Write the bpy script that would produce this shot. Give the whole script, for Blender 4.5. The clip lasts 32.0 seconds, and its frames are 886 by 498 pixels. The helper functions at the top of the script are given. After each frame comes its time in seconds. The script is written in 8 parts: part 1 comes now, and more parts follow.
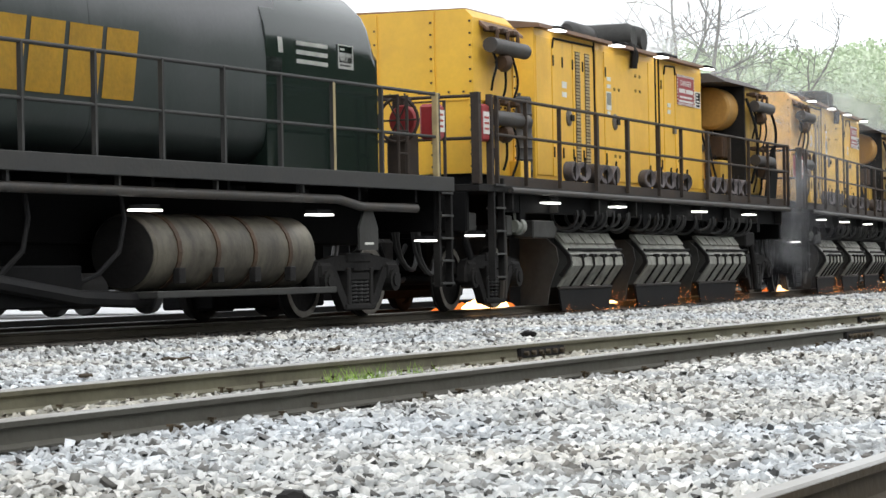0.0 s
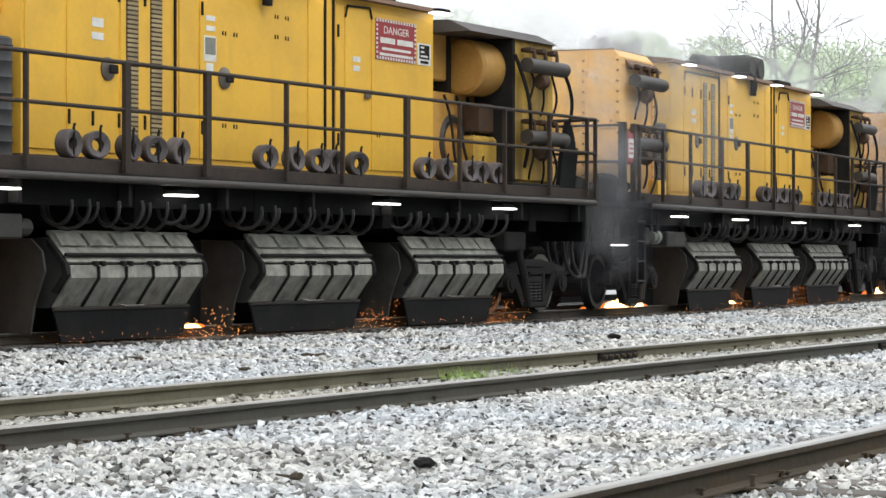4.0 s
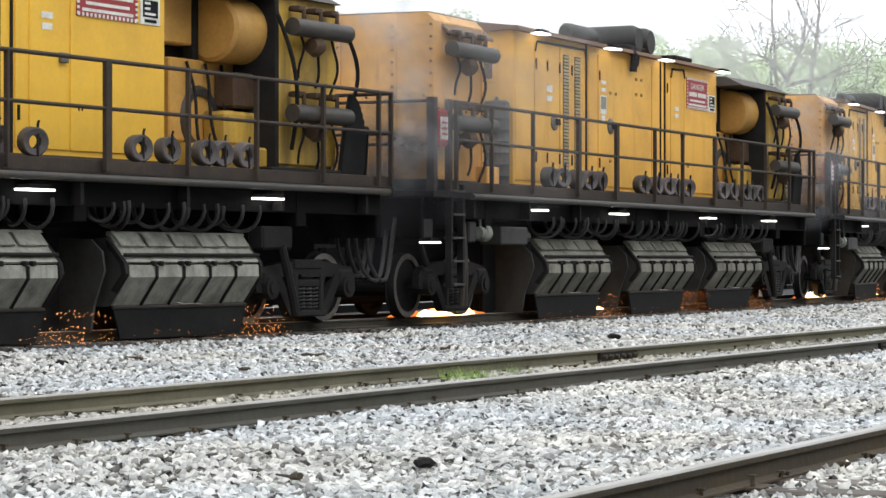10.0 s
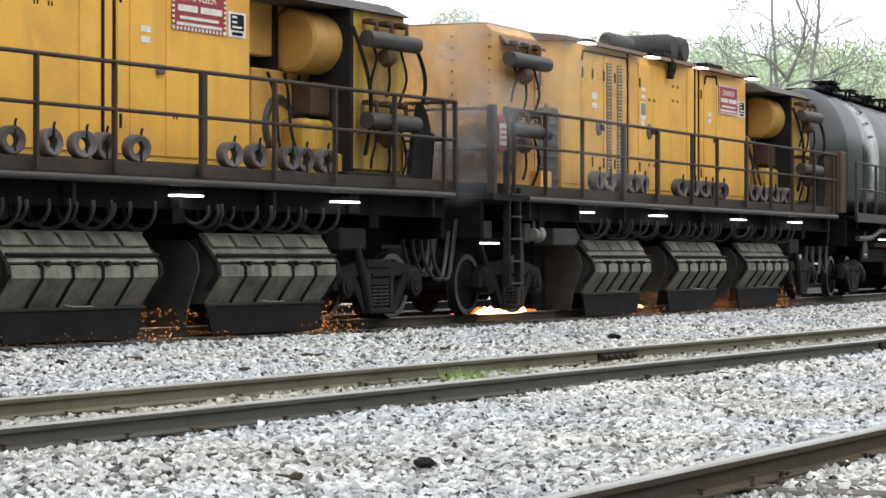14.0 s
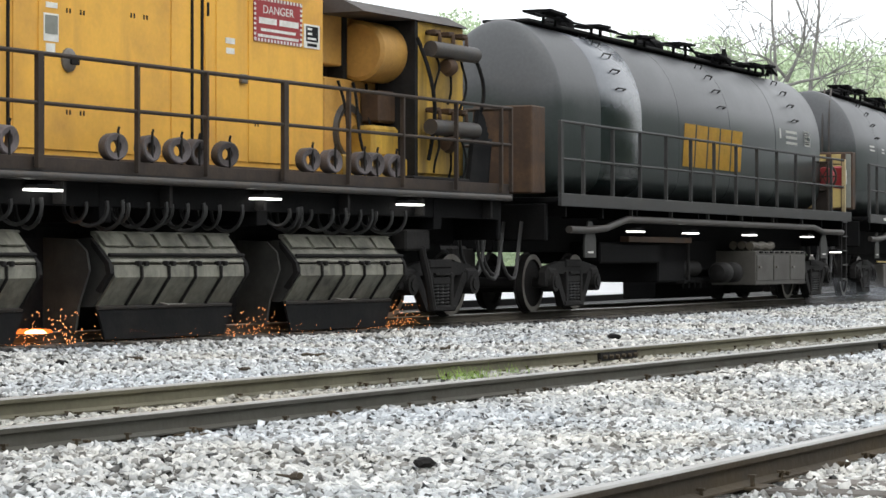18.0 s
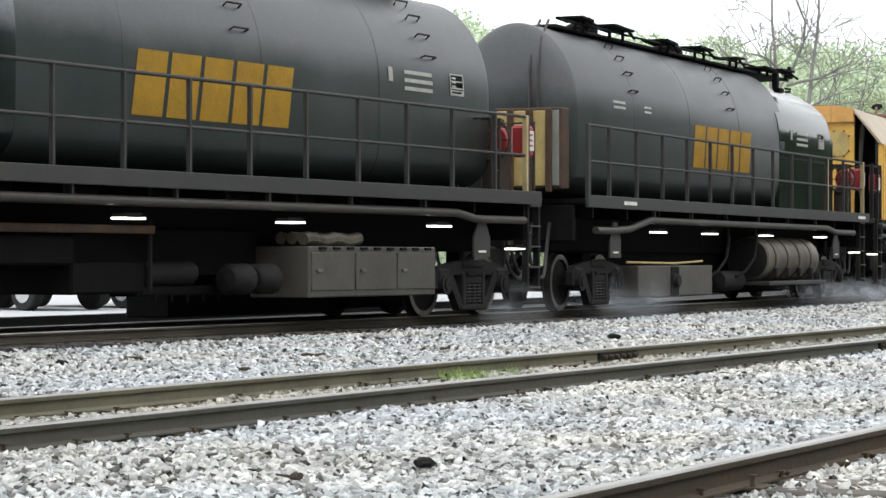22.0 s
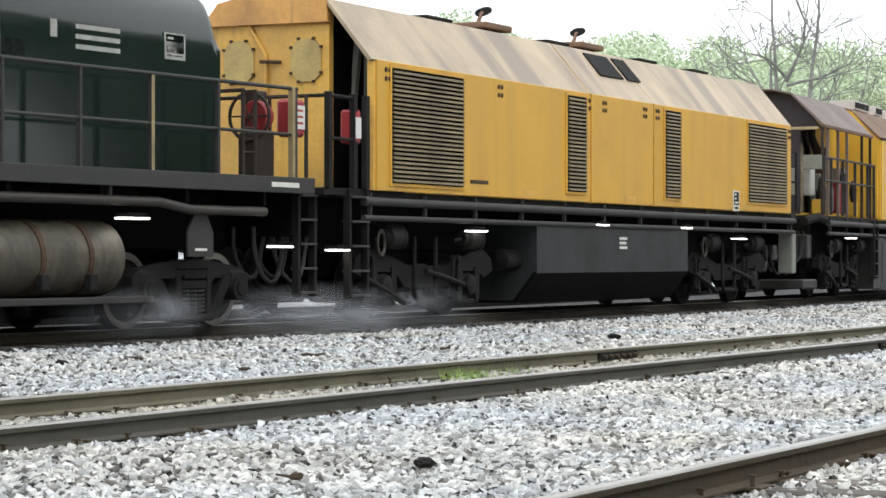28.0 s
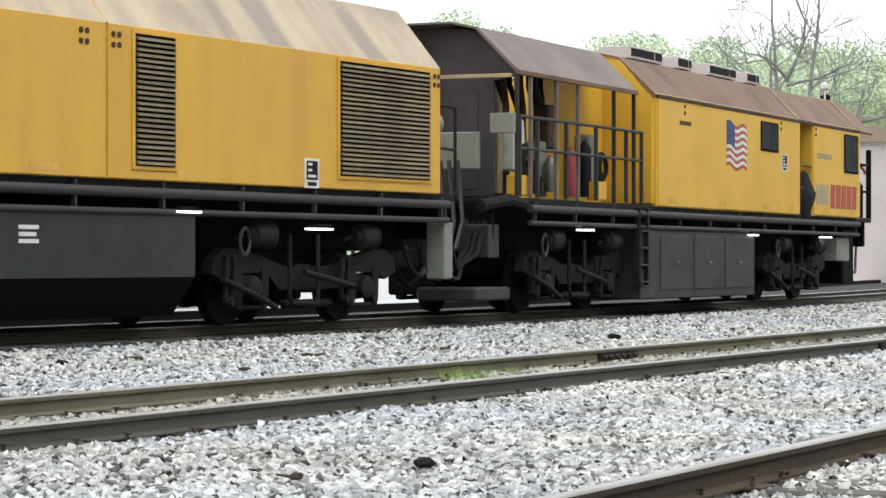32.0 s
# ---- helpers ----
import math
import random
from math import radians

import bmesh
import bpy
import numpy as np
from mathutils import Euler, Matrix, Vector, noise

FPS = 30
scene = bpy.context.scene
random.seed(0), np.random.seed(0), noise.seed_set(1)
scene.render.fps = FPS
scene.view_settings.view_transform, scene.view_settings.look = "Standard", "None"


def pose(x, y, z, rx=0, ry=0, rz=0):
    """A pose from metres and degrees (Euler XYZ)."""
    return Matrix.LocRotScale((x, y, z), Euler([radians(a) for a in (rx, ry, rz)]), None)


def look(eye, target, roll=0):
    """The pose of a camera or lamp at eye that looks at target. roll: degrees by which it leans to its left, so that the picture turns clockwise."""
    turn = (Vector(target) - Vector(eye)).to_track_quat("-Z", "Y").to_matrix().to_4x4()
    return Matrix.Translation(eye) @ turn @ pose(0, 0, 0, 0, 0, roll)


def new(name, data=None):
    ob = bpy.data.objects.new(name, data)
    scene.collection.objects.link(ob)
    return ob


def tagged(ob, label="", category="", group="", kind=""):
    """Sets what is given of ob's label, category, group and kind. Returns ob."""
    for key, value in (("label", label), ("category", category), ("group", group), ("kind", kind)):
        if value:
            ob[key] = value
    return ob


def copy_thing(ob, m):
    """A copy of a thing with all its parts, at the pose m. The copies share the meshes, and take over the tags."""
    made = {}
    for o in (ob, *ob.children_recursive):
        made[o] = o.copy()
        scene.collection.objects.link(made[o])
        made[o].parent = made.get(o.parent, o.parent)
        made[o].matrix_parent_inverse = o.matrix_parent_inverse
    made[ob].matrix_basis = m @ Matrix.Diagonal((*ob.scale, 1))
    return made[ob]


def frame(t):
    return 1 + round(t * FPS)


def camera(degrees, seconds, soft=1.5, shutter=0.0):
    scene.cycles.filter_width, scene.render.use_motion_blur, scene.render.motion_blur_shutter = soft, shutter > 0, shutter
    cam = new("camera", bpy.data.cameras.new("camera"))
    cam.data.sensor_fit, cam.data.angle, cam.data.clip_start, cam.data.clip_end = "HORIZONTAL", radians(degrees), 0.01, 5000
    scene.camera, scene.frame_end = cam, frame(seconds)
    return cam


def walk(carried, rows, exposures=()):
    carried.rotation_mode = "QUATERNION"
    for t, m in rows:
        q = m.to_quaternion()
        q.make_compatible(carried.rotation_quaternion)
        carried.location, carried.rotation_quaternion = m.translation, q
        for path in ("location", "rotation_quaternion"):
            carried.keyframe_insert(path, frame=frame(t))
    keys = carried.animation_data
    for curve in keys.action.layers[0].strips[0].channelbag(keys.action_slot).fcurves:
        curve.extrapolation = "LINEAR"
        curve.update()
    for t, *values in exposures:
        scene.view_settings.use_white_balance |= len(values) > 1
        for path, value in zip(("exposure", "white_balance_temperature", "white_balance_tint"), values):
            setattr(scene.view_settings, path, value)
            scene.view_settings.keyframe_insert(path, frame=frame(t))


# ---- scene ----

# ---------------------------------------------------------------- camera
EYE = (0.0, 0.0, 0.82)
YAW, TILT = math.radians(26.2456), math.radians(0.254)


def aim(eye, yaw, tilt, roll=0.0):
    d = Vector((math.cos(yaw) * math.cos(tilt), math.sin(yaw) * math.cos(tilt), math.sin(tilt)))
    return look(eye, Vector(eye) + d * 20, roll)


REST = aim(EYE, YAW, TILT)
cam = camera(20.2084, 32.0, 1.5, 0.0)
# it settles within the first second: a push back and a turn
START = ((3.631, 1.718, 0.557), 23.80, 0.53, -1.05)


def settle(u):
    """The pose a share u of the way from the start to the rest."""
    e = [a + (b - a) * u for a, b in zip(START[0], EYE)]
    return aim(e, math.radians(START[1]) + (YAW - math.radians(START[1])) * u, math.radians(START[2]) + (TILT - math.radians(START[2])) * u, START[3] * (1 - u))


walk(cam, [(0, settle(0)), (0.1, settle(0.07)), (0.2, settle(0.2)), (0.3, settle(0.46)), (0.4, settle(0.72)),
           (0.5, aim((0.76, 0.346, 0.772), math.radians(26.094), math.radians(0.18), -0.05)), (0.6, aim((0.15, 0.06, 0.815), math.radians(26.2), math.radians(0.19))),
           (0.8, REST), (1, REST), (32, REST)], [(0, 0.0), (32, 0.0)])

# ---------------------------------------------------------------- sky and sun
world = bpy.data.worlds.new("overcast_sky")
scene.world = world
world.use_nodes = True
wn = world.node_tree
sky = wn.nodes.new("ShaderNodeTexSky")
sky.sky_type, sky.sun_disc = "NISHITA", False
sky.sun_elevation, sky.sun_rotation = radians(58), radians(200)
sky.dust_density, sky.air_density = 6.0, 1.0
grey = wn.nodes.new("ShaderNodeHueSaturation")
grey.inputs["Saturation"].default_value = 0.12
wn.links.new(sky.outputs[0], grey.inputs["Color"])
cloud = wn.nodes.new("ShaderNodeMix")
cloud.data_type = "RGBA"
cloud.inputs["Factor"].default_value = 0.82
cloud.inputs["B"].default_value = (8.6, 8.9, 9.2, 1)
wn.links.new(grey.outputs[0], cloud.inputs["A"])
wn.links.new(cloud.outputs["Result"], wn.nodes["Background"].inputs["Color"])
wn.nodes["Background"].inputs["Strength"].default_value = 0.192
sun_data = bpy.data.lights.new("sun", "SUN")
sun_data.energy, sun_data.angle, sun_data.color = 0.5, radians(30), (1.0, 0.98, 0.95)
sun_ob = new("sun", sun_data)
sun_ob.matrix_world = look((0, -20, 60), (18, 12, 0))

# ---------------------------------------------------------------- materials


def mat(name, col, rough=0.6, metal=0.0, dirt=None, amount=0.5, scale=1.2, fine=18.0, bump=0.15, streak=0.0,
        vary=0.0, glow=None, power=0.0, alpha=1.0, spec=0.5, coat=0.0, low=0.52, along=(3.2, 3.2, 0.22), dust=None, grain=0.16):
    """A painted or bare surface: base colour, broad stains and fine grain, streaks that run down, relief."""
    m = bpy.data.materials.new(name)
    m.use_nodes = True
    n, l = m.node_tree.nodes, m.node_tree.links
    b = n["Principled BSDF"]
    b.inputs["Metallic"].default_value = metal
    b.inputs["Specular IOR Level"].default_value = spec
    if coat:
        b.inputs["Coat Weight"].default_value, b.inputs["Coat Roughness"].default_value = coat, 0.06
    co = n.new("ShaderNodeTexCoord")
    big = n.new("ShaderNodeTexNoise")
    big.inputs["Scale"].default_value, big.inputs["Detail"].default_value = scale, 6
    big.inputs["Roughness"].default_value = 0.62
    small = n.new("ShaderNodeTexNoise")
    small.inputs["Scale"].default_value, small.inputs["Detail"].default_value = fine, 4
    l.new(co.outputs["Object"], big.inputs["Vector"])
    l.new(co.outputs["Object"], small.inputs["Vector"])
    ramp = n.new("ShaderNodeMapRange")
    ramp.inputs["From Min"].default_value, ramp.inputs["From Max"].default_value = 0.42, 0.72
    ramp.inputs["To Max"].default_value = amount
    l.new(big.outputs["Fac"], ramp.inputs["Value"])
    fac = ramp.outputs["Result"]
    if streak:
        mp = n.new("ShaderNodeMapping")
        mp.inputs["Scale"].default_value = along
        l.new(co.outputs["Object"], mp.inputs["Vector"])
        st = n.new("ShaderNodeTexNoise")
        st.inputs["Scale"].default_value, st.inputs["Detail"].default_value = 2.6, 5
        l.new(mp.outputs[0], st.inputs["Vector"])
        sr = n.new("ShaderNodeMapRange")
        sr.inputs["From Min"].default_value, sr.inputs["From Max"].default_value = low, low + 0.23
        sr.inputs["To Max"].default_value = streak
        l.new(st.outputs["Fac"], sr.inputs["Value"])
        mx = n.new("ShaderNodeMath")
        mx.operation = "MAXIMUM"
        l.new(fac, mx.inputs[0])
        l.new(sr.outputs["Result"], mx.inputs[1])
        fac = mx.outputs[0]
    d = dirt if dirt else tuple(c * 0.55 for c in col)
    mix = n.new("ShaderNodeMix")
    mix.data_type = "RGBA"
    mix.inputs["A"].default_value, mix.inputs["B"].default_value = (*col, 1), (*d, 1)
    l.new(fac, mix.inputs["Factor"])
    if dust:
        # pale upper side with a ragged lower edge: settled dust, and painted sky sheen
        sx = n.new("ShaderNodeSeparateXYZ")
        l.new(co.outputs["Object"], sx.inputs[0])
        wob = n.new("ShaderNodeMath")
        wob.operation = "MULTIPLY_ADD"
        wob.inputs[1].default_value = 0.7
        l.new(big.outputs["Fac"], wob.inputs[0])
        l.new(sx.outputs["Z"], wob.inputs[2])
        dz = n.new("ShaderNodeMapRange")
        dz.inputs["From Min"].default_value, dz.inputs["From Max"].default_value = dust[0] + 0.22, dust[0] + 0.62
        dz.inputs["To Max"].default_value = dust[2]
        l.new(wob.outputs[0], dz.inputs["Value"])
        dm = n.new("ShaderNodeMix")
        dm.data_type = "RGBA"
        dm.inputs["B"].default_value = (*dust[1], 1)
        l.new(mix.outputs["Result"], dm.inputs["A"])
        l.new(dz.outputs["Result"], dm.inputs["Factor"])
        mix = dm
    g = n.new("ShaderNodeMapRange")
    g.inputs["To Min"].default_value, g.inputs["To Max"].default_value = 1 - grain, 1 + grain
    l.new(small.outputs["Fac"], g.inputs["Value"])
    hv = n.new("ShaderNodeHueSaturation")
    l.new(mix.outputs["Result"], hv.inputs["Color"])
    if vary:
        oi = n.new("ShaderNodeObjectInfo")
        vr = n.new("ShaderNodeMapRange")
        vr.inputs["To Min"].default_value, vr.inputs["To Max"].default_value = 1 - vary, 1 + vary
        l.new(oi.outputs["Random"], vr.inputs["Value"])
        mm = n.new("ShaderNodeMath")
        mm.operation = "MULTIPLY"
        l.new(g.outputs["Result"], mm.inputs[0])
        l.new(vr.outputs["Result"], mm.inputs[1])
        l.new(mm.outputs[0], hv.inputs["Value"])
    else:
        l.new(g.outputs["Result"], hv.inputs["Value"])
    l.new(hv.outputs[0], b.inputs["Base Color"])
    rr = n.new("ShaderNodeMapRange")
    rr.inputs["To Min"].default_value, rr.inputs["To Max"].default_value = max(rough - 0.12, 0.03), min(rough + 0.15, 1)
    l.new(big.outputs["Fac"], rr.inputs["Value"])
    l.new(rr.outputs["Result"], b.inputs["Roughness"])
    if bump:
        bp = n.new("ShaderNodeBump")
        bp.inputs["Strength"].default_value, bp.inputs["Distance"].default_value = bump, 0.02
        l.new(small.outputs["Fac"], bp.inputs["Height"])
        l.new(bp.outputs[0], b.inputs["Normal"])
    if glow:
        b.inputs["Emission Color"].default_value = (*glow, 1)
        b.inputs["Emission Strength"].default_value = power
    if alpha < 1:
        b.inputs["Alpha"].default_value = alpha
    return m


def stone_mat(name, lo, hi, rough=0.9):
    """Loose stones: each island its own grey, with a few brown ones."""
    m = bpy.data.materials.new(name)
    m.use_nodes = True
    n, l = m.node_tree.nodes, m.node_tree.links
    b = n["Principled BSDF"]
    b.inputs["Roughness"].default_value = rough
    ge = n.new("ShaderNodeNewGeometry")
    cr = n.new("ShaderNodeValToRGB")
    e = cr.color_ramp.elements
    e[0].position, e[0].color = 0.0, (*lo, 1)
    e[1].position, e[1].color = 1.0, (*hi, 1)
    for pos, k, tint in ((0.12, 0.26, (1, 0.95, 0.88)), (0.34, 0.52, (0.97, 1, 1.02)), (0.75, 0.76, (1.0, 0.99, 0.97))):
        x = e.new(pos)
        x.color = (*[(lo[i] + (hi[i] - lo[i]) * k) * tint[i] for i in range(3)], 1)
    l.new(ge.outputs["Random Per Island"], cr.inputs["Fac"])
    co = n.new("ShaderNodeTexCoord")
    no = n.new("ShaderNodeTexNoise")
    no.inputs["Scale"].default_value, no.inputs["Detail"].default_value = 60, 3
    l.new(co.outputs["Object"], no.inputs["Vector"])
    br = n.new("ShaderNodeTexNoise")
    br.inputs["Scale"].default_value, br.inputs["Detail"].default_value = 0.5, 4
    l.new(co.outputs["Object"], br.inputs["Vector"])
    ad = n.new("ShaderNodeMath")
    ad.operation = "ADD"
    l.new(no.outputs["Fac"], ad.inputs[0])
    l.new(br.outputs["Fac"], ad.inputs[1])
    mr = n.new("ShaderNodeMapRange")
    mr.inputs["From Max"].default_value = 2.0
    mr.inputs["To Min"].default_value, mr.inputs["To Max"].default_value = 0.55, 1.45
    l.new(ad.outputs[0], mr.inputs["Value"])
    hv = n.new("ShaderNodeHueSaturation")
    l.new(cr.outputs[0], hv.inputs["Color"])
    l.new(mr.outputs["Result"], hv.inputs["Value"])
    # warm and cool patches where loads of different stone were tipped
    pn = n.new("ShaderNodeTexNoise")
    pn.inputs["Scale"].default_value, pn.inputs["Detail"].default_value = 0.33, 3
    l.new(co.outputs["Object"], pn.inputs["Vector"])
    pr = n.new("ShaderNodeMapRange")
    pr.inputs["From Min"].default_value, pr.inputs["From Max"].default_value = 0.38, 0.62
    l.new(pn.outputs["Fac"], pr.inputs["Value"])
    tint = n.new("ShaderNodeMix")
    tint.data_type = "RGBA"
    tint.inputs["A"].default_value, tint.inputs["B"].default_value = (0.93, 0.985, 1.05, 1), (1.01, 1.0, 0.96, 1)
    l.new(pr.outputs["Result"], tint.inputs["Factor"])
    mt = n.new("ShaderNodeMix")
    mt.data_type, mt.blend_type = "RGBA", "MULTIPLY"
    mt.inputs["Factor"].default_value = 1.0
    l.new(hv.outputs[0], mt.inputs["A"])
    l.new(tint.outputs["Result"], mt.inputs["B"])
    l.new(mt.outputs["Result"], b.inputs["Base Color"])
    return m


def stone_ground(name):
    """Crushed stone too far or too flat to build singly: cells of many greys with relief."""
    m = bpy.data.materials.new(name)
    m.use_nodes = True
    n, l = m.node_tree.nodes, m.node_tree.links
    b = n["Principled BSDF"]
    b.inputs["Roughness"].default_value = 0.95
    co = n.new("ShaderNodeTexCoord")
    vo = n.new("ShaderNodeTexVoronoi")
    vo.inputs["Scale"].default_value = 19
    l.new(co.outputs["Object"], vo.inputs["Vector"])
    sp = n.new("ShaderNodeSeparateColor")
    l.new(vo.outputs["Color"], sp.inputs[0])
    no = n.new("ShaderNodeTexNoise")
    no.inputs["Scale"].default_value, no.inputs["Detail"].default_value = 0.4, 5
    l.new(co.outputs["Object"], no.inputs["Vector"])
    ml = n.new("ShaderNodeMath")
    ml.operation = "MULTIPLY"
    l.new(sp.outputs[0], ml.inputs[0])
    l.new(no.outputs["Fac"], ml.inputs[1])
    cr = n.new("ShaderNodeValToRGB")
    e = cr.color_ramp.elements
    e[0].position, e[0].color = 0.0, (0.09, 0.09, 0.09, 1)
    e[1].position, e[1].color = 0.55, (0.62, 0.62, 0.61, 1)
    l.new(ml.outputs[0], cr.inputs["Fac"])
    l.new(cr.outputs[0], b.inputs["Base Color"])
    bp = n.new("ShaderNodeBump")
    bp.inputs["Strength"].default_value, bp.inputs["Distance"].default_value = 0.8, 0.03
    bp.invert = True
    l.new(vo.outputs["Distance"], bp.inputs["Height"])
    l.new(bp.outputs[0], b.inputs["Normal"])
    return m


def leaf_mat(name, a, c):
    m = bpy.data.materials.new(name)
    m.use_nodes = True
    n, l = m.node_tree.nodes, m.node_tree.links
    b = n["Principled BSDF"]
    b.inputs["Roughness"].default_value = 0.7
    ge = n.new("ShaderNodeNewGeometry")
    mix = n.new("ShaderNodeMix")
    mix.data_type = "RGBA"
    mix.inputs["A"].default_value, mix.inputs["B"].default_value = (*a, 1), (*c, 1)
    l.new(ge.outputs["Random Per Island"], mix.inputs["Factor"])
    l.new(mix.outputs["Result"], b.inputs["Base Color"])
    b.inputs["Transmission Weight"].default_value = 0.0
    return m


def glow_mat(name, col, power):
    m = bpy.data.materials.new(name)
    m.use_nodes = True
    n, l = m.node_tree.nodes, m.node_tree.links
    n.remove(n["Principled BSDF"])
    e = n.new("ShaderNodeEmission")
    e.inputs["Color"].default_value, e.inputs["Strength"].default_value = (*col, 1), power
    l.new(e.outputs[0], n["Material Output"].inputs["Surface"])
    return m


YELLOW = mat("weathered_yellow_paint", (0.90, 0.53, 0.055), 0.45, dirt=(0.55, 0.30, 0.06), amount=0.45, scale=0.9, streak=0.4, bump=0.02, along=(0.9, 0.9, 0.10), low=0.54, grain=0.06)
ENGINE_Y = mat("engine_yellow_paint", (0.76, 0.435, 0.06), 0.42, dirt=(0.48, 0.27, 0.07), amount=0.4, scale=0.7, streak=0.45, bump=0.01, grain=0.04, along=(0.55, 0.55, 0.04), low=0.45)
CAB_Y = mat("cab_yellow_paint", (0.78, 0.47, 0.05), 0.42, dirt=(0.55, 0.32, 0.06), amount=0.35, scale=0.7, streak=0.3, bump=0.01, grain=0.04, along=(0.55, 0.55, 0.04), low=0.5)
ORANGE = mat("heat_tinted_yellow_paint", (0.84, 0.50, 0.10), 0.45, dirt=(0.34, 0.19, 0.08), amount=0.6, scale=0.8, streak=0.5, bump=0.06)
DULLGOLD = mat("dull_gold_paint", (0.60, 0.33, 0.075), 0.55, dirt=(0.24, 0.13, 0.05), amount=0.65, scale=0.9, streak=0.6, bump=0.03, along=(1.0, 1.0, 0.15))
SOOTROOF = mat("soot_grey_roof_paint", (0.085, 0.075, 0.07), 0.6, dirt=(0.035, 0.031, 0.03), amount=0.7, scale=1.1, streak=0.4, spec=0.25)
YELLOW2 = mat("sooty_yellow_paint", (0.86, 0.47, 0.07), 0.5, dirt=(0.42, 0.21, 0.06), amount=0.6, scale=0.8, streak=0.5, bump=0.02, along=(0.9, 0.9, 0.10), grain=0.08)
ORANGE2 = mat("scorched_orange_paint", (0.80, 0.42, 0.11), 0.5, dirt=(0.20, 0.11, 0.07), amount=0.7, scale=0.7, streak=0.55, bump=0.05)
PEACH = mat("peach_heat_tinted_paint", (0.93, 0.56, 0.20), 0.5, dirt=(0.55, 0.29, 0.11), amount=0.45, scale=0.8, streak=0.4, bump=0.03)
SOOTY_Y = mat("soot_covered_yellow_paint", (0.60, 0.37, 0.05), 0.6, dirt=(0.06, 0.045, 0.033), amount=0.85, scale=1.1, streak=0.7, bump=0.06, along=(1.2, 1.2, 0.15), low=0.44)
DRUM = mat("blue_grey_drum_paint", (0.055, 0.056, 0.06), 0.6, dirt=(0.028, 0.027, 0.027), amount=0.6, scale=1.5, streak=0.4)
TOOLBOX = mat("brown_grey_cabinet_paint", (0.074, 0.069, 0.06), 0.55, dirt=(0.045, 0.04, 0.035), amount=0.6, scale=1.6, streak=0.5)
SOOT = mat("sooty_steel", (0.015, 0.0142, 0.014), 0.7, dirt=(0.032, 0.030, 0.028), amount=0.6, scale=2.5, bump=0.3, spec=0.15)
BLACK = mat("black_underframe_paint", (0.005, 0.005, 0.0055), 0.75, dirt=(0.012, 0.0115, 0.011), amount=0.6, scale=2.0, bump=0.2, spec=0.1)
RAILING = mat("dark_brown_railing_paint", (0.042, 0.033, 0.028), 0.6, dirt=(0.085, 0.062, 0.046), amount=0.6, scale=3.0, spec=0.2)
GREYRAIL = mat("dusty_grey_green_railing_paint", (0.033, 0.033, 0.032), 0.65, dirt=(0.055, 0.052, 0.047), amount=0.6, scale=3.0)
COVER = mat("grimy_pale_grey_cover_paint", (0.36, 0.36, 0.315), 0.45, dirt=(0.08, 0.076, 0.066), amount=0.9, scale=3.2, streak=0.6, bump=0.15, low=0.46)
COVER3 = mat("smoke_darkened_cover_paint", (0.25, 0.245, 0.20), 0.5, dirt=(0.05, 0.047, 0.04), amount=0.9, scale=2.6, streak=0.6, bump=0.15, low=0.46)
COVER2 = mat("grimy_olive_plate_paint", (0.048, 0.047, 0.041), 0.7, dirt=(0.015, 0.015, 0.014), amount=0.9, scale=1.4, streak=0.5, bump=0.12)
RUBBER = mat("black_rubber", (0.011, 0.011, 0.012), 0.7, dirt=(0.028, 0.027, 0.025), amount=0.6, scale=3.0, bump=0.1, spec=0.15)
BROWN = mat("rusty_brown_machinery", (0.06, 0.038, 0.026), 0.65, dirt=(0.13, 0.075, 0.04), amount=0.7, scale=3.0, bump=0.25, spec=0.25)
PIPE = mat("grimy_grey_pipe", (0.036, 0.033, 0.031), 0.5, dirt=(0.085, 0.062, 0.042), amount=0.6, scale=4.0, bump=0.2)
STONE_WHEEL = mat("grinding_stone_grey", (0.125, 0.11, 0.112), 0.9, dirt=(0.055, 0.047, 0.046), amount=0.7, scale=8.0, fine=60, bump=0.4, vary=0.35)
# the upper side's grey holds dust plus sky sheen put into the colour
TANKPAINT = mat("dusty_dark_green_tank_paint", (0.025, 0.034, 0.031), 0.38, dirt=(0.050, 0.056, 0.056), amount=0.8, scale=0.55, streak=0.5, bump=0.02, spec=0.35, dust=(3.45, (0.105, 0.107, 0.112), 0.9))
TANKEND = mat("glossy_dark_green_tank_paint", (0.012, 0.021, 0.017), 0.08, dirt=(0.020, 0.030, 0.026), amount=0.5, scale=0.6, streak=0.3, bump=0.0, spec=0.5)
# sky glare on the band's shoulder is painted by its pale top colour
SHINE = mat("cleaner_tank_band_painted_glare", (0.006, 0.014, 0.012), 0.2, dirt=(0.014, 0.018, 0.018), amount=0.6, scale=0.6, streak=0.4, bump=0.0, spec=0.4, dust=(3.45, (0.15, 0.16, 0.18), 0.9))
HOSE = mat("dusty_black_hose", (0.022, 0.022, 0.022), 0.5, dirt=(0.045, 0.042, 0.04), amount=0.6, scale=5.0, bump=0.1)
CABINET = mat("dark_grey_cabinet_paint", (0.05, 0.05, 0.047), 0.55, dirt=(0.03, 0.028, 0.026), amount=0.6, scale=2.0, streak=0.4, spec=0.25)
TUB = mat("dirty_galvanised_tank", (0.115, 0.102, 0.075), 0.55, 0.1, dirt=(0.03, 0.025, 0.02), amount=0.9, scale=2.2, streak=0.85, along=(1.6, 1.6, 0.25), low=0.42)
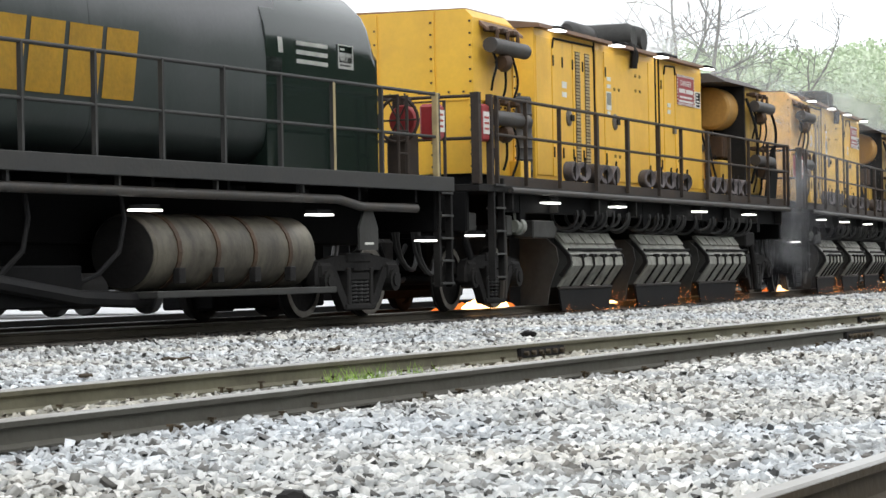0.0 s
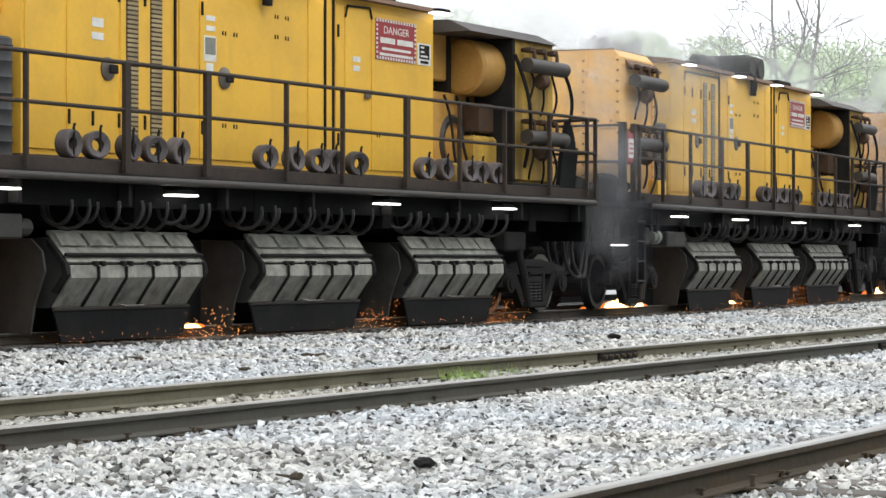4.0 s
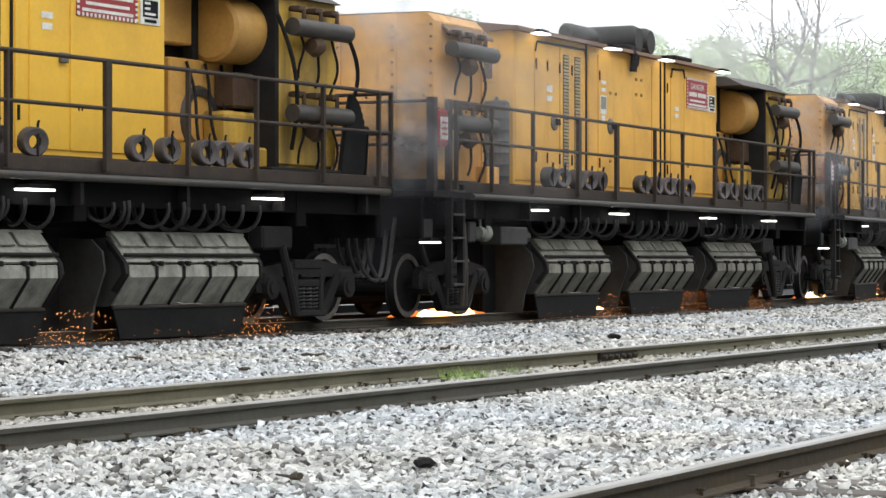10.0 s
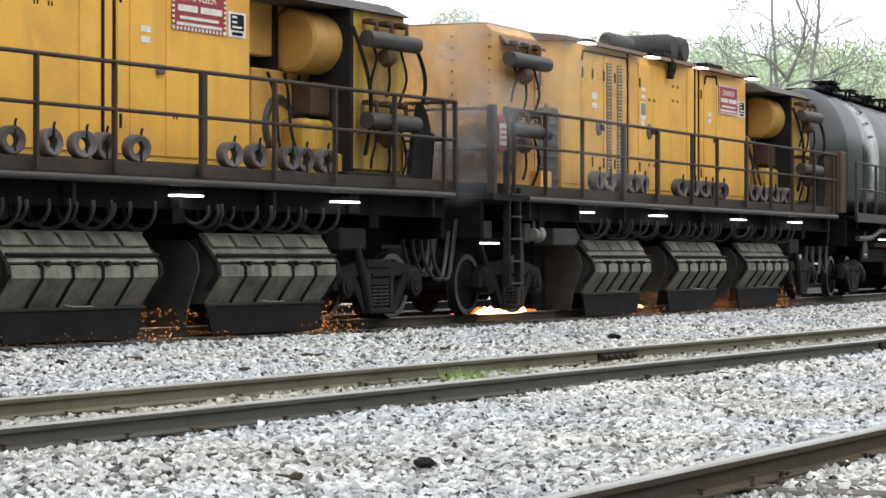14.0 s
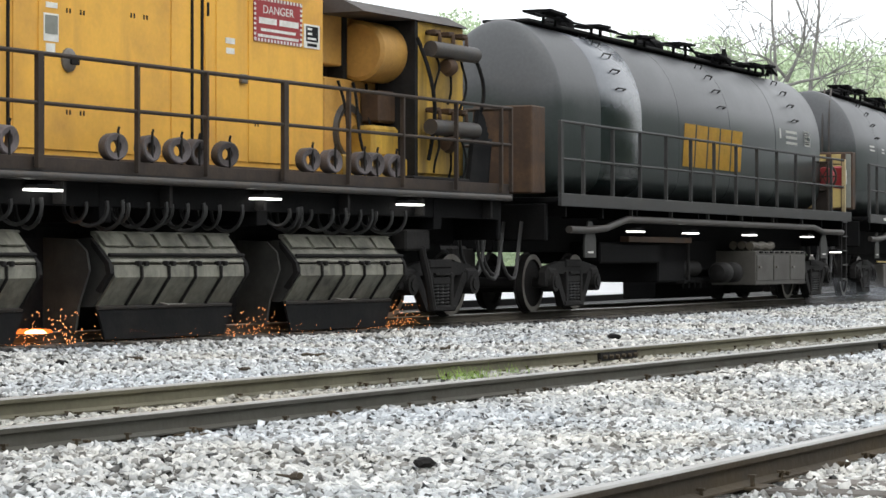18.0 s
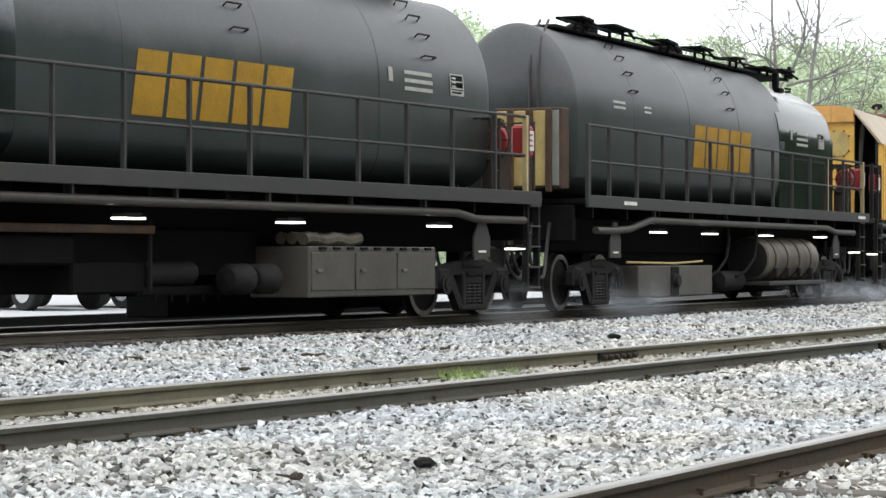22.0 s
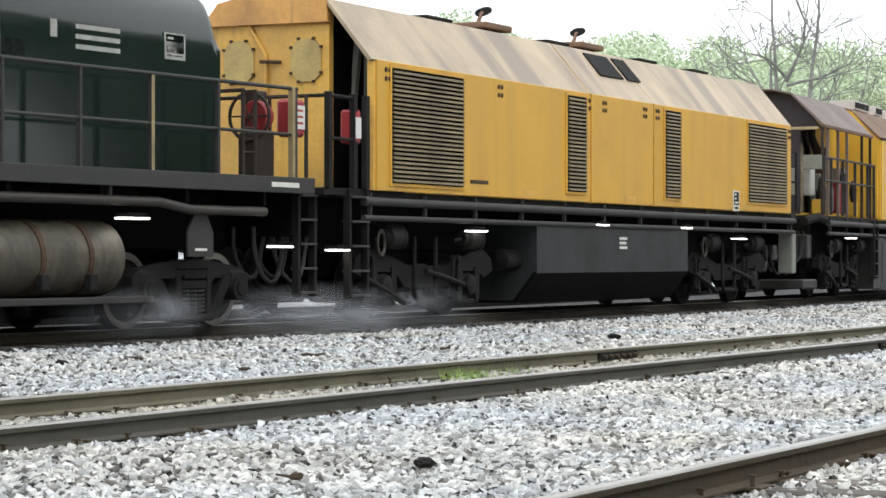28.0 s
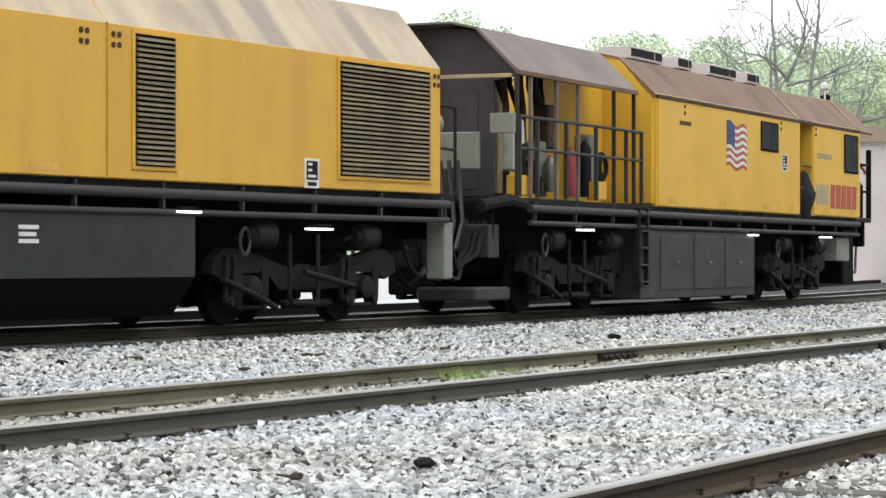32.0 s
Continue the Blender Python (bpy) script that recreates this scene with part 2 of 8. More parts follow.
ROOF = mat("soot_stained_roof", (0.52, 0.41, 0.26), 0.42, dirt=(0.17, 0.125, 0.11), amount=0.7, scale=0.5, streak=0.7, low=0.40, along=(0.6, 0.12, 0.12), bump=0.0, grain=0.05)
LOUVRE = mat("dirty_olive_louvre_paint", (0.20, 0.155, 0.07), 0.55, dirt=(0.07, 0.055, 0.035), amount=0.8, scale=1.2, vary=0.25)
FUEL = mat("dark_blue_grey_tank_paint", (0.038, 0.041, 0.043), 0.5, dirt=(0.024, 0.024, 0.024), amount=0.7, scale=1.2, streak=0.5, spec=0.25)
SLAT = mat("grimy_louvre_slat_paint", (0.42, 0.33, 0.17), 0.5, dirt=(0.16, 0.13, 0.09), amount=0.7, scale=2.0, vary=0.2)
ROOFBROWN = mat("brown_stained_roof", (0.21, 0.125, 0.08), 0.6, dirt=(0.10, 0.07, 0.052), amount=0.7, scale=0.9, streak=0.6, spec=0.25, along=(0.8, 0.14, 0.14))
WHITE = mat("white_decal", (0.78, 0.78, 0.74), 0.5, dirt=(0.5, 0.48, 0.42), amount=0.5, scale=6)
DECALY = mat("yellow_decal", (0.72, 0.42, 0.04), 0.5, dirt=(0.45, 0.26, 0.05), amount=0.5, scale=3)
RED = mat("red_sign_paint", (0.34, 0.03, 0.035), 0.45, dirt=(0.3, 0.05, 0.04), amount=0.4, scale=4)
REDBAR = mat("faded_red_lettering", (0.42, 0.05, 0.04), 0.5, dirt=(0.4, 0.15, 0.06), amount=0.5, scale=3)
BLUE = mat("flag_blue", (0.03, 0.045, 0.17), 0.5)
GLASS = mat("dark_window_glass", (0.012, 0.014, 0.016), 0.15, bump=0.0, spec=0.15)
GREYBOX = mat("light_grey_box_paint", (0.24, 0.25, 0.22), 0.5, dirt=(0.15, 0.15, 0.13), amount=0.5, scale=3)
STEEL = mat("worn_steel", (0.20, 0.185, 0.165), 0.42, 0.6, dirt=(0.09, 0.07, 0.055), amount=0.7, scale=5.0, bump=0.15)
PORCHROOF = mat("dusty_plum_brown_roof", (0.20, 0.155, 0.14), 0.55, dirt=(0.12, 0.095, 0.09), amount=0.6, scale=0.8, streak=0.4, spec=0.3, along=(0.8, 0.14, 0.14))
WINDOW = mat("reflecting_grey_window", (0.05, 0.055, 0.06), 0.1, bump=0.0, spec=0.6)
PLUM = mat("dusty_plum_grey_paint", (0.055, 0.047, 0.058), 0.55, dirt=(0.03, 0.026, 0.03), amount=0.6, scale=1.5, streak=0.4)
FADED = mat("faded_yellow_panel_paint", (0.58, 0.44, 0.16), 0.55, dirt=(0.25, 0.17, 0.08), amount=0.7, scale=2.0, streak=0.6, along=(1.5, 1.5, 0.15))
RAILHEAD = mat("polished_rail_head", (0.42, 0.41, 0.39), 0.36, 0.8, dirt=(0.26, 0.23, 0.19), amount=0.5, scale=1.2, bump=0.03)
RAILWEB = mat("dusty_rusted_rail_steel", (0.16, 0.15, 0.10), 0.75, dirt=(0.09, 0.08, 0.055), amount=0.8, scale=1.5, bump=0.2)
GREYWEB = mat("dusty_grey_rail_steel", (0.085, 0.081, 0.066), 0.75, dirt=(0.06, 0.053, 0.04), amount=0.8, scale=1.5, bump=0.2)
# darker rail steel for the train's track, the train's shadow painted in
DARKWEB = mat("shadow_dark_rail_steel", (0.06, 0.05, 0.035), 0.75, dirt=(0.025, 0.021, 0.016), amount=0.8, scale=1.5, bump=0.2)
# ground colour with the train's shadow put into it
SHADEBED = mat("shade_dark_track_bed", (0.02, 0.02, 0.021), 0.9, dirt=(0.035, 0.034, 0.034), amount=0.7, scale=0.8, fine=30, bump=0.5)
GRASSB = leaf_mat("bright_green_grass", (0.16, 0.30, 0.03), (0.34, 0.50, 0.08))
NEARRAIL = mat("dark_rusted_rail_steel", (0.05, 0.037, 0.022), 0.75, dirt=(0.11, 0.078, 0.04), amount=0.7, scale=1.5, bump=0.25)
TIE = mat("weathered_timber_tie", (0.13, 0.115, 0.10), 0.9, dirt=(0.05, 0.042, 0.036), amount=0.7, scale=3.0, fine=40, bump=0.5, vary=0.25)


def smoke_mat(name, col, density, size):
    """Thin smoke: a veil that thins out from the puff's middle, torn by noise."""
    m = bpy.data.materials.new(name)
    m.use_nodes = True
    n, l = m.node_tree.nodes, m.node_tree.links
    n.remove(n["Principled BSDF"])
    co = n.new("ShaderNodeTexCoord")
    gr = n.new("ShaderNodeTexGradient")
    gr.gradient_type = "SPHERICAL"
    l.new(co.outputs["Object"], gr.inputs["Vector"])
    no = n.new("ShaderNodeTexNoise")
    no.inputs["Scale"].default_value, no.inputs["Detail"].default_value = size, 5
    l.new(co.outputs["Object"], no.inputs["Vector"])
    oi = n.new("ShaderNodeObjectInfo")
    ml = n.new("ShaderNodeMath")
    ml.operation = "MULTIPLY"
    ml.inputs[1].default_value = 17.0
    l.new(oi.outputs["Random"], ml.inputs[0])
    no.noise_dimensions = "4D"
    l.new(ml.outputs[0], no.inputs["W"])
    mr = n.new("ShaderNodeMapRange")
    mr.inputs["From Min"].default_value, mr.inputs["From Max"].default_value = 0.36, 0.7
    l.new(no.outputs["Fac"], mr.inputs["Value"])
    pr = n.new("ShaderNodeMath")
    pr.operation = "MULTIPLY"
    l.new(gr.outputs["Fac"], pr.inputs[0])
    l.new(mr.outputs["Result"], pr.inputs[1])
    de = n.new("ShaderNodeMath")
    de.operation = "MULTIPLY"
    de.inputs[1].default_value = density
    de.use_clamp = True
    l.new(pr.outputs[0], de.inputs[0])
    tr, di, mx = n.new("ShaderNodeBsdfTransparent"), n.new("ShaderNodeBsdfDiffuse"), n.new("ShaderNodeMixShader")
    di.inputs["Color"].default_value = (*col, 1)
    l.new(de.outputs[0], mx.inputs["Fac"])
    l.new(tr.outputs[0], mx.inputs[1])
    l.new(di.outputs[0], mx.inputs[2])
    l.new(mx.outputs[0], n["Material Output"].inputs["Surface"])
    return m


SMOKE = smoke_mat("grey_grinding_smoke", (0.05, 0.05, 0.056), 0.85, 2.0)
VEIL = smoke_mat("drifting_blue_grey_smoke", (0.50, 0.51, 0.53), 0.42, 1.3)
STEAM = smoke_mat("pale_water_mist", (0.62, 0.65, 0.70), 0.65, 1.4)
HAZE = smoke_mat("thin_white_haze", (0.85, 0.87, 0.87), 1.0, 1.6)
LAMP = glow_mat("work_light_glow", (1.0, 0.98, 0.93), 4.0)
SPARK = glow_mat("orange_spark_glow", (1.0, 0.33, 0.10), 7.0)
FIRE = glow_mat("hot_metal_glow", (1.0, 0.22, 0.04), 1.4)
HOTCORE = glow_mat("white_hot_glow", (1.0, 0.58, 0.25), 7.0)
BALLAST = stone_mat("pale_limestone_ballast", (0.025, 0.026, 0.027), (0.82, 0.81, 0.79))
BALLAST2 = stone_mat("grimy_brownish_ballast", (0.025, 0.022, 0.018), (0.62, 0.59, 0.52))
# near-black stones: shadow beside the train, put into their colour
BALLAST3 = stone_mat("shade_dark_ballast", (0.012, 0.012, 0.012), (0.085, 0.08, 0.075))
GROUNDM = stone_ground("pale_crushed_stone_ground")
# dark colour stands in for shade in the gaps between stones
BEDM = mat("gap_shade_bed", (0.09, 0.09, 0.088), 0.95, dirt=(0.05, 0.05, 0.048), amount=0.7, scale=0.8, fine=45, bump=0.6)
LOTM = mat("pale_parking_lot_concrete", (0.50, 0.505, 0.52), 0.8, dirt=(0.38, 0.385, 0.40), amount=0.6, scale=0.2, fine=12, bump=0.1)
# aerial haze is put into the hill, leaf, far-leaf and bark colours
GRASSM = mat("haze_paled_hillside", (0.50, 0.62, 0.38), 0.95, dirt=(0.60, 0.68, 0.48), amount=0.7, scale=0.15, fine=4, bump=0.3)
LEAF = leaf_mat("haze_paled_spring_leaves", (0.30, 0.37, 0.20), (0.46, 0.52, 0.34))
LEAF2 = leaf_mat("haze_paled_far_leaves", (0.45, 0.56, 0.36), (0.62, 0.70, 0.52))
DARKLEAF = leaf_mat("shaded_leaves", (0.03, 0.05, 0.015), (0.07, 0.10, 0.03))
BARK = mat("grey_bark", (0.27, 0.265, 0.25), 0.9, dirt=(0.17, 0.165, 0.155), amount=0.7, scale=2, fine=25, bump=0.5)
SIDING = mat("pale_pink_white_siding", (0.62, 0.56, 0.53), 0.6, dirt=(0.48, 0.43, 0.40), amount=0.5, scale=0.6)

# ---------------------------------------------------------------- mesh helpers


def bmn():
    return bmesh.new()


def box(bm, x0, x1, y0, y1, z0, z1, b=0.0):
    r = bmesh.ops.create_cube(bm, size=1.0)
    for v in r["verts"]:
        v.co = Vector(((x0 + x1) / 2 + v.co.x * (x1 - x0), (y0 + y1) / 2 + v.co.y * (y1 - y0), (z0 + z1) / 2 + v.co.z * (z1 - z0)))
    if b:
        es = list({e for v in r["verts"] for e in v.link_edges})
        bmesh.ops.bevel(bm, geom=es, offset=b, segments=1, affect="EDGES", profile=0.5)


def tube(bm, pts, r, n=8, cap=True):
    """A round bar through the points."""
    pts = [Vector(p) for p in pts]
    rings = []
    ref = None
    for i, p in enumerate(pts):
        d = (pts[min(i + 1, len(pts) - 1)] - pts[max(i - 1, 0)]).normalized()
        if ref is None:
            ref = d.orthogonal().normalized()
        u = (ref - d * ref.dot(d)).normalized()
        ref = u
        w = d.cross(u)
        rr = r[i] if isinstance(r, (list, tuple)) else r
        rings.append([bm.verts.new(p + (u * math.cos(a) + w * math.sin(a)) * rr) for a in [2 * math.pi * k / n for k in range(n)]])
    for a, c in zip(rings, rings[1:]):
        for k in range(n):
            bm.faces.new((a[k], a[(k + 1) % n], c[(k + 1) % n], c[k]))
    if cap:
        bm.faces.new(rings[0][::-1])
        bm.faces.new(rings[-1])


def lathe(bm, profile, axis="x", at=(0, 0, 0), n=24, cap=True):
    """Turns (along, radius) pairs about an axis through at."""
    rings = []
    for s, r in profile:
        ring = []
        for k in range(n):
            a = 2 * math.pi * k / n
            c, d = r * math.cos(a), r * math.sin(a)
            p = (s, c, d) if axis == "x" else (d, s, c) if axis == "y" else (c, d, s)
            ring.append(bm.verts.new(Vector(at) + Vector(p)))
        rings.append(ring)
    for a, c in zip(rings, rings[1:]):
        for k in range(n):
            bm.faces.new((a[k], a[(k + 1) % n], c[(k + 1) % n], c[k]))
    if cap and profile[0][1] > 1e-4:
        bm.faces.new(rings[0][::-1])
    if cap and profile[-1][1] > 1e-4:
        bm.faces.new(rings[-1])


def prism(bm, poly, x0, x1, axis="x"):
    """A closed outline, (y, z) pairs for axis x, (x, z) pairs for axis y, drawn out from x0 to x1."""
    put = (lambda s, p: (s, p[0], p[1])) if axis == "x" else (lambda s, p: (p[0], s, p[1]))
    a = [bm.verts.new(put(x0, p)) for p in poly]
    c = [bm.verts.new(put(x1, p)) for p in poly]
    bm.faces.new(a)
    bm.faces.new(c[::-1])
    for k in range(len(poly)):
        j = (k + 1) % len(poly)
        bm.faces.new((a[k], c[k], c[j], a[j]))


def ring_mesh(bm, at, big, small, axis="x", n=16, m=8, a0=0.0, a1=2 * math.pi):
    closed = abs(a1 - a0 - 2 * math.pi) < 1e-6
    cnt = n if closed else n + 1
    rows = []
    for i in range(cnt):
        a = a0 + (a1 - a0) * i / n
        row = []
        for j in range(m):
            q = 2 * math.pi * j / m
            rr, h = big + small * math.cos(q), small * math.sin(q)
            c, d = rr * math.cos(a), rr * math.sin(a)
            p = (h, c, d) if axis == "x" else (c, h, d) if axis == "y" else (c, d, h)
            row.append(bm.verts.new(Vector(at) + Vector(p)))
        rows.append(row)
    for i in range(cnt if closed else cnt - 1):
        a, c = rows[i], rows[(i + 1) % cnt]
        for j in range(m):
            bm.faces.new((a[j], a[(j + 1) % m], c[(j + 1) % m], c[j]))


def mesh_of(name, bm, material, smooth=False):
    bmesh.ops.recalc_face_normals(bm, faces=bm.faces)
    me = bpy.data.meshes.new(name)
    bm.to_mesh(me)
    bm.free()
    me.materials.append(material)
    if smooth:
        for p in me.polygons:
            p.use_smooth = True
        me.set_sharp_from_angle(angle=radians(38))
    return me


def part(name, bm, material, parent=None, label="", smooth=False, at=None):
    ob = new(name, mesh_of(name, bm, material, smooth))
    ob.parent = parent
    if at is not None:
        ob.matrix_basis = at
    if label:
        ob["label"] = label
    return ob


def piece(name, me, parent, at=None, label=""):
    ob = new(name, me)
    ob.parent = parent
    if at is not None:
        ob.matrix_basis = at
    if label:
        ob["label"] = label
    return ob


def thing(name, label, category, group=""):
    return tagged(new(name), label, category, group)


def raw(name, verts, faces, material):
    me = bpy.data.meshes.new(name)
    me.from_pydata(verts, [], faces)
    me.materials.append(material)
    me.update()
    return new(name, me)


def reseat(tops, move):
    """Moves everything built on a car's deck by a rule on points: meshes in car space point by point, placed pieces as a whole."""
    still = Matrix.Identity(4)
    for top in tops:
        for ob in (top, *top.children_recursive):
            if ob.parent in tops and ob.parent.matrix_basis != still:
                continue
            if ob.matrix_basis == still:
                for v in ob.data.vertices:
                    v.co = move(v.co)
            else:
                ob.location = move(ob.location)


# ---------------------------------------------------------------- the tracks' lines
X0, Y0, A0, B0 = 36.23, 17.092, 0.0056, 0.001887
XA, XB = 8.0, 78.0


def line_y(x):
    """The train track's centre line: a gentle curve between two straights."""
    c = min(max(x, XA), XB)
    y = Y0 + A0 * (c - X0) + B0 * (c - X0) ** 2
    return y + (x - c) * (A0 + 2 * B0 * (c - X0))


def line_slope(x):
    c = min(max(x, XA), XB)
    return A0 + 2 * B0 * (c - X0)


MID, NEAR = 8.10, 2.72
RAIL_HALF = 0.755

# ---------------------------------------------------------------- ground and tracks
RNG = np.random.default_rng(7)


def ground_sheet():
    bm = bmn()
    xs = [-3000, -300, -60, -10] + list(range(0, 90, 5)) + [110, 160, 400, 1200, 4000]
    ys = [-2000, -200, -30, -6, 0, 1.4, 4.2, 6.2, 10.2, 14, 24, 40, 90, 300, 1000, 4000]
    grid = [[bm.verts.new((x, y, -0.25)) for y in ys] for x in xs]
    for a, c in zip(grid, grid[1:]):
        for j in range(len(ys) - 1):
            bm.faces.new((a[j], c[j], c[j + 1], a[j + 1]))
    ob = part("ground", bm, GROUNDM)
    tagged(ob, "pale grey stone ground between the railway tracks", "ground", kind="structure")


ground_sheet()

# sheet under the tracks' loose ballast, painted dark as shade between the stones
bm = bmn()
vs = [bm.verts.new((x, y, -0.246)) for x, y in ((1.5, 0.3), (95, 14), (95, 17.5), (18, 17.0), (2.0, 2.6))]
bm.faces.new(vs)
tagged(part("ballast_bed", bm, BEDM), "bed under the loose ballast, dark for the shade in its gaps", "ground", kind="structure")

LOT_EDGE = 7.0
# bed under the train's track, up to the lot, painted dark for the shadow there
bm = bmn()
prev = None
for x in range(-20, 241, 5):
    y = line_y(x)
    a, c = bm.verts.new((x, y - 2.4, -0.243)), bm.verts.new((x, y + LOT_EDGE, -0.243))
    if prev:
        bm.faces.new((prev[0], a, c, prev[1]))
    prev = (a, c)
tagged(part("track_bed", bm, SHADEBED), "gravel bed under the train with its shadow painted in", "ground", kind="structure")

# parking lot beyond the train, a sheet that follows the curve of the track
bm = bmn()
prev = None
for x in range(-20, 241, 5):
    y = line_y(x) + LOT_EDGE
    a, c = bm.verts.new((x, y, -0.2)), bm.verts.new((x, y + 62, -0.2))
    if prev:
        bm.faces.new((prev[0], a, c, prev[1]))
    prev = (a, c)
tagged(part("parking_lot", bm, LOTM), "pale worn concrete parking lot beyond the train", "pavement", kind="structure")

# low edge between track and lot, its black stands in for shade
bm = bmn()
for x in range(-10, 120, 3):
    y0, y1 = line_y(x) + LOT_EDGE - 0.35, line_y(x + 3) + LOT_EDGE - 0.35
    vs = [bm.verts.new(p) for p in ((x, y0, -0.25), (x + 3, y1, -0.25), (x + 3, y1, -0.10), (x, y0, -0.10),
                                    (x, y0 + 0.35, -0.25), (x + 3, y1 + 0.35, -0.25), (x + 3, y1 + 0.35, -0.10), (x, y0 + 0.35, -0.10))]
    for f in ((0, 1, 2, 3), (7, 6, 5, 4), (3, 2, 6, 7)):
        bm.faces.new([vs[i] for i in f])
tagged(part("kerb", bm, BLACK), "low kerb along the parking lot, black for the shade there", "kerb", kind="structure")

RAIL_PROFILE = [(-0.056, -0.125), (0.056, -0.125), (0.056, -0.115), (0.012, -0.100), (0.009, -0.042), (0.030, -0.032), (0.033, -0.008), (0.027, 0.0),
                (-0.027, 0.0), (-0.033, -0.008), (-0.030, -0.032), (-0.009, -0.042), (-0.012, -0.100), (-0.056, -0.115)]


def rail(name, x0, x1, step, yf, web, head, label):
    """One rail: foot and web in one mesh, the polished top as a part."""
    bm = bmn()
    rows = []
    x = x0
    while x <= x1 + 1e-6:
        rows.append([bm.verts.new((x, yf(x) + y, z)) for y, z in RAIL_PROFILE])
        x += step
    for a, c in zip(rows, rows[1:]):
        for k in range(len(RAIL_PROFILE)):
            j = (k + 1) % len(RAIL_PROFILE)
            bm.faces.new((a[k], c[k], c[j], a[j]))
    ob = part(name, bm, web)
    tagged(ob, label, "rail", kind="structure")
    bm = bmn()
    rows = []
    x = x0
    while x <= x1 + 1e-6:
        rows.append([bm.verts.new((x, yf(x) + y, z)) for y, z in ((-0.0335, -0.009), (-0.027, 0.0015), (0.027, 0.0015), (0.0335, -0.009))])
        x += step
    for a, c in zip(rows, rows[1:]):
        for k in range(3):
            bm.faces.new((a[k], c[k], c[k + 1], a[k + 1]))
    part("running_surface", bm, head, ob, "polished steel rail top")
    return ob


rail("rail_train_near", -20, 200, 2, lambda x: line_y(x) - RAIL_HALF, DARKWEB, RAILHEAD, "brown steel rail of the train's track")
rail("rail_train_far", -20, 200, 2, lambda x: line_y(x) + RAIL_HALF, DARKWEB, RAILHEAD, "brown steel rail on the far side of the train's track")
mid_far = rail("rail_middle_far", -30, 260, 10, lambda x: MID + RAIL_HALF, RAILWEB, RAILHEAD, "dusty brown steel rail of the empty middle track")
mid_near = rail("rail_middle_near", -30, 260, 10, lambda x: MID - RAIL_HALF, GREYWEB, RAILHEAD, "dusty brown steel rail of the empty middle track")
near_far = rail("rail_near_far", -30, 260, 10, lambda x: NEAR + RAIL_HALF, NEARRAIL, RAILHEAD, "dark rusty rail with a bright worn top")
near_near = rail("rail_near_near", -30, 260, 10, lambda x: NEAR - RAIL_HALF, NEARRAIL, RAILHEAD, "dark rusty rail with a bright worn top")


def joint(x, y, parent):
    """A bolted joint bar on the camera's side of a rail."""
    bm = bmn()
    prism(bm, [(y - 0.048, -0.112), (y - 0.010, -0.112), (y - 0.010, -0.036), (y - 0.044, -0.036)], x - 0.45, x + 0.45)
    bar = part("joint_bar", bm, SOOT, parent, "dark rusty bolted joint bar")
    for k in range(6):
        bm = bmn()
        tube(bm, [(x - 0.38 + k * 0.15, y - 0.042, -0.074), (x - 0.38 + k * 0.15, y - 0.08, -0.074)], 0.02, 6)
        part("bolt", bm, NEARRAIL, bar)


JOINTS = ((21.6, MID + RAIL_HALF, mid_far), (31.9, MID + RAIL_HALF, mid_far), (25.5, MID - RAIL_HALF, mid_near))
for jx, jy, jp in JOINTS:
    joint(jx, jy, jp)

# ties: timber sleepers, nearly drowned in the stones
bm = bmn()
box(bm, -0.115, 0.115, -1.3, 1.3, -0.31, -0.128, 0.012)
tie_me = mesh_of("timber_tie", bm, TIE)
bm = bmn()
box(bm, -0.09, 0.09, -0.13, 0.13, -0.130, -0.114, 0.004)
for sx, sy, sz in ((-0.05, -0.085, -0.080), (0.045, 0.085, -0.072), (0.055, -0.08, -0.092)):
    tube(bm, [(sx, sy, -0.125), (sx + 0.004, sy - 0.006, sz)], 0.010, 5)
    box(bm, sx - 0.014, sx + 0.014, sy - 0.02, sy + 0.012, sz - 0.004, sz + 0.007)
plate_me = mesh_of("tie_plate", bm, NEARRAIL)
ROW = "ties of the tracks"
for ty, xa, xb, up in ((MID, 10, 60, -0.012), (NEAR, 4, 30, 0.0)):
    x = xa
    while x < xb:
        t = new("timber_tie", tie_me)
        t.matrix_basis = pose(x + RNG.uniform(-0.04, 0.04), ty + RNG.uniform(-0.05, 0.05), up, 0, 0, RNG.uniform(-1.5, 1.5))
        tagged(t, "grey weathered timber railway tie bedded in ballast", "railway tie", ROW)
        for sy in (-RAIL_HALF, RAIL_HALF):
            if RNG.uniform() < 0.08:
                continue
            piece("tie_plate", plate_me, t, pose(RNG.uniform(-0.05, 0.05), sy, RNG.uniform(-0.02, 0.0), 0, 0, 180 if RNG.uniform() < 0.5 else RNG.uniform(-8, 8)), "rusty steel tie plate with spikes")
        x += 0.53
x = 14.0
while x < 70:
    t = new("timber_tie", tie_me)
    t.matrix_basis = pose(x, line_y(x), 0.0, 0, 0, math.degrees(math.atan(line_slope(x))))
    tagged(t, "dark oily timber railway tie under the train", "railway tie", ROW)
    x += 0.55


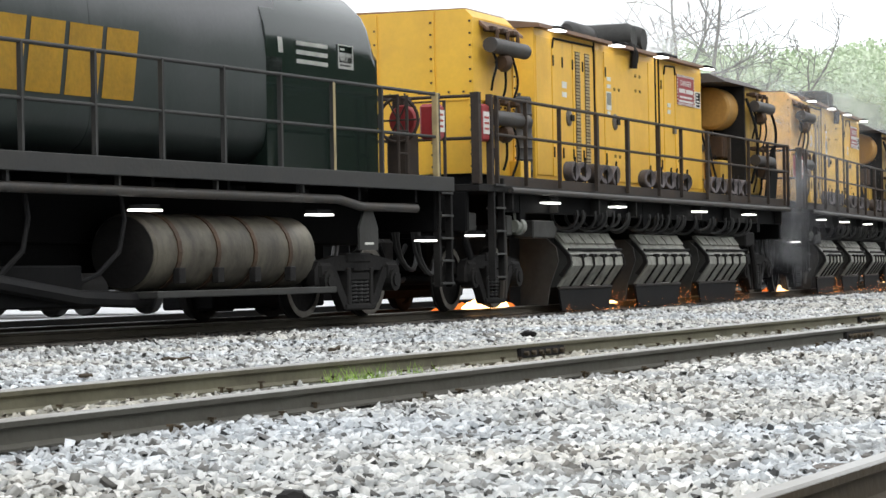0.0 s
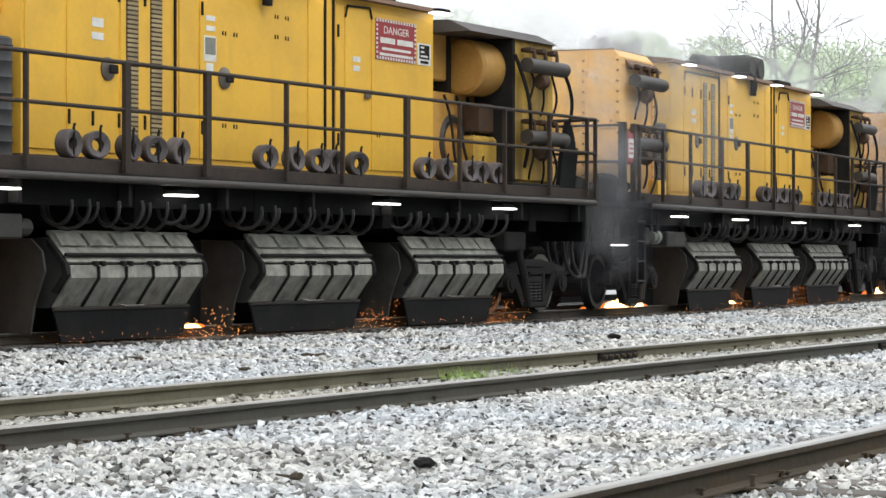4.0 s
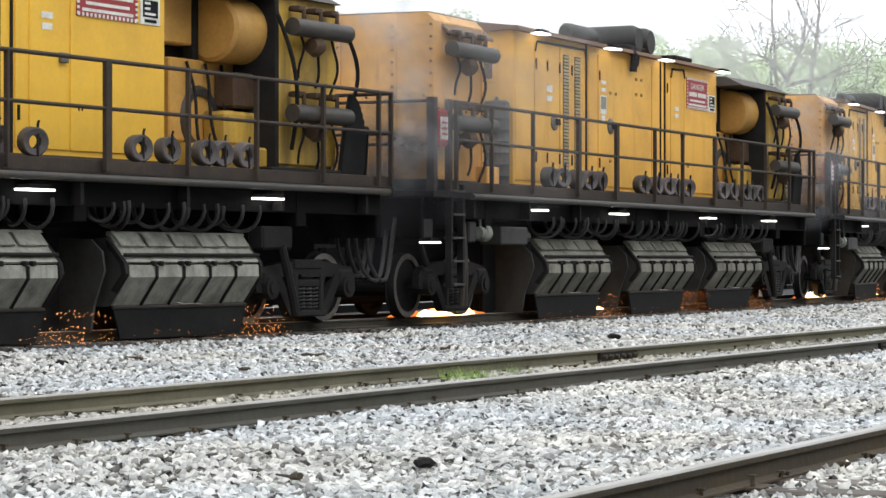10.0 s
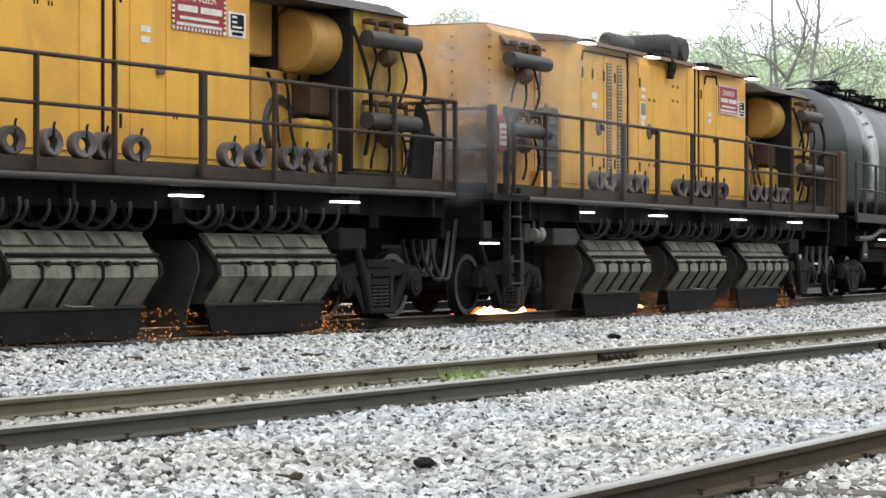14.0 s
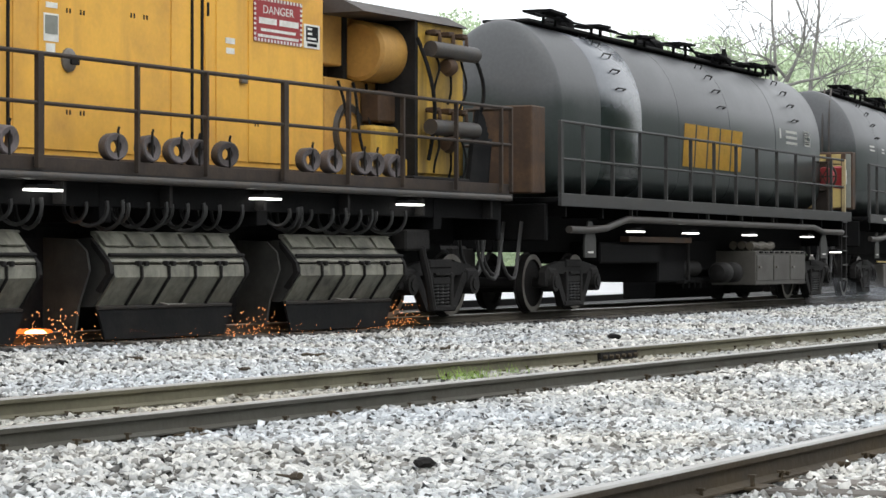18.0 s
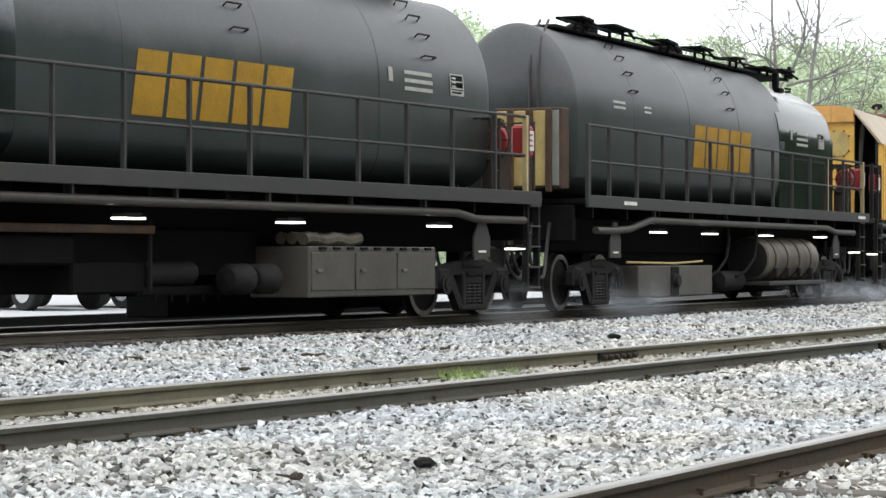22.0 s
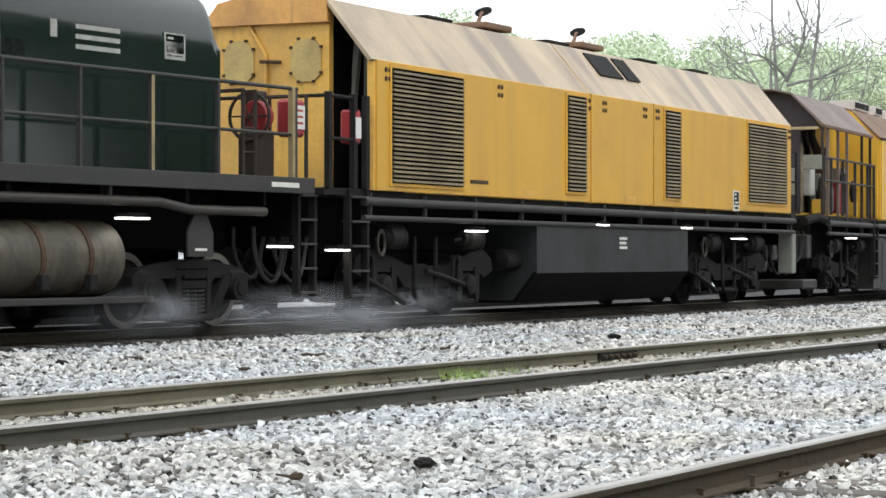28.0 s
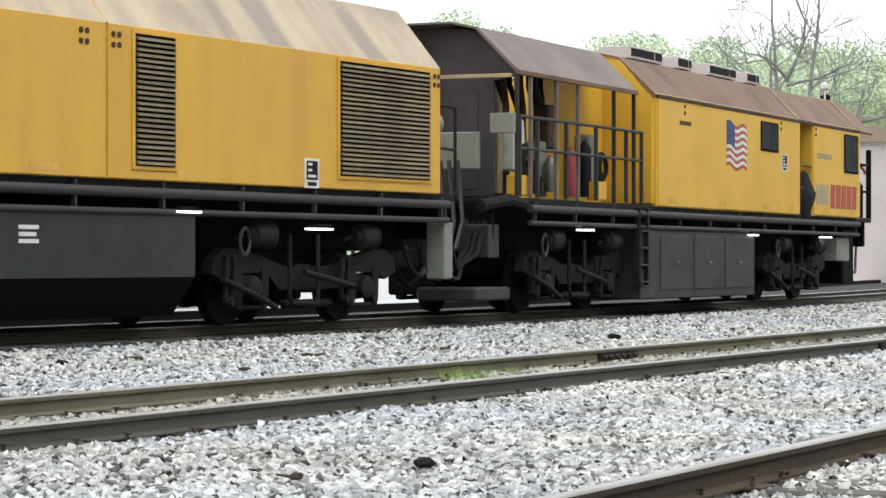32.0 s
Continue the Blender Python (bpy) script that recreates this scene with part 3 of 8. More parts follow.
def ballast(name, label, count, where, size, zf, material=None):
    """Loose stones, each a dented eight-cornered lump."""
    base = np.array([(-1, -1, -1), (1, -1, -1), (1, 1, -1), (-1, 1, -1), (-1, -1, 1), (1, -1, 1), (1, 1, 1), (-1, 1, 1)], float) * 0.5
    tri = np.array([(4, 5, 6), (4, 6, 7), (0, 1, 5), (0, 5, 4), (1, 2, 6), (1, 6, 5), (2, 3, 7), (2, 7, 6), (3, 0, 4), (3, 4, 7)])
    xy = where(count)
    count = len(xy)
    sz = size(xy)[:, None] * RNG.uniform(0.6, 1.4, (count, 3)) * np.array([1.35, 0.85, 0.58])
    v = base[None] * (1 + RNG.uniform(-0.55, 0.25, (count, 8, 3))) * sz[:, None]
    a, c, d = RNG.uniform(0, 2 * np.pi, count), RNG.normal(0, 0.45, count), RNG.normal(0, 0.45, count)

    def turn(v, i, j, ang):
        ca, sa = np.cos(ang)[:, None], np.sin(ang)[:, None]
        p, q = v[:, :, i].copy(), v[:, :, j].copy()
        v[:, :, i], v[:, :, j] = p * ca - q * sa, p * sa + q * ca
    turn(v, 1, 2, c)
    turn(v, 0, 2, d)
    turn(v, 0, 1, a)
    v[:, :, 0] += xy[:, 0:1]
    v[:, :, 1] += xy[:, 1:2]
    v[:, :, 2] += (zf(xy) + RNG.uniform(-0.012, 0.018, count))[:, None]
    f = (tri[None] + (np.arange(count) * 8)[:, None, None]).reshape(-1, 3)
    me = bpy.data.meshes.new(name)
    me.vertices.add(count * 8)
    me.vertices.foreach_set("co", v.reshape(-1))
    me.loops.add(len(f) * 3)
    me.loops.foreach_set("vertex_index", f.reshape(-1).astype(np.int32))
    me.polygons.add(len(f))
    me.polygons.foreach_set("loop_start", np.arange(0, len(f) * 3, 3, dtype=np.int32))
    me.update(calc_edges=True)
    me.validate()
    me.materials.append(material or BALLAST)
    tagged(new(name, me), label, "gravel", kind="stuff")


HALF_VIEW = math.radians(10.9)


def wedge(y0, y1, x_lim):
    """Stones in the stretch of ground between two lines along the track, within the part that the path looks over."""
    def pick(n):
        y = RNG.uniform(y0, y1, n * 3)
        x = RNG.uniform(3.0, x_lim, n * 3)
        ang = np.arctan2(y, x)
        ok = (ang > YAW - HALF_VIEW - 0.075) & (ang < YAW + HALF_VIEW)
        # fewer stones far away
        d = np.hypot(x, y)
        ok &= RNG.uniform(0, 1, n * 3) < np.clip((14.0 / d) ** 1.2, 0.16, 1)
        return np.stack([x, y], -1)[ok][:n]
    return pick


def stone_size(xy):
    d = np.hypot(xy[:, 0], xy[:, 1])
    return 0.043 * np.clip((d / 15.0) ** 0.4, 0.85, 1.8)


def bed_height(xy):
    """The ballast's surface: full beside the ties, lower between the rails, a shallow ditch between the tracks."""
    y = xy[:, 1]
    ly = np.array([line_y(q) for q in xy[:, 0]])
    z = np.full(len(y), -0.190)
    z = np.where(abs(y - MID) < 1.9, -0.150 - 0.03 * np.clip(abs(y - MID) - 1.2, 0, 0.7), z)
    z = np.where(abs(y - NEAR) < 1.6, -0.150, z)
    z = np.where((abs(abs(y - MID) - RAIL_HALF) < 0.09) | (abs(abs(y - NEAR) - RAIL_HALF) < 0.09), -0.165, z)
    z = z + 0.02 * np.sin(xy[:, 0] * 1.7 + y * 2.3) * 0.5
    z = np.where(ly - y < 2.6, -0.17, z)
    return z

# ---------------------------------------------------------------- running gear shared by the cars


def wheel_mesh(r, name="wheel"):
    bm = bmn()
    lathe(bm, [(-0.07, 0.10), (-0.07, 0.09), (-0.045, 0.16), (-0.03, r - 0.10), (-0.06, r - 0.07), (-0.06, r - 0.004), (0.05, r + 0.0), (0.052, r + 0.026),
               (0.078, r + 0.022), (0.08, r - 0.07), (0.02, r - 0.10), (0.03, 0.16), (0.07, 0.10), (0.07, 0.09)], "y", n=32)
    return mesh_of(name, bm, SOOT, True)


WHEEL = wheel_mesh(0.457)
bm = bmn()
lathe(bm, [(-0.0625, 0.375), (-0.064, 0.40), (-0.064, 0.45), (-0.0625, 0.455)], "y", n=32, cap=False)
RIM = mesh_of("rim", bm, STEEL, True)
bm = bmn()
tube(bm, [(0, -1.0, 0), (0, -0.3, 0), (0, 0.3, 0), (0, 1.0, 0)], [0.075, 0.085, 0.085, 0.075], 12)
AXLE = mesh_of("axle", bm, SOOT, True)


def wheelset(car, l, rim=True):
    ob = piece("wheelset", AXLE, car, pose(l, 0, 0.457))
    for s in (-1, 1):
        w = piece("wheel", WHEEL, ob, pose(0, s * 0.755, 0, 0, 0, 0 if s < 0 else 180))
        if s < 0 and rim:
            piece("rim", RIM, ob, pose(0, s * 0.755, 0), "worn bright steel rim")
    return ob


def side_frame_mesh(wb):
    """A cast side frame: top chord between the journal boxes, slanted legs down to the spring seat, open windows."""
    h = wb / 2
    bm = bmn()
    prism(bm, [(-h - 0.27, 0.42), (-h - 0.27, 0.62), (-h - 0.16, 0.72), (-0.5, 0.80), (0.5, 0.80), (h + 0.16, 0.72), (h + 0.27, 0.62), (h + 0.27, 0.42), (h + 0.12, 0.40),
               (h - 0.1, 0.44), (h - 0.2, 0.60), (-h + 0.2, 0.60), (-h + 0.1, 0.44), (-h - 0.12, 0.40)], -1.13, -1.02, "y")
    for s in (-1, 1):
        prism(bm, [(s * (h - 0.06), 0.64), (s * (h - 0.26), 0.64), (s * 0.28, 0.12), (s * 0.44, 0.10)], -1.15, -1.03, "y")
        box(bm, s * 0.31 - 0.05, s * 0.31 + 0.05, -1.17, -1.0, 0.14, 0.64, 0.015)
        tube(bm, [(s * h, -1.21, 0.47), (s * h, -1.0, 0.47)], 0.15, 14)
        tube(bm, [(s * h, -1.235, 0.47), (s * h, -1.2, 0.47)], 0.09, 10)
        box(bm, s * h - 0.18, s * h + 0.18, -1.17, -1.0, 0.48, 0.70, 0.04)
    box(bm, -0.42, 0.42, -1.17, -1.0, 0.08, 0.17, 0.02)
    box(bm, -0.27, 0.27, -1.16, -1.02, 0.46, 0.58, 0.02)
    box(bm, -0.22, 0.22, -1.18, -1.04, 0.60, 0.635)
    box(bm, -0.34, 0.34, -1.15, -1.02, 0.70, 0.83, 0.02)
    return mesh_of("side_frame", bm, SOOT)


def spring_mesh():
    bm = bmn()
    for k in range(3):
        pts = [(-0.16 + 0.16 * k + 0.072 * math.cos(a), -1.10 + 0.072 * math.sin(a), 0.17 + 0.29 * a / (2 * math.pi * 6)) for a in [i * 0.6 for i in range(int(2 * math.pi * 6 / 0.6))]]
        tube(bm, pts, 0.016, 5)
    return mesh_of("spring", bm, HOSE, True)


FRAME_T = side_frame_mesh(1.85)
SPRING = spring_mesh()
bm = bmn()
box(bm, -0.2, 0.2, -1.12, 1.12, 0.5, 0.72, 0.03)
box(bm, -0.55, -0.45, -0.7, 0.7, 0.3, 0.42, 0.01)
box(bm, 0.45, 0.55, -0.7, 0.7, 0.3, 0.42, 0.01)
BOLSTER = mesh_of("bolster", bm, SOOT)


def bogie(car, l):
    """A freight truck: two wheelsets, two side frames with springs, a bolster."""
    b = piece("bogie", BOLSTER, car, pose(l, 0, 0), "cast steel truck bolster")
    for s in (0, 180):
        piece("side_frame", FRAME_T, b, pose(0, 0, 0, 0, 0, s))
        piece("spring", SPRING, b, pose(0, 0, 0, 0, 0, s))
    wheelset(car, l - 0.92)
    wheelset(car, l + 0.92)
    return b


def engine_bogie_frame():
    """A swing-hanger locomotive truck frame: a cast beam that dips between rounded pedestals, slotted hanger links, stirrup, brake rods."""
    bm = bmn()
    prism(bm, [(-2.25, 0.66), (-2.2, 0.84), (-1.95, 0.97), (-1.6, 0.95), (-1.1, 0.86), (-0.6, 0.74), (0.6, 0.74), (1.1, 0.86), (1.6, 0.95), (1.95, 0.97), (2.2, 0.84), (2.25, 0.66), (1.95, 0.56),
               (1.75, 0.66), (1.0, 0.66), (0.72, 0.44), (-0.72, 0.44), (-1.0, 0.66), (-1.75, 0.66), (-1.95, 0.56)], -1.20, -1.05, "y")
    for s in (-1, 1):
        # pedestal legs beside each journal box, rounded below
        for d in (-0.30, 0.30):
            c = s * 1.37 + d
            prism(bm, [(c - 0.08, 0.72), (c + 0.08, 0.72), (c + 0.07, 0.32), (c + 0.03, 0.20), (c - 0.03, 0.20), (c - 0.07, 0.32)], -1.22, -1.06, "y")
        box(bm, s * 1.37 - 0.36, s * 1.37 + 0.36, -1.20, -1.08, 0.19, 0.25, 0.02)
        lathe(bm, [(-1.30, 0.0), (-1.30, 0.07), (-1.27, 0.15), (-1.05, 0.17)], "y", (s * 1.37, 0, 0.46), 16)
        box(bm, s * 1.37 - 0.2, s * 1.37 + 0.2, -1.2, -1.0, 0.34, 0.64, 0.05)
    box(bm, -0.55, 0.55, -1.24, -1.06, 0.20, 0.31, 0.04)
    return mesh_of("side_frame", bm, SOOT, True)


def hanger_mesh():
    """A long slotted link."""
    bm = bmn()
    pts = []
    for k in range(17):
        a = 2 * math.pi * k / 16
        pts.append((0.085 * math.cos(a), 0, 0.20 * (1 if math.sin(a) > 0 else -1) * min(abs(math.sin(a)) * 2.2, 1.0) + 0.07 * math.sin(a)))
    tube(bm, pts, 0.034, 7, False)
    lathe(bm, [(-0.07, 0.0), (-0.07, 0.05), (0.07, 0.05), (0.07, 0.0)], "y", (0, 0, 0.27), 10)
    lathe(bm, [(-0.07, 0.0), (-0.07, 0.05), (0.07, 0.05), (0.07, 0.0)], "y", (0, 0, -0.27), 10)
    return mesh_of("hanger_link", bm, SOOT, True)


def brake_cylinder_mesh():
    bm = bmn()
    lathe(bm, [(-0.30, 0.0), (-0.30, 0.10), (-0.22, 0.12), (-0.20, 0.165), (0.14, 0.165), (0.16, 0.185), (0.19, 0.185), (0.21, 0.15), (0.25, 0.13), (0.25, 0.0)], "x", (0, 0, 0), 18)
    tube(bm, [(-0.28, 0, 0), (-0.52, 0, -0.04)], 0.03, 7)
    return mesh_of("brake_cylinder", bm, SOOT, True)


HANGER, BRAKE_CYL = hanger_mesh(), brake_cylinder_mesh()
bm = bmn()
tube(bm, [(-0.34, 0, 1.15), (-0.34, 0, 0.35), (-0.27, 0, 0.26), (0.27, 0, 0.26), (0.34, 0, 0.35), (0.34, 0, 1.15)], 0.032, 7)
STIRRUP = mesh_of("stirrup", bm, SOOT, True)
bm = bmn()
tube(bm, [(-0.62, 0, 0.09), (0.0, -0.02, 0.0), (0.62, 0, -0.10)], 0.042, 8)
BRAKE_ROD = mesh_of("brake_rod", bm, SOOT, True)
EFRAME = engine_bogie_frame()
bm = bmn()
ring_mesh(bm, (0, 0, 0), 0.11, 0.022, "y", 14, 6)
EYE_RING = mesh_of("lifting_eye", bm, PIPE, True)


def engine_bogie(car, l):
    b = piece("bogie", BOLSTER, car, pose(l, 0, 0.05))
    for s in (0, 180):
        piece("side_frame", EFRAME, b, pose(0, 0, -0.05, 0, 0, s))
    for x in (-2.0, 0.72):
        piece("hanger_link", HANGER, b, pose(x, -1.30, 0.52, 0, 4, 0))
    for x in (-1.35, 1.2):
        piece("brake_cylinder", BRAKE_CYL, b, pose(x, -1.30, 1.08), "round brake cylinder")
    piece("stirrup", STIRRUP, b, pose(-0.35, -1.34, -0.05))
    piece("brake_rod", BRAKE_ROD, b, pose(0.25, -1.36, 0.52))
    piece("brake_rod", BRAKE_ROD, b, pose(-1.6, -1.33, 0.36, 0, 8, 0))
    e = piece("lifting_eye", EYE_RING, b, pose(-1.75, -1.36, 1.0))
    e.scale = (1, 1, 1.5)
    # inner boxes added so the bright lot doesn't show between the wheels
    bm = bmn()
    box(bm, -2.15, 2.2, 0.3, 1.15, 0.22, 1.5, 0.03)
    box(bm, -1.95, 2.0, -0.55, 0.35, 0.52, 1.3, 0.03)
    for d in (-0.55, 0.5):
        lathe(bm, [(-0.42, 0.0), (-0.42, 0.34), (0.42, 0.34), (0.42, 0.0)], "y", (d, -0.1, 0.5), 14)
    part("traction_motor", bm, BLACK, b, "black motors and added filler boxes between the wheels")
    wheelset(car, l - 1.37, False)
    wheelset(car, l + 1.37, False)


bm = bmn()
box(bm, -0.16, 0.16, -0.09, 0.09, -0.03, 0.03, 0.008)
LAMPBODY = mesh_of("housing", bm, BLACK)
bm = bmn()
box(bm, -0.20, 0.20, -0.10, 0.075, -0.044, -0.02, 0.006)
LAMPLENS = mesh_of("lens", bm, LAMP)


def work_light(car, l, o, z, long=1.0):
    h = piece("work_light", LAMPBODY, car, pose(l, o, z), "small bright white work light")
    piece("lens", LAMPLENS, h, pose(0, 0, 0))
    h.scale = (long, 1, 1)
    return h


def railing(car, x0, x1, o, top, mid, posts, thick=(), base=1.82, material=None, r=0.026):
    """A handrail: top and middle bars, each post a part of its own."""
    material = material or RAILING
    bm = bmn()
    tube(bm, [(x0, o, top), (x1, o, top)], r, 8)
    h = part("handrail", bm, material, car)
    bm = bmn()
    tube(bm, [(x0, o, mid), (x1, o, mid)], r * 0.9, 8)
    part("middle_bar", bm, material, h)
    for k, x in enumerate(posts):
        bm = bmn()
        w = 0.055 if k in thick else 0.022
        box(bm, x - w, x + w, o - 0.03, o + 0.03, base, top + 0.01, 0.004)
        part("post", bm, material, h)
    return h


def ladder(car, l, o, z0, z1, w=0.42, n=5, material=None):
    material = material or SOOT
    bm = bmn()
    box(bm, l - w / 2 - 0.03, l - w / 2 + 0.03, o - 0.04, o + 0.06, z0, z1, 0.005)
    box(bm, l + w / 2 - 0.03, l + w / 2 + 0.03, o - 0.04, o + 0.06, z0, z1, 0.005)
    lad = part("ladder", bm, material, car)
    for k in range(n):
        z = z0 + 0.05 + (z1 - z0 - 0.15) * k / (n - 1)
        bm = bmn()
        box(bm, l - w / 2, l + w / 2, o - 0.07, o + 0.1, z - 0.015, z + 0.015, 0.004)
        part("rung", bm, GREYRAIL, lad)
    return lad


def coupler(car, l, s):
    bm = bmn()
    box(bm, min(l, l + s * 0.55), max(l, l + s * 0.55), -0.12, 0.12, 0.72, 1.0, 0.02)
    box(bm, min(l + s * 0.45, l + s * 0.8), max(l + s * 0.45, l + s * 0.8), -0.2, 0.2, 0.68, 1.04, 0.05)
    part("coupler", bm, SOOT, car, "heavy cast steel coupler")
    bm = bmn()
    box(bm, min(l, l - s * 0.12), max(l, l - s * 0.12), -1.3, 1.3, 1.12, 1.70, 0.02)
    part("end_beam", bm, BLACK, car, "black end beam")
    for y in (-0.9, -0.6, 0.7):
        bm = bmn()
        pts = [(l + s * 0.42 * (1 - math.cos(math.pi * k / 9)), y + 0.03 * math.sin(k), 1.42 - (0.62 + 0.2 * abs(y)) * math.sin(math.pi * k / 9) - 0.02 * k) for k in range(10)]
        tube(bm, pts, 0.03, 7)
        part("jumper_hose", bm, HOSE, car, "", True)
    bm = bmn()
    pts = [(l + s * 0.1 * k, -0.36 + 0.012 * k, 0.95 - 0.52 * math.sin(math.pi * k / 16)) for k in range(11)]
    tube(bm, pts, 0.035, 8)
    part("air_hose", bm, RUBBER, car)


def label_bars(car, l, o, z, w, h, rows, material, name="lettering"):
    """Writing too small to read, as plain bars."""
    for k in range(rows):
        bm = bmn()
        zz = z - k * h * 1.7
        box(bm, l, l + w * (1 - 0.12 * (k % 2)), o - 0.004, o + 0.004, zz - h, zz)
        part(name, bm, material, car)


def info_plate(car, l, o, z, w, h):
    """A dark square plate with a white border and bars."""
    bm = bmn()
    box(bm, l, l + w, o - 0.006, o + 0.004, z - h, z, 0.002)
    p = part("information_plate", bm, WHITE, car, "black and white information plate")
    bm = bmn()
    box(bm, l + w * 0.12, l + w * 0.88, o - 0.010, o - 0.004, z - h * 0.72, z - h * 0.08)
    part("panel", bm, RUBBER, p)
    for k in range(3):
        bm = bmn()
        box(bm, l + w * 0.2, l + w * (0.48 if k < 2 else 0.75), o - 0.013, o - 0.009, z - h * (0.24 + 0.2 * k), z - h * (0.15 + 0.2 * k))
        part("lettering", bm, WHITE, p)
    bm = bmn()
    box(bm, l + w * 0.2, l + w * 0.8, o - 0.010, o - 0.004, z - h * 0.92, z - h * 0.80)
    part("lettering", bm, RUBBER, p)


def text_part(name, words, size, material, parent, at, wide=1.0, label=""):
    """Raised writing with the built-in font, on the camera's side of a car."""
    cu = bpy.data.curves.new(name, "FONT")
    cu.body, cu.size, cu.extrude = words, size, 0.002
    cu.align_x = "CENTER"
    ob = bpy.data.objects.new(name, cu)
    me = bpy.data.meshes.new_from_object(ob)
    bpy.data.objects.remove(ob)
    me.materials.append(material)
    for v in me.vertices:
        v.co.x *= wide
    t = piece(name, me, parent, at @ pose(0, 0, 0, 90, 0, 0), label)
    return t

# ---------------------------------------------------------------- rail grinding car


def grinder_cover(car, l0, l1):
    """A hinged pale cover over a bank of grinding heads: top flap, bent panels with slanted seams, rubber skirt."""
    w = l1 - l0
    bm = bmn()
    prism(bm, [(-1.02, 1.10), (-1.04, 1.12), (-1.30, 0.80), (-1.28, 0.78)], l0, l1)
    flap = part("grinder_cover", bm, COVER, car, "grimy pale grey hinged cover with a bent flap")
    n = 5
    for k in range(n):
        a, c = l0 + w * k / n, l0 + w * (k + 1) / n - 0.035
        bm = bmn()
        prism(bm, [(-1.30, 0.765), (-1.32, 0.76), (-1.33, 0.62), (-1.08, 0.28), (-1.05, 0.29)], a + 0.02, c)
        part("panel", bm, COVER, flap)
        bm = bmn()
        prism(bm, [(-1.06, 1.125), (-1.08, 1.135), (-1.20, 0.99), (-1.18, 0.975)], a + 0.03, c - 0.01)
        part("panel", bm, COVER, flap)
        bm = bmn()
        tube(bm, [(c + 0.02, -1.34, 0.75), (c + 0.02, -1.345, 0.62), (c + 0.02, -1.09, 0.27)], 0.019, 6)
        part("seam_bar", bm, SOOT, flap)
    bm = bmn()
    tube(bm, [(l0 - 0.02, -1.28, 0.88), (l1 + 0.02, -1.28, 0.88)], 0.022, 8)
    part("hinge_rod", bm, SOOT, flap)
    bm = bmn()
    tube(bm, [(l0, -1.10, 0.27), (l1, -1.10, 0.27)], 0.025, 6)
    part("bottom_edge", bm, PIPE, flap)
    for s, e in ((l0, -1), (l1, 1)):
        bm = bmn()
        prism(bm, [(-0.6, 1.05), (-1.02, 1.08), (-1.30, 0.78), (-1.31, 0.62), (-1.06, 0.28), (-0.6, 0.28)], s, s + e * 0.04)
        part("end_plate", bm, CABINET, flap)
    for k in range(4):
        for d in (-0.09, 0.05):
            bm = bmn()
            a = l0 + w * (k + 1) / n + d
            box(bm, a, a + 0.06, -1.36, -1.28, 0.75, 0.81, 0.01)
            part("latch", bm, SOOT, flap)
    bm = bmn()
    tube(bm, [(l0 + w * 0.42, -1.15, 0.31), (l0 + w * 0.44, -1.22, 0.29), (l0 + w * 0.58, -1.22, 0.29), (l0 + w * 0.6, -1.15, 0.31)], 0.014, 6)
    part("handle", bm, STEEL, flap)
    bm = bmn()
    prism(bm, [(-1.0, 1.10), (-1.0, 1.15), (-1.06, 1.155), (-1.09, 1.13)], l0, l1)
    part("top_lip", bm, COVER, flap)
    for s0, s1 in ((l0 - 0.07, l0), (l1, l1 + 0.07)):
        bm = bmn()
        prism(bm, [(-1.05, 1.06), (-1.12, 1.0), (-1.31, 0.79), (-1.34, 0.66), (-1.18, 0.44), (-1.12, 0.47), (-1.27, 0.66), (-1.25, 0.77), (-1.06, 0.98)], s0, s1)
        part("side_hook", bm, SOOT, flap)
    bm = bmn()
    prism(bm, [(l0 + 0.0, 0.27), (l1 + 0.05, 0.27), (l1 - 0.15, -0.10), (l0 + 0.15, -0.10)], -1.10, -1.07, "y")
    part("skirt", bm, RUBBER, flap, "black rubber spark skirt")
    # tall curved front plate of the grinding bank
    bm = bmn()
    prism(bm, [(-1.0, 1.06), (-1.16, 0.92), (-1.2, 0.7), (-1.05, 0.3), (-1.0, 0.0), (-0.1, 0.0), (-0.1, 1.1)], l0 - 0.30, l0 - 0.26)
    part("front_plate", bm, COVER2, car, "grimy dark front plate of the grinding bank")


bm = bmn()
lathe(bm, [(-0.06, 0.075), (-0.085, 0.145), (-0.07, 0.16), (0.07, 0.16), (0.085, 0.145), (0.06, 0.075), (-0.06, 0.075)], "y", n=20, cap=False)
STONE_ME = mesh_of("grinding_stone", bm, STONE_WHEEL, True)


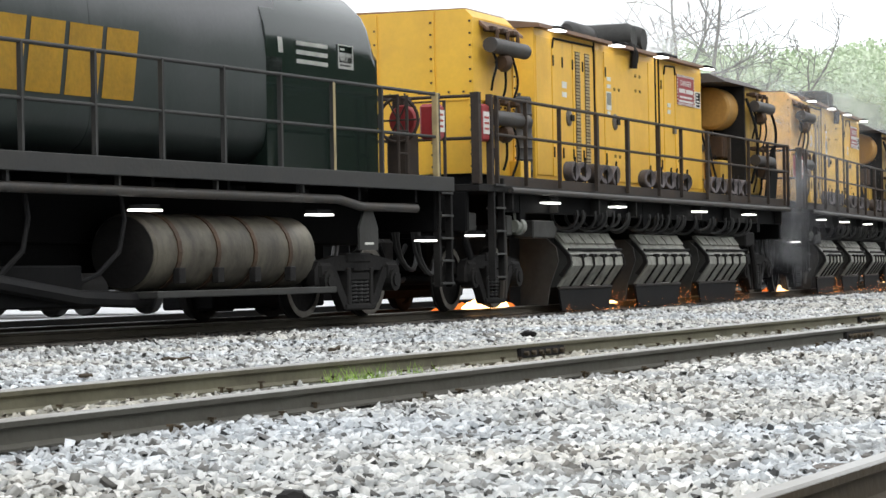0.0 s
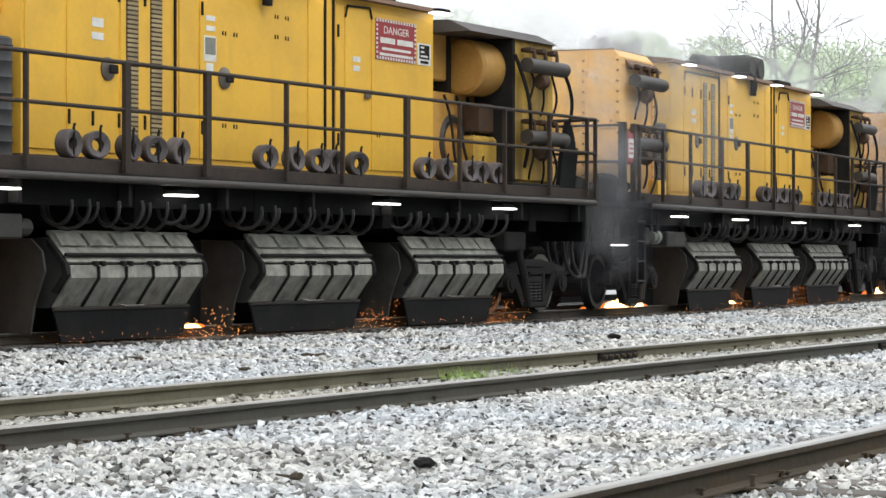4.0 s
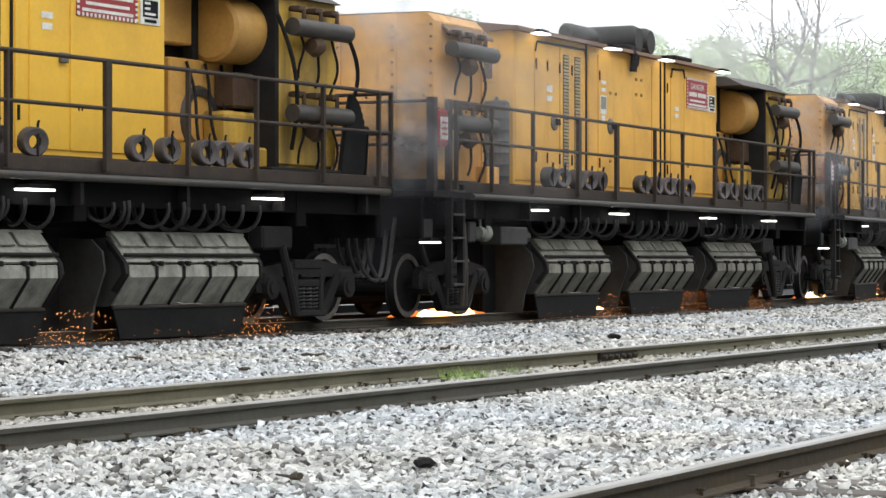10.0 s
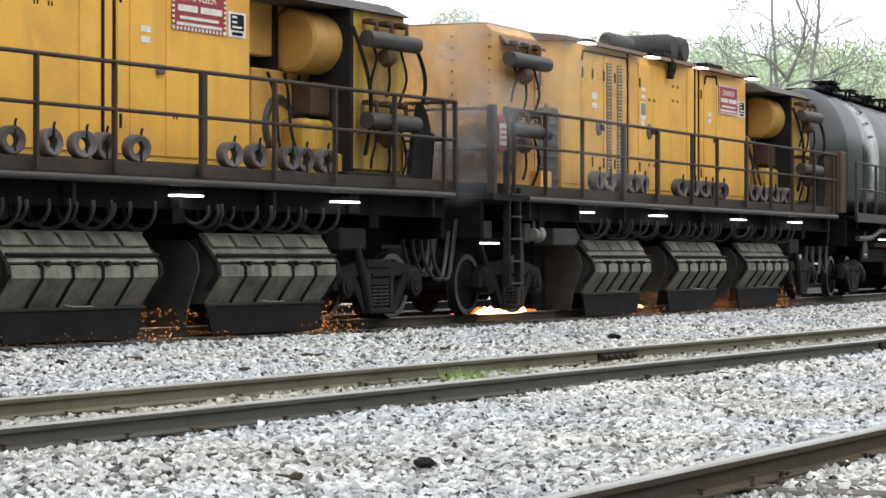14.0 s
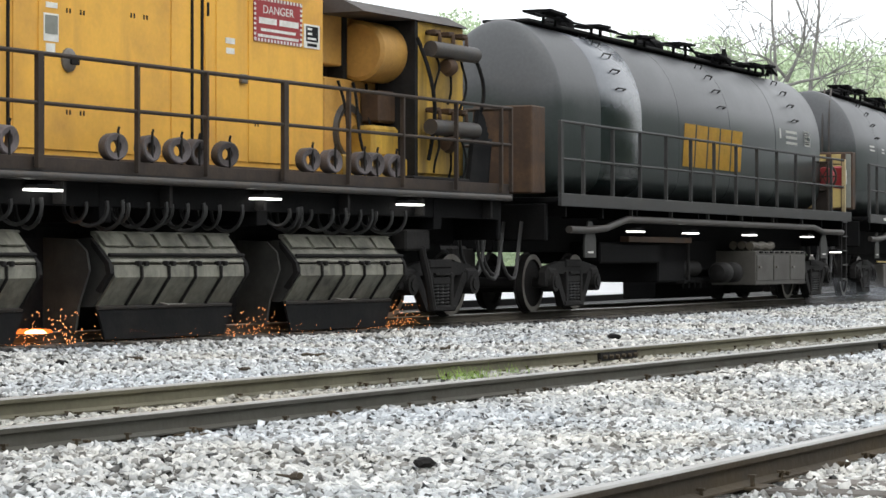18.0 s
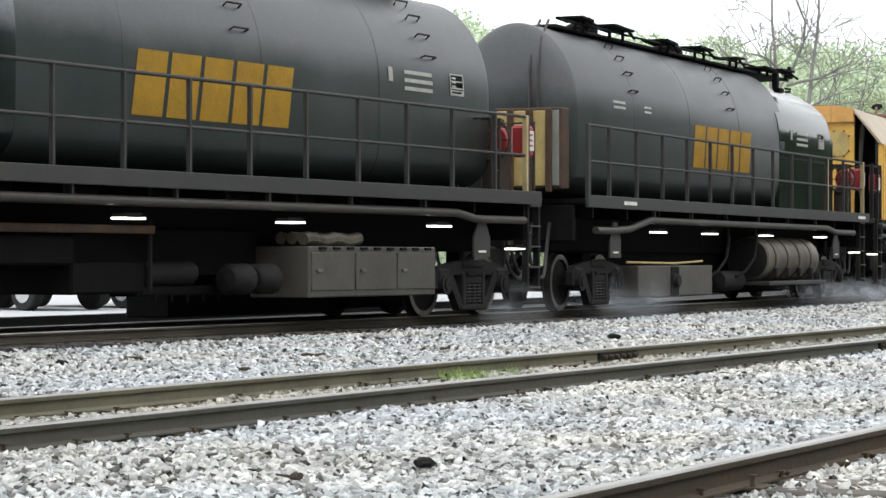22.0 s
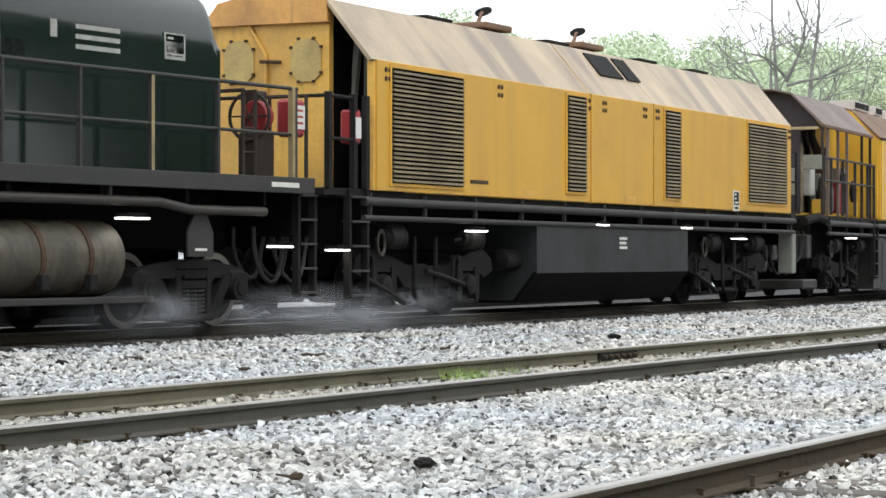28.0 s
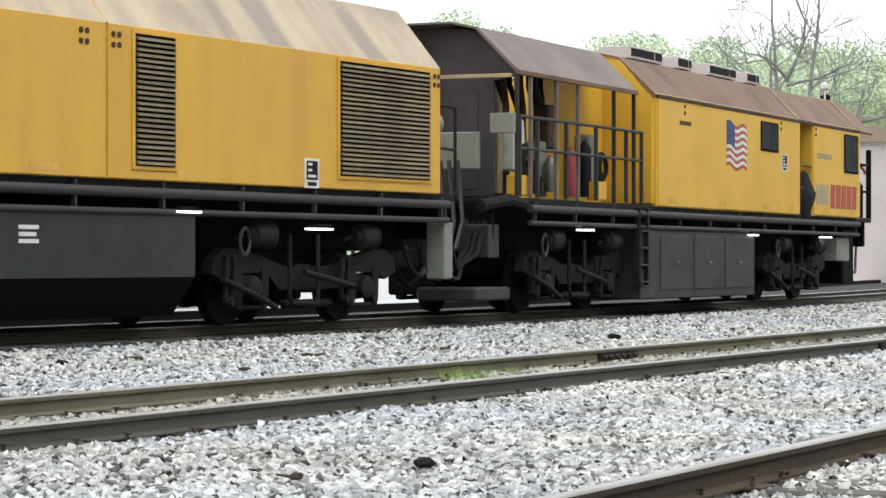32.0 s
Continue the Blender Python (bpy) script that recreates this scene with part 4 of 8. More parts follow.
def pipe_rack(car, l0, l1, o, z1, z2, material):
    """Two grimy headers with valves and hanging hoses on a yellow board."""
    bm = bmn()
    box(bm, l0 - 0.05, l1 + 0.05, o + 0.22, o + 0.28, 2.05, 4.2, 0.01)
    board = part("pipe_board", bm, material, car)
    for z in (z1, z2):
        bm = bmn()
        tube(bm, [(l0, o, z), (l1, o, z)], 0.115, 14)
        p = part("header_pipe", bm, PIPE, board, "grimy brown header pipe", True)
        for k in range(3):
            x = l0 + (l1 - l0) * (0.2 + 0.3 * k)
            bm = bmn()
            tube(bm, [(x, o + 0.22, z + 0.26), (x, o, z + 0.22), (x, o, z + 0.08)], 0.035, 8)
            box(bm, x - 0.1, x + 0.1, o + 0.02, o + 0.16, z + 0.22, z + 0.29, 0.01)
            part("valve", bm, BROWN, board)
            bm = bmn()
            x2 = x + 0.05
            tube(bm, [(x2 + 0.05 * math.sin(q * 0.75 + k * 2), o + 0.1 - 0.06 * math.sin(q * 0.4), z - 0.05 - (0.065 + 0.012 * k) * q) for q in range(10)], 0.019, 6)
            part("hose", bm, RUBBER, board)
        bm = bmn()
        lathe(bm, [(-0.16, 0.02), (-0.15, 0.1), (0.0, 0.14), (0.16, 0.08), (0.17, 0.02)], "x", ((l0 + l1) / 2 - 0.1, o + 0.02, z - 0.22), 10)
        part("pump", bm, BROWN, board, smooth=True)


def danger_sign(car, l, o, z, w, h):
    bm = bmn()
    box(bm, l, l + w, o - 0.008, o + 0.004, z - h, z, 0.002)
    s = part("warning_sign", bm, RED, car, "red and white danger sign with striped border")
    n = 15
    for k in range(n):
        for zz in (z - 0.04, z - h):
            bm = bmn()
            a = l + w * (k + 0.2) / n
            box(bm, a, a + w * 0.5 / n, o - 0.012, o - 0.007, zz, zz + 0.04)
            part("stripe", bm, WHITE, s)
    for k in range(9):
        for xx in (l, l + w - 0.045):
            bm = bmn()
            a = z - h + h * (k + 0.25) / 9
            box(bm, xx, xx + 0.045, o - 0.012, o - 0.007, a, a + h * 0.5 / 9)
            part("stripe", bm, WHITE, s)
    text_part("lettering", "DANGER", 0.15, WHITE, s, pose(l + w * 0.5, o - 0.009, z - 0.19), 1.25)
    for k, (a, c, hh) in enumerate(((0.1, 0.46, 0.075), (0.52, 0.92, 0.075))):
        bm = bmn()
        box(bm, l + w * a, l + w * c, o - 0.013, o - 0.008, z - 0.32, z - 0.32 + hh)
        part("lettering", bm, WHITE, s)
    for k, (a, c) in enumerate(((0.14, 0.86), (0.08, 0.92))):
        bm = bmn()
        box(bm, l + w * a, l + w * c, o - 0.013, o - 0.008, z - 0.41 - 0.075 * k, z - 0.375 - 0.075 * k)
        part("lettering", bm, WHITE, s)


def grinder_car(YELLOW, ORANGE):
    car = thing("rail_grinder_car", "yellow sooty rail grinding car with pale grinder covers", "railway car", "cars of the grinding train")
    # frame and deck
    bm = bmn()
    box(bm, -9.3, 9.2, -1.5, 1.5, 1.70, 1.80, 0.01)
    part("deck", bm, SOOT, car, "sooty steel deck")
    for s in (-1, 1):
        bm = bmn()
        box(bm, -8.3, 9.2, min(s * 1.40, s * 1.44), max(s * 1.40, s * 1.44), 1.80, 1.95, 0.006)
        part("toe_board", bm, RAILING, car, "sooty brown toe board along the walkway")
    for k in range(9):
        x = -7.9 + 2.05 * k
        bm = bmn()
        box(bm, x - 0.03, x + 0.03, -1.5, -1.36, 1.44, 1.69)
        part("sill_bracket", bm, SOOT, car)
    for s in (-1, 1):
        bm = bmn()
        y = s * 1.42
        box(bm, -8.0, 9.1, min(y - s * 0.12, y - s * 0.07), max(y - s * 0.12, y - s * 0.07), 1.42, 1.70, 0.01)
        part("side_sill", bm, BLACK, car)
        bm = bmn()
        tube(bm, [(-8.1, s * 1.54, 1.735), (9.0, s * 1.54, 1.735)], 0.045, 10)
        part("edge_pipe", bm, PIPE, car, "grimy pipe along the deck edge", True)
    bm = bmn()
    box(bm, -9.2, 9.1, -0.55, 0.55, 1.05, 1.68, 0.02)
    part("centre_sill", bm, BLACK, car)
    for x in (-7.1, -3.4, -0.8, 2.5, 7.1):
        bm = bmn()
        box(bm, x - 0.12, x + 0.12, -1.36, 1.36, 1.25, 1.69, 0.01)
        part("cross_bearer", bm, BLACK, car)
    # screen added to keep the space between the covers black
    bm = bmn()
    box(bm, -5.5, 6.3, -0.55, -0.50, -0.12, 1.2)
    part("inner_screen", bm, RUBBER, car, "black screen added to close the view between the covers")
    bogie(car, -7.8)
    bogie(car, 7.6)
    coupler(car, -9.3, -1)
    coupler(car, 9.2, 1)
    # black blocks added to close bright gaps round the trucks
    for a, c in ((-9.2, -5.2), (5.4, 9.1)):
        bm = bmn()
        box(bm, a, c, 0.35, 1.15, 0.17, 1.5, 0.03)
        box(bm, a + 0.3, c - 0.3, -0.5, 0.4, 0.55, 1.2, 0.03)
        part("equipment_chest", bm, BLACK, car, "black block added to close the gap under the frame")
    # hydraulic hoses slung in loops under the deck
    k = 0
    for a, c in ((-4.9, -2.0), (-1.2, 2.0), (2.9, 6.1)):
        x = a
        while x < c:
            bm = bmn()
            r = 0.21 + 0.05 * math.sin(k * 2.1)
            ring_mesh(bm, (0, 0, 0), r, 0.026, "x", 10, 5, math.pi * 0.9, math.pi * 2.1)
            h = part("slung_hose", bm, HOSE, car, "", True, pose(x, -1.28 + 0.05 * math.sin(k * 1.3), 1.42, 0, 0, 18 * math.sin(k * 1.7)))
            x += 0.27 + 0.06 * math.sin(k)
            k += 1
    for a, c in ((-4.72, -2.0), (-0.6, 2.17), (3.45, 6.2)):
        grinder_cover(car, a, c)
    # engine room and what stands on the deck behind it is built first, then drawn in from the deck's edge
    # engine room: a yellow box of panels and doors
    bm = bmn()
    box(bm, -5.3, 4.05, -1.28, 1.28, 1.98, 4.3, 0.012)
    room = part("engine_room", bm, YELLOW, car, "yellow engine enclosure with doors and seams")
    bm = bmn()
    box(bm, -5.36, 4.1, -1.32, 1.32, 1.80, 2.0, 0.01)
    part("plinth", bm, BROWN, car)
    for a, c in ((-5.26, -4.55), (-4.51, -3.55), (-3.5, -2.5), (-2.32, -1.93), (-1.88, 0.58), (0.62, 0.99), (1.32, 1.52), (1.56, 2.23), (2.27, 4.0)):
        bm = bmn()
        box(bm, a, c, -1.297, -1.275, 2.06, 4.16, 0.006)
        part("panel", bm, YELLOW, room)
    for a in (-2.40, 1.05, 1.26):
        bm = bmn()
        box(bm, a - 0.018, a + 0.018, -1.302, -1.27, 2.0, 4.28)
        part("gasket", bm, RUBBER, room)
    for a in (-3.40, -2.92):
        bm = bmn()
        box(bm, a, a + 0.24, -1.302, -1.296, 2.15, 4.05)
        v = part("vent_strip", bm, BROWN, room)
        for k in range(36):
            bm = bmn()
            box(bm, a + 0.015, a + 0.225, -1.312, -1.30, 2.18 + k * 0.052, 2.213 + k * 0.052)
            part("slat", bm, SLAT, v)
    for a, z in ((-3.76, 2.99), (-1.36, 3.04)):
        bm = bmn()
        lathe(bm, [(-1.335, 0.0), (-1.335, 0.09), (-1.318, 0.13), (-1.29, 0.135)], "y", (a, 0, z), 16)
        hd = part("door_latch", bm, STEEL, room, "round dull steel door latch", True)
        bm = bmn()
        box(bm, a - 0.02, a + 0.14, -1.36, -1.335, z - 0.05, z + 0.05, 0.01)
        part("lever", bm, SOOT, hd)
    bm = bmn()
    box(bm, 2.05, 2.19, -1.345, -1.29, 3.0, 3.11, 0.01)
    part("door_latch", bm, STEEL, room, "small steel door latch")
    # rubber trim over the tall doors, and soot that has run down below it
    for a, c in ((-4.53, -2.45), (1.54, 2.25)):
        bm = bmn()
        tube(bm, [(a, -1.31, 4.02), (a + 0.06, -1.31, 4.17), (c - 0.06, -1.31, 4.19), (c, -1.31, 4.05)], 0.016, 6)
        part("door_trim", bm, RUBBER, room)
    for a in (-4.5, -4.06, -3.56, -3.05, -1.86, 1.35):
        for z in (2.35, 3.75):
            bm = bmn()
            box(bm, a, a + 0.035, -1.315, -1.29, z, z + 0.16, 0.004)
            part("latch", bm, SOOT, room)
    for a, z in ((-1.4, 3.55), (-1.15, 3.55), (-0.2, 3.6), (0.05, 3.6), (-0.2, 3.85), (0.05, 3.85), (-1.4, 2.45), (-1.15, 2.45), (2.4, 2.5)):
        for d in (0, 0.06):
            bm = bmn()
            box(bm, a + d, a + d + 0.025, -1.302, -1.294, z, z + 0.05)
            part("slot", bm, RUBBER, room)
    for a, z, w, h in ((-1.76, 3.10, 0.16, 0.10), (-1.76, 3.58, 0.2, 0.06), (-1.76, 3.70, 0.2, 0.06), (-4.06, 3.44, 0.22, 0.10), (-4.06, 3.30, 0.22, 0.08), (1.75, 3.46, 0.2, 0.07), (1.76, 3.34, 0.18, 0.07)):
        bm = bmn()
        box(bm, a, a + w, -1.304, -1.294, z, z + h)
        part("notice", bm, WHITE, room, "small white notice")
    bm = bmn()
    box(bm, -1.80, -1.54, -1.304, -1.294, 3.22, 3.52)
    nt = part("notice", bm, WHITE, room, "white notice with a blue panel")
    bm = bmn()
    box(bm, -1.78, -1.56, -1.308, -1.302, 3.30, 3.50)
    part("panel", bm, GREYBOX, nt)
    danger_sign(car, 2.36, -1.305, 4.08, 1.12, 0.54)
    info_plate(car, 3.54, -1.302, 3.84, 0.38, 0.30)
    # front end of the room: window and sooty grille
    bm = bmn()
    box(bm, -5.33, -5.29, -1.0, -0.1, 3.5, 4.05, 0.01)
    wf = part("end_window", bm, YELLOW, room)
    bm = bmn()
    box(bm, -5.345, -5.32, -0.93, -0.17, 3.56, 3.99)
    part("pane", bm, BROWN, wf, "brown grimy pane")
    # roof with overhang, lamps and mufflers
    bm = bmn()
    prism(bm, [(-1.42, 4.27), (-1.40, 4.33), (-0.4, 4.44), (0.4, 4.44), (1.40, 4.33), (1.42, 4.27)], -5.4, 4.12)
    part("roof", bm, ROOFBROWN, car, "soot-stained roof")
    for x in (-4.6, -1.58, 0.98, 3.98):
        work_light(car, x, -1.42, 4.30, 1.1)
    bm = bmn()
    lathe(bm, [(-0.62, 0.0), (-0.62, 0.15), (-0.5, 0.2), (0.5, 0.2), (0.62, 0.15), (0.62, 0.0)], "x", (-0.55, -0.35, 4.58), 14)
    part("muffler", bm, CABINET, car, "round sooty muffler", True)
    for x in (0.75, 1.35):
        bm = bmn()
        lathe(bm, [(-0.7, 0.0), (-0.7, 0.2), (-0.58, 0.25), (0.58, 0.25), (0.7, 0.2), (0.7, 0.0)], "y", (x, -0.3, 4.62), 14)
        part("muffler", bm, CABINET, car, "round sooty muffler", True)
    for x in (0.2, 2.6):
        bm = bmn()
        box(bm, x, x + 0.9, -1.0, -0.3, 4.42, 4.5, 0.02)
        part("roof_hatch", bm, SOOT, car)
    bm = bmn()
    tube(bm, [(-0.5, -1.30, 4.38), (-0.5, -1.40, 4.25), (-0.5, -1.38, 3.98)], 0.07, 8)
    tube(bm, [(-0.32, -1.30, 4.38), (-0.32, -1.38, 4.22), (-0.32, -1.36, 4.08)], 0.05, 8)
    part("bracket", bm, SOOT, car)
    # blower and cooler section
    bm = bmn()
    box(bm, 4.12, 5.72, -1.02, 1.1, 3.42, 4.26, 0.02)
    part("air_duct", bm, DULLGOLD, car, "yellow boxy air duct")
    bm = bmn()
    box(bm, 4.12, 7.1, -0.35, 1.15, 1.84, 4.15, 0.02)
    part("blower_core", bm, SOOT, car)
    bm = bmn()
    lathe(bm, [(5.90, 0.0), (5.90, 0.37), (5.94, 0.42), (6.72, 0.42), (6.72, 0.0)], "x", (0, -0.74, 3.74), 28)
    drum = part("blower_drum", bm, DULLGOLD, car, "round dull gold blower drum", True)
    bm = bmn()
    lathe(bm, [(6.70, 0.42), (6.70, 0.47), (6.76, 0.48), (6.82, 0.47), (6.82, 0.42)], "x", (0, -0.74, 3.74), 28, False)
    part("flange", bm, BROWN, drum, smooth=True)
    bm = bmn()
    lathe(bm, [(6.80, 0.38), (6.98, 0.36), (6.99, 0.0)], "x", (0, -0.74, 3.74), 24)
    part("neck", bm, SOOT, drum, smooth=True)
    bm = bmn()
    box(bm, 5.74, 5.86, -0.6, 0.4, 3.3, 4.2, 0.01)
    part("drum_mount", bm, SOOT, drum)
    bm = bmn()
    box(bm, 5.2, 7.02, -0.62, -0.36, 2.3, 3.34, 0.02)
    part("access_panel", bm, DULLGOLD, car, "soot-stained yellow access panel")
    bm = bmn()
    lathe(bm, [(-1.10, 0.28), (-1.12, 0.36), (-1.05, 0.42)], "y", (5.0, 0, 2.55), 22, False)
    part("scroll_ring", bm, PIPE, car, smooth=True)
    bm = bmn()
    box(bm, 6.15, 6.95, -0.95, -0.62, 2.75, 3.2, 0.03)
    part("relay_box", bm, BROWN, car, "sooty brown relay box")
    bm = bmn()
    box(bm, 6.98, 7.09, -0.95, -0.3, 1.9, 4.2, 0.01)
    part("edge_plate", bm, SOOT, car)
    for k in range(4):
        bm = bmn()
        x = 5.5 + 0.36 * k
        tube(bm, [(x + 0.06 * math.sin(q * 0.6 + k), -0.66 - 0.03 * q, 3.3 - 0.13 * q) for q in range(9)], 0.022, 6)
        part("hose", bm, RUBBER, car)
    bm = bmn()
    lathe(bm, [(-1.05, 0.1), (-1.05, 0.42), (-0.95, 0.5), (-0.4, 0.5)], "y", (5.0, 0, 2.55), 22)
    part("fan_scroll", bm, SOOTY_Y, car, "sooty yellow fan scroll", True)
    bm = bmn()
    box(bm, 5.9, 6.7, -1.0, -0.6, 2.25, 2.7, 0.05)
    part("gearbox", bm, SOOTY_Y, car, "grimy yellow gearbox")
    bm = bmn()
    box(bm, 4.3, 7.0, -1.15, -0.4, 1.86, 2.25, 0.03)
    part("blower_base", bm, SOOTY_Y, car)
    bm = bmn()
    prism(bm, [(-0.98, 4.20), (-0.62, 4.38), (0.9, 4.42), (1.2, 4.2)], 5.2, 8.9)
    part("cooler_roof", bm, SOOTROOF, car, "soot-grey cooler roof")
    bm = bmn()
    box(bm, 7.1, 8.85, -0.85, 1.2, 1.86, 4.22, 0.02)
    part("cooler", bm, SOOTY_Y, car, "sooty yellow cooler with pipes")
    pipe_rack(car, 7.15, 8.8, -1.12, 3.80, 2.70, SOOTY_Y)
    bm = bmn()
    tube(bm, [(6.95 + 0.045 * q, -1.0 - 0.18 * math.sin(q * 0.35), 3.95 - 0.19 * q) for q in range(10)], 0.03, 7)
    part("hose", bm, RUBBER, car)
    bm = bmn()
    tube(bm, [(8.75 + 0.2 * math.sin(q * 0.35), -1.1 - 0.1 * math.sin(q * 0.35), 3.85 - 0.13 * q) for q in range(10)], 0.03, 7)
    part("hose", bm, RUBBER, car)
    # bundle of black hoses hung over the end rail
    for k in range(9):
        bm = bmn()
        x = 8.25 + 0.06 * k
        tube(bm, [(x - 0.12, -1.30, 1.84), (x - 0.05, -1.34, 2.5), (x, -1.40 + 0.01 * k, 2.97 - 0.008 * k * k), (x + 0.07, -1.30, 2.6), (x + 0.16, -1.2, 1.95)], 0.05, 6)
        part("hung_hose", bm, RUBBER, car, "black hose hung over the end rail")
    bm = bmn()
    box(bm, 6.4, 8.1, -1.36, -1.0, 1.84, 2.0, 0.02)
    part("tray", bm, SOOT, car)
    # the engine room stands in from the deck's edge, with a walkway along it; the cooler behind it fills the deck's width
    tops = [ob for ob in car.children if not ob.name.startswith(("deck", "toe_board", "sill", "edge_pipe", "side_sill", "hung_hose", "tray"))
            and (ob.location.z > 1.85 or (ob.type == "MESH" and ob.matrix_basis == Matrix.Identity(4) and min(v.co.z for v in ob.data.vertices) > 1.79))]

    def middle(ob):
        return ob.location.x if ob.location.x else sum(v.co.x for v in ob.data.vertices) / len(ob.data.vertices)

    def inward(p):
        y = p[1] + 0.45 if p[1] < -0.3 else 0.15 + (p[1] + 0.3) * 0.7 / 1.6
        return Vector((p[0] * 1.048 + 0.605, y, 1.8 + (p[2] - 1.8) * 1.06))
    reseat([ob for ob in tops if middle(ob) < 5.25], inward)
    reseat([ob for ob in tops if 5.25 <= middle(ob) < 7.0], lambda p: Vector((max(p[0] + 0.15, 4.98), p[1] + 0.08, p[2])))
    reseat([ob for ob in tops if middle(ob) >= 7.0], lambda p: Vector((6.83 + (p[0] - 7.1) * 0.82, p[1] - 0.25 if p[1] < 0 else p[1], p[2])))
    # front hood: a riveted box across the deck
    x0, x1 = -8.65, -6.95
    bm = bmn()
    prism(bm, [(-1.2, 1.98), (-1.2, 4.24), (-1.08, 4.36), (0.85, 4.36), (0.95, 4.26), (0.95, 1.98)], x0, x1)
    hood = part("front_hood", bm, ORANGE, car, "heat-stained yellow riveted hood")
    for (a0, a1, y0, y1, z0, z1) in ((x0 - 0.02, x0, -1.2, -1.12, 2.0, 4.22), (x0 - 0.02, x0, -0.60, -0.50, 2.0, 4.34), (x0 - 0.02, x0, -1.12, -0.60, 3.04, 3.10), (x0 - 0.02, x0, -0.50, 0.93, 3.04, 3.10),
                                     (x0 - 0.02, x0, 0.30, 0.38, 3.10, 4.34), (x0, x1, -1.22, -1.2, 3.04, 3.10), (x1 - 0.08, x1, -1.22, -1.2, 2.0, 4.22)):
        bm = bmn()
        box(bm, a0, a1, y0, y1, z0, z1)
        part("strip", bm, ORANGE, hood)
    bm = bmn()
    box(bm, -0.014, 0.014, -0.014, 0.014, -0.014, 0.014)
    rivet = mesh_of("rivet", bm, BROWN)
    for k in range(13):
        for y in (-1.16, -0.55):
            piece("rivet", rivet, hood, pose(x0 - 0.025, y, 2.08 + k * 0.175))
        piece("rivet", rivet, hood, pose(x1 - 0.04, -1.225, 2.08 + k * 0.175))
    for k in range(9):
        piece("rivet", rivet, hood, pose(x0 - 0.025, -1.05 + k * 0.23, 3.16))
        piece("rivet", rivet, hood, pose(x0 + 0.1 + k * 0.19, -1.225, 2.98))
    for k in range(5):
        piece("rivet", rivet, hood, pose(x0 - 0.012, 0.34, 3.3 + k * 0.2))
    bm = bmn()
    box(bm, x0 + 0.05, x1 - 0.02, -1.1, 0.9, 1.80, 1.99, 0.01)
    part("hood_base", bm, BLACK, car, "dark base under the hood")
    bm = bmn()
    prism(bm, [(-1.32, 4.06), (-1.32, 4.10), (-1.0, 4.40), (0.9, 4.42), (0.95, 4.34), (-0.95, 4.34)], x0 + 0.25, x1 + 0.12)
    part("hood_roof", bm, ROOFBROWN, car, "sooty sloped roof sheet over the pipes")
    pipe_rack(car, -8.48, -7.0, -1.40, 3.84, 2.79, SOOTY_Y)
    bm = bmn()
    box(bm, -7.2, -6.75, -1.38, -1.1, 1.84, 2.2, 0.01)
    part("step_box", bm, ORANGE, car, "small yellow box on the deck")
    # two tall ribbed drums before the engine room
    for y, top in ((-0.66, 3.30), (-0.24, 3.36)):
        prof = [(1.82, 0.0), (1.82, 0.20)]
        for k in range(8):
            z = 1.95 + (top - 2.05) * k / 7
            prof += [(z - 0.02, 0.20), (z, 0.212), (z + 0.02, 0.20)]
        prof += [(top - 0.03, 0.20), (top, 0.17), (top, 0.03), (top + 0.06, 0.03), (top + 0.07, 0.0)]
        bm = bmn()
        lathe(bm, prof, "z", (-5.22, y, 0), 18)
        part("oil_drum", bm, DRUM, car, "tall ribbed blue-grey drum", True)
    # red extinguisher box on the front rail
    bm = bmn()
    box(bm, -9.06, -8.74, -1.47, -1.30, 2.42, 2.95, 0.03)
    eb = part("fire_extinguisher_box", bm, RED, car, "red box with a white label")
    bm = bmn()
    box(bm, -9.02, -8.78, -1.482, -1.47, 2.52, 2.84)
    lp = part("label_plate", bm, WHITE, eb)
    for k in range(3):
        bm = bmn()
        box(bm, -8.99, -8.81, -1.487, -1.481, 2.58 + 0.08 * k, 2.61 + 0.08 * k)
        part("lettering", bm, REDBAR, lp)
    # front end rail across the car, thick gate posts
    bm = bmn()
    for z in (3.05, 2.45):
        tube(bm, [(-9.27, -1.46, z), (-9.27, 1.46, z)], 0.024, 8)
    fr = part("end_rail", bm, RAILING, car)
    for x, y, w in ((-9.27, -1.46, 0.06), (-9.27, 0.3, 0.03), (-9.27, 1.46, 0.06), (-8.72, -1.46, 0.045)):
        bm = bmn()
        box(bm, x - w, x + w, y - w, y + w, 1.8, 3.1, 0.006)
        part("post", bm, RAILING, fr)
    # spare grinding stones in three rows along the deck
    for a in (-4.85, -0.62, 3.62):
        for k in range(5):
            x = a + (0.0, 0.58, 1.25, 1.66, 2.22)[k] + 0.06 * math.sin(k * 2 + a)
            bm = bmn()
            tube(bm, [(x, -1.43, 1.95), (x, -1.43, 2.30), (x + 0.02, -1.43, 2.34)], 0.016, 6)
            part("stone_hook", bm, SOOT, car)
            piece("grinding_stone", STONE_ME, car, pose(x, -1.36, 2.115, 6 * math.sin(k * 5), 0, -14 + 12 * math.sin(k * 3 + a)), "grey ring-shaped spare grinding stone")
    railing(car, -8.6, 9.15, -1.5, 3.07, 2.53, [-8.55, -7.3, -5.75, -3.88, -2.2, -0.38, 1.04, 2.81, 4.39, 5.85, 7.4, 8.8, 9.12], (3, 4, 7))
    railing(car, -8.6, 9.15, 1.5, 3.07, 2.53, [-8.5, -5.6, -2.14, 1.04, 4.39, 7.73, 9.12])
    bm = bmn()
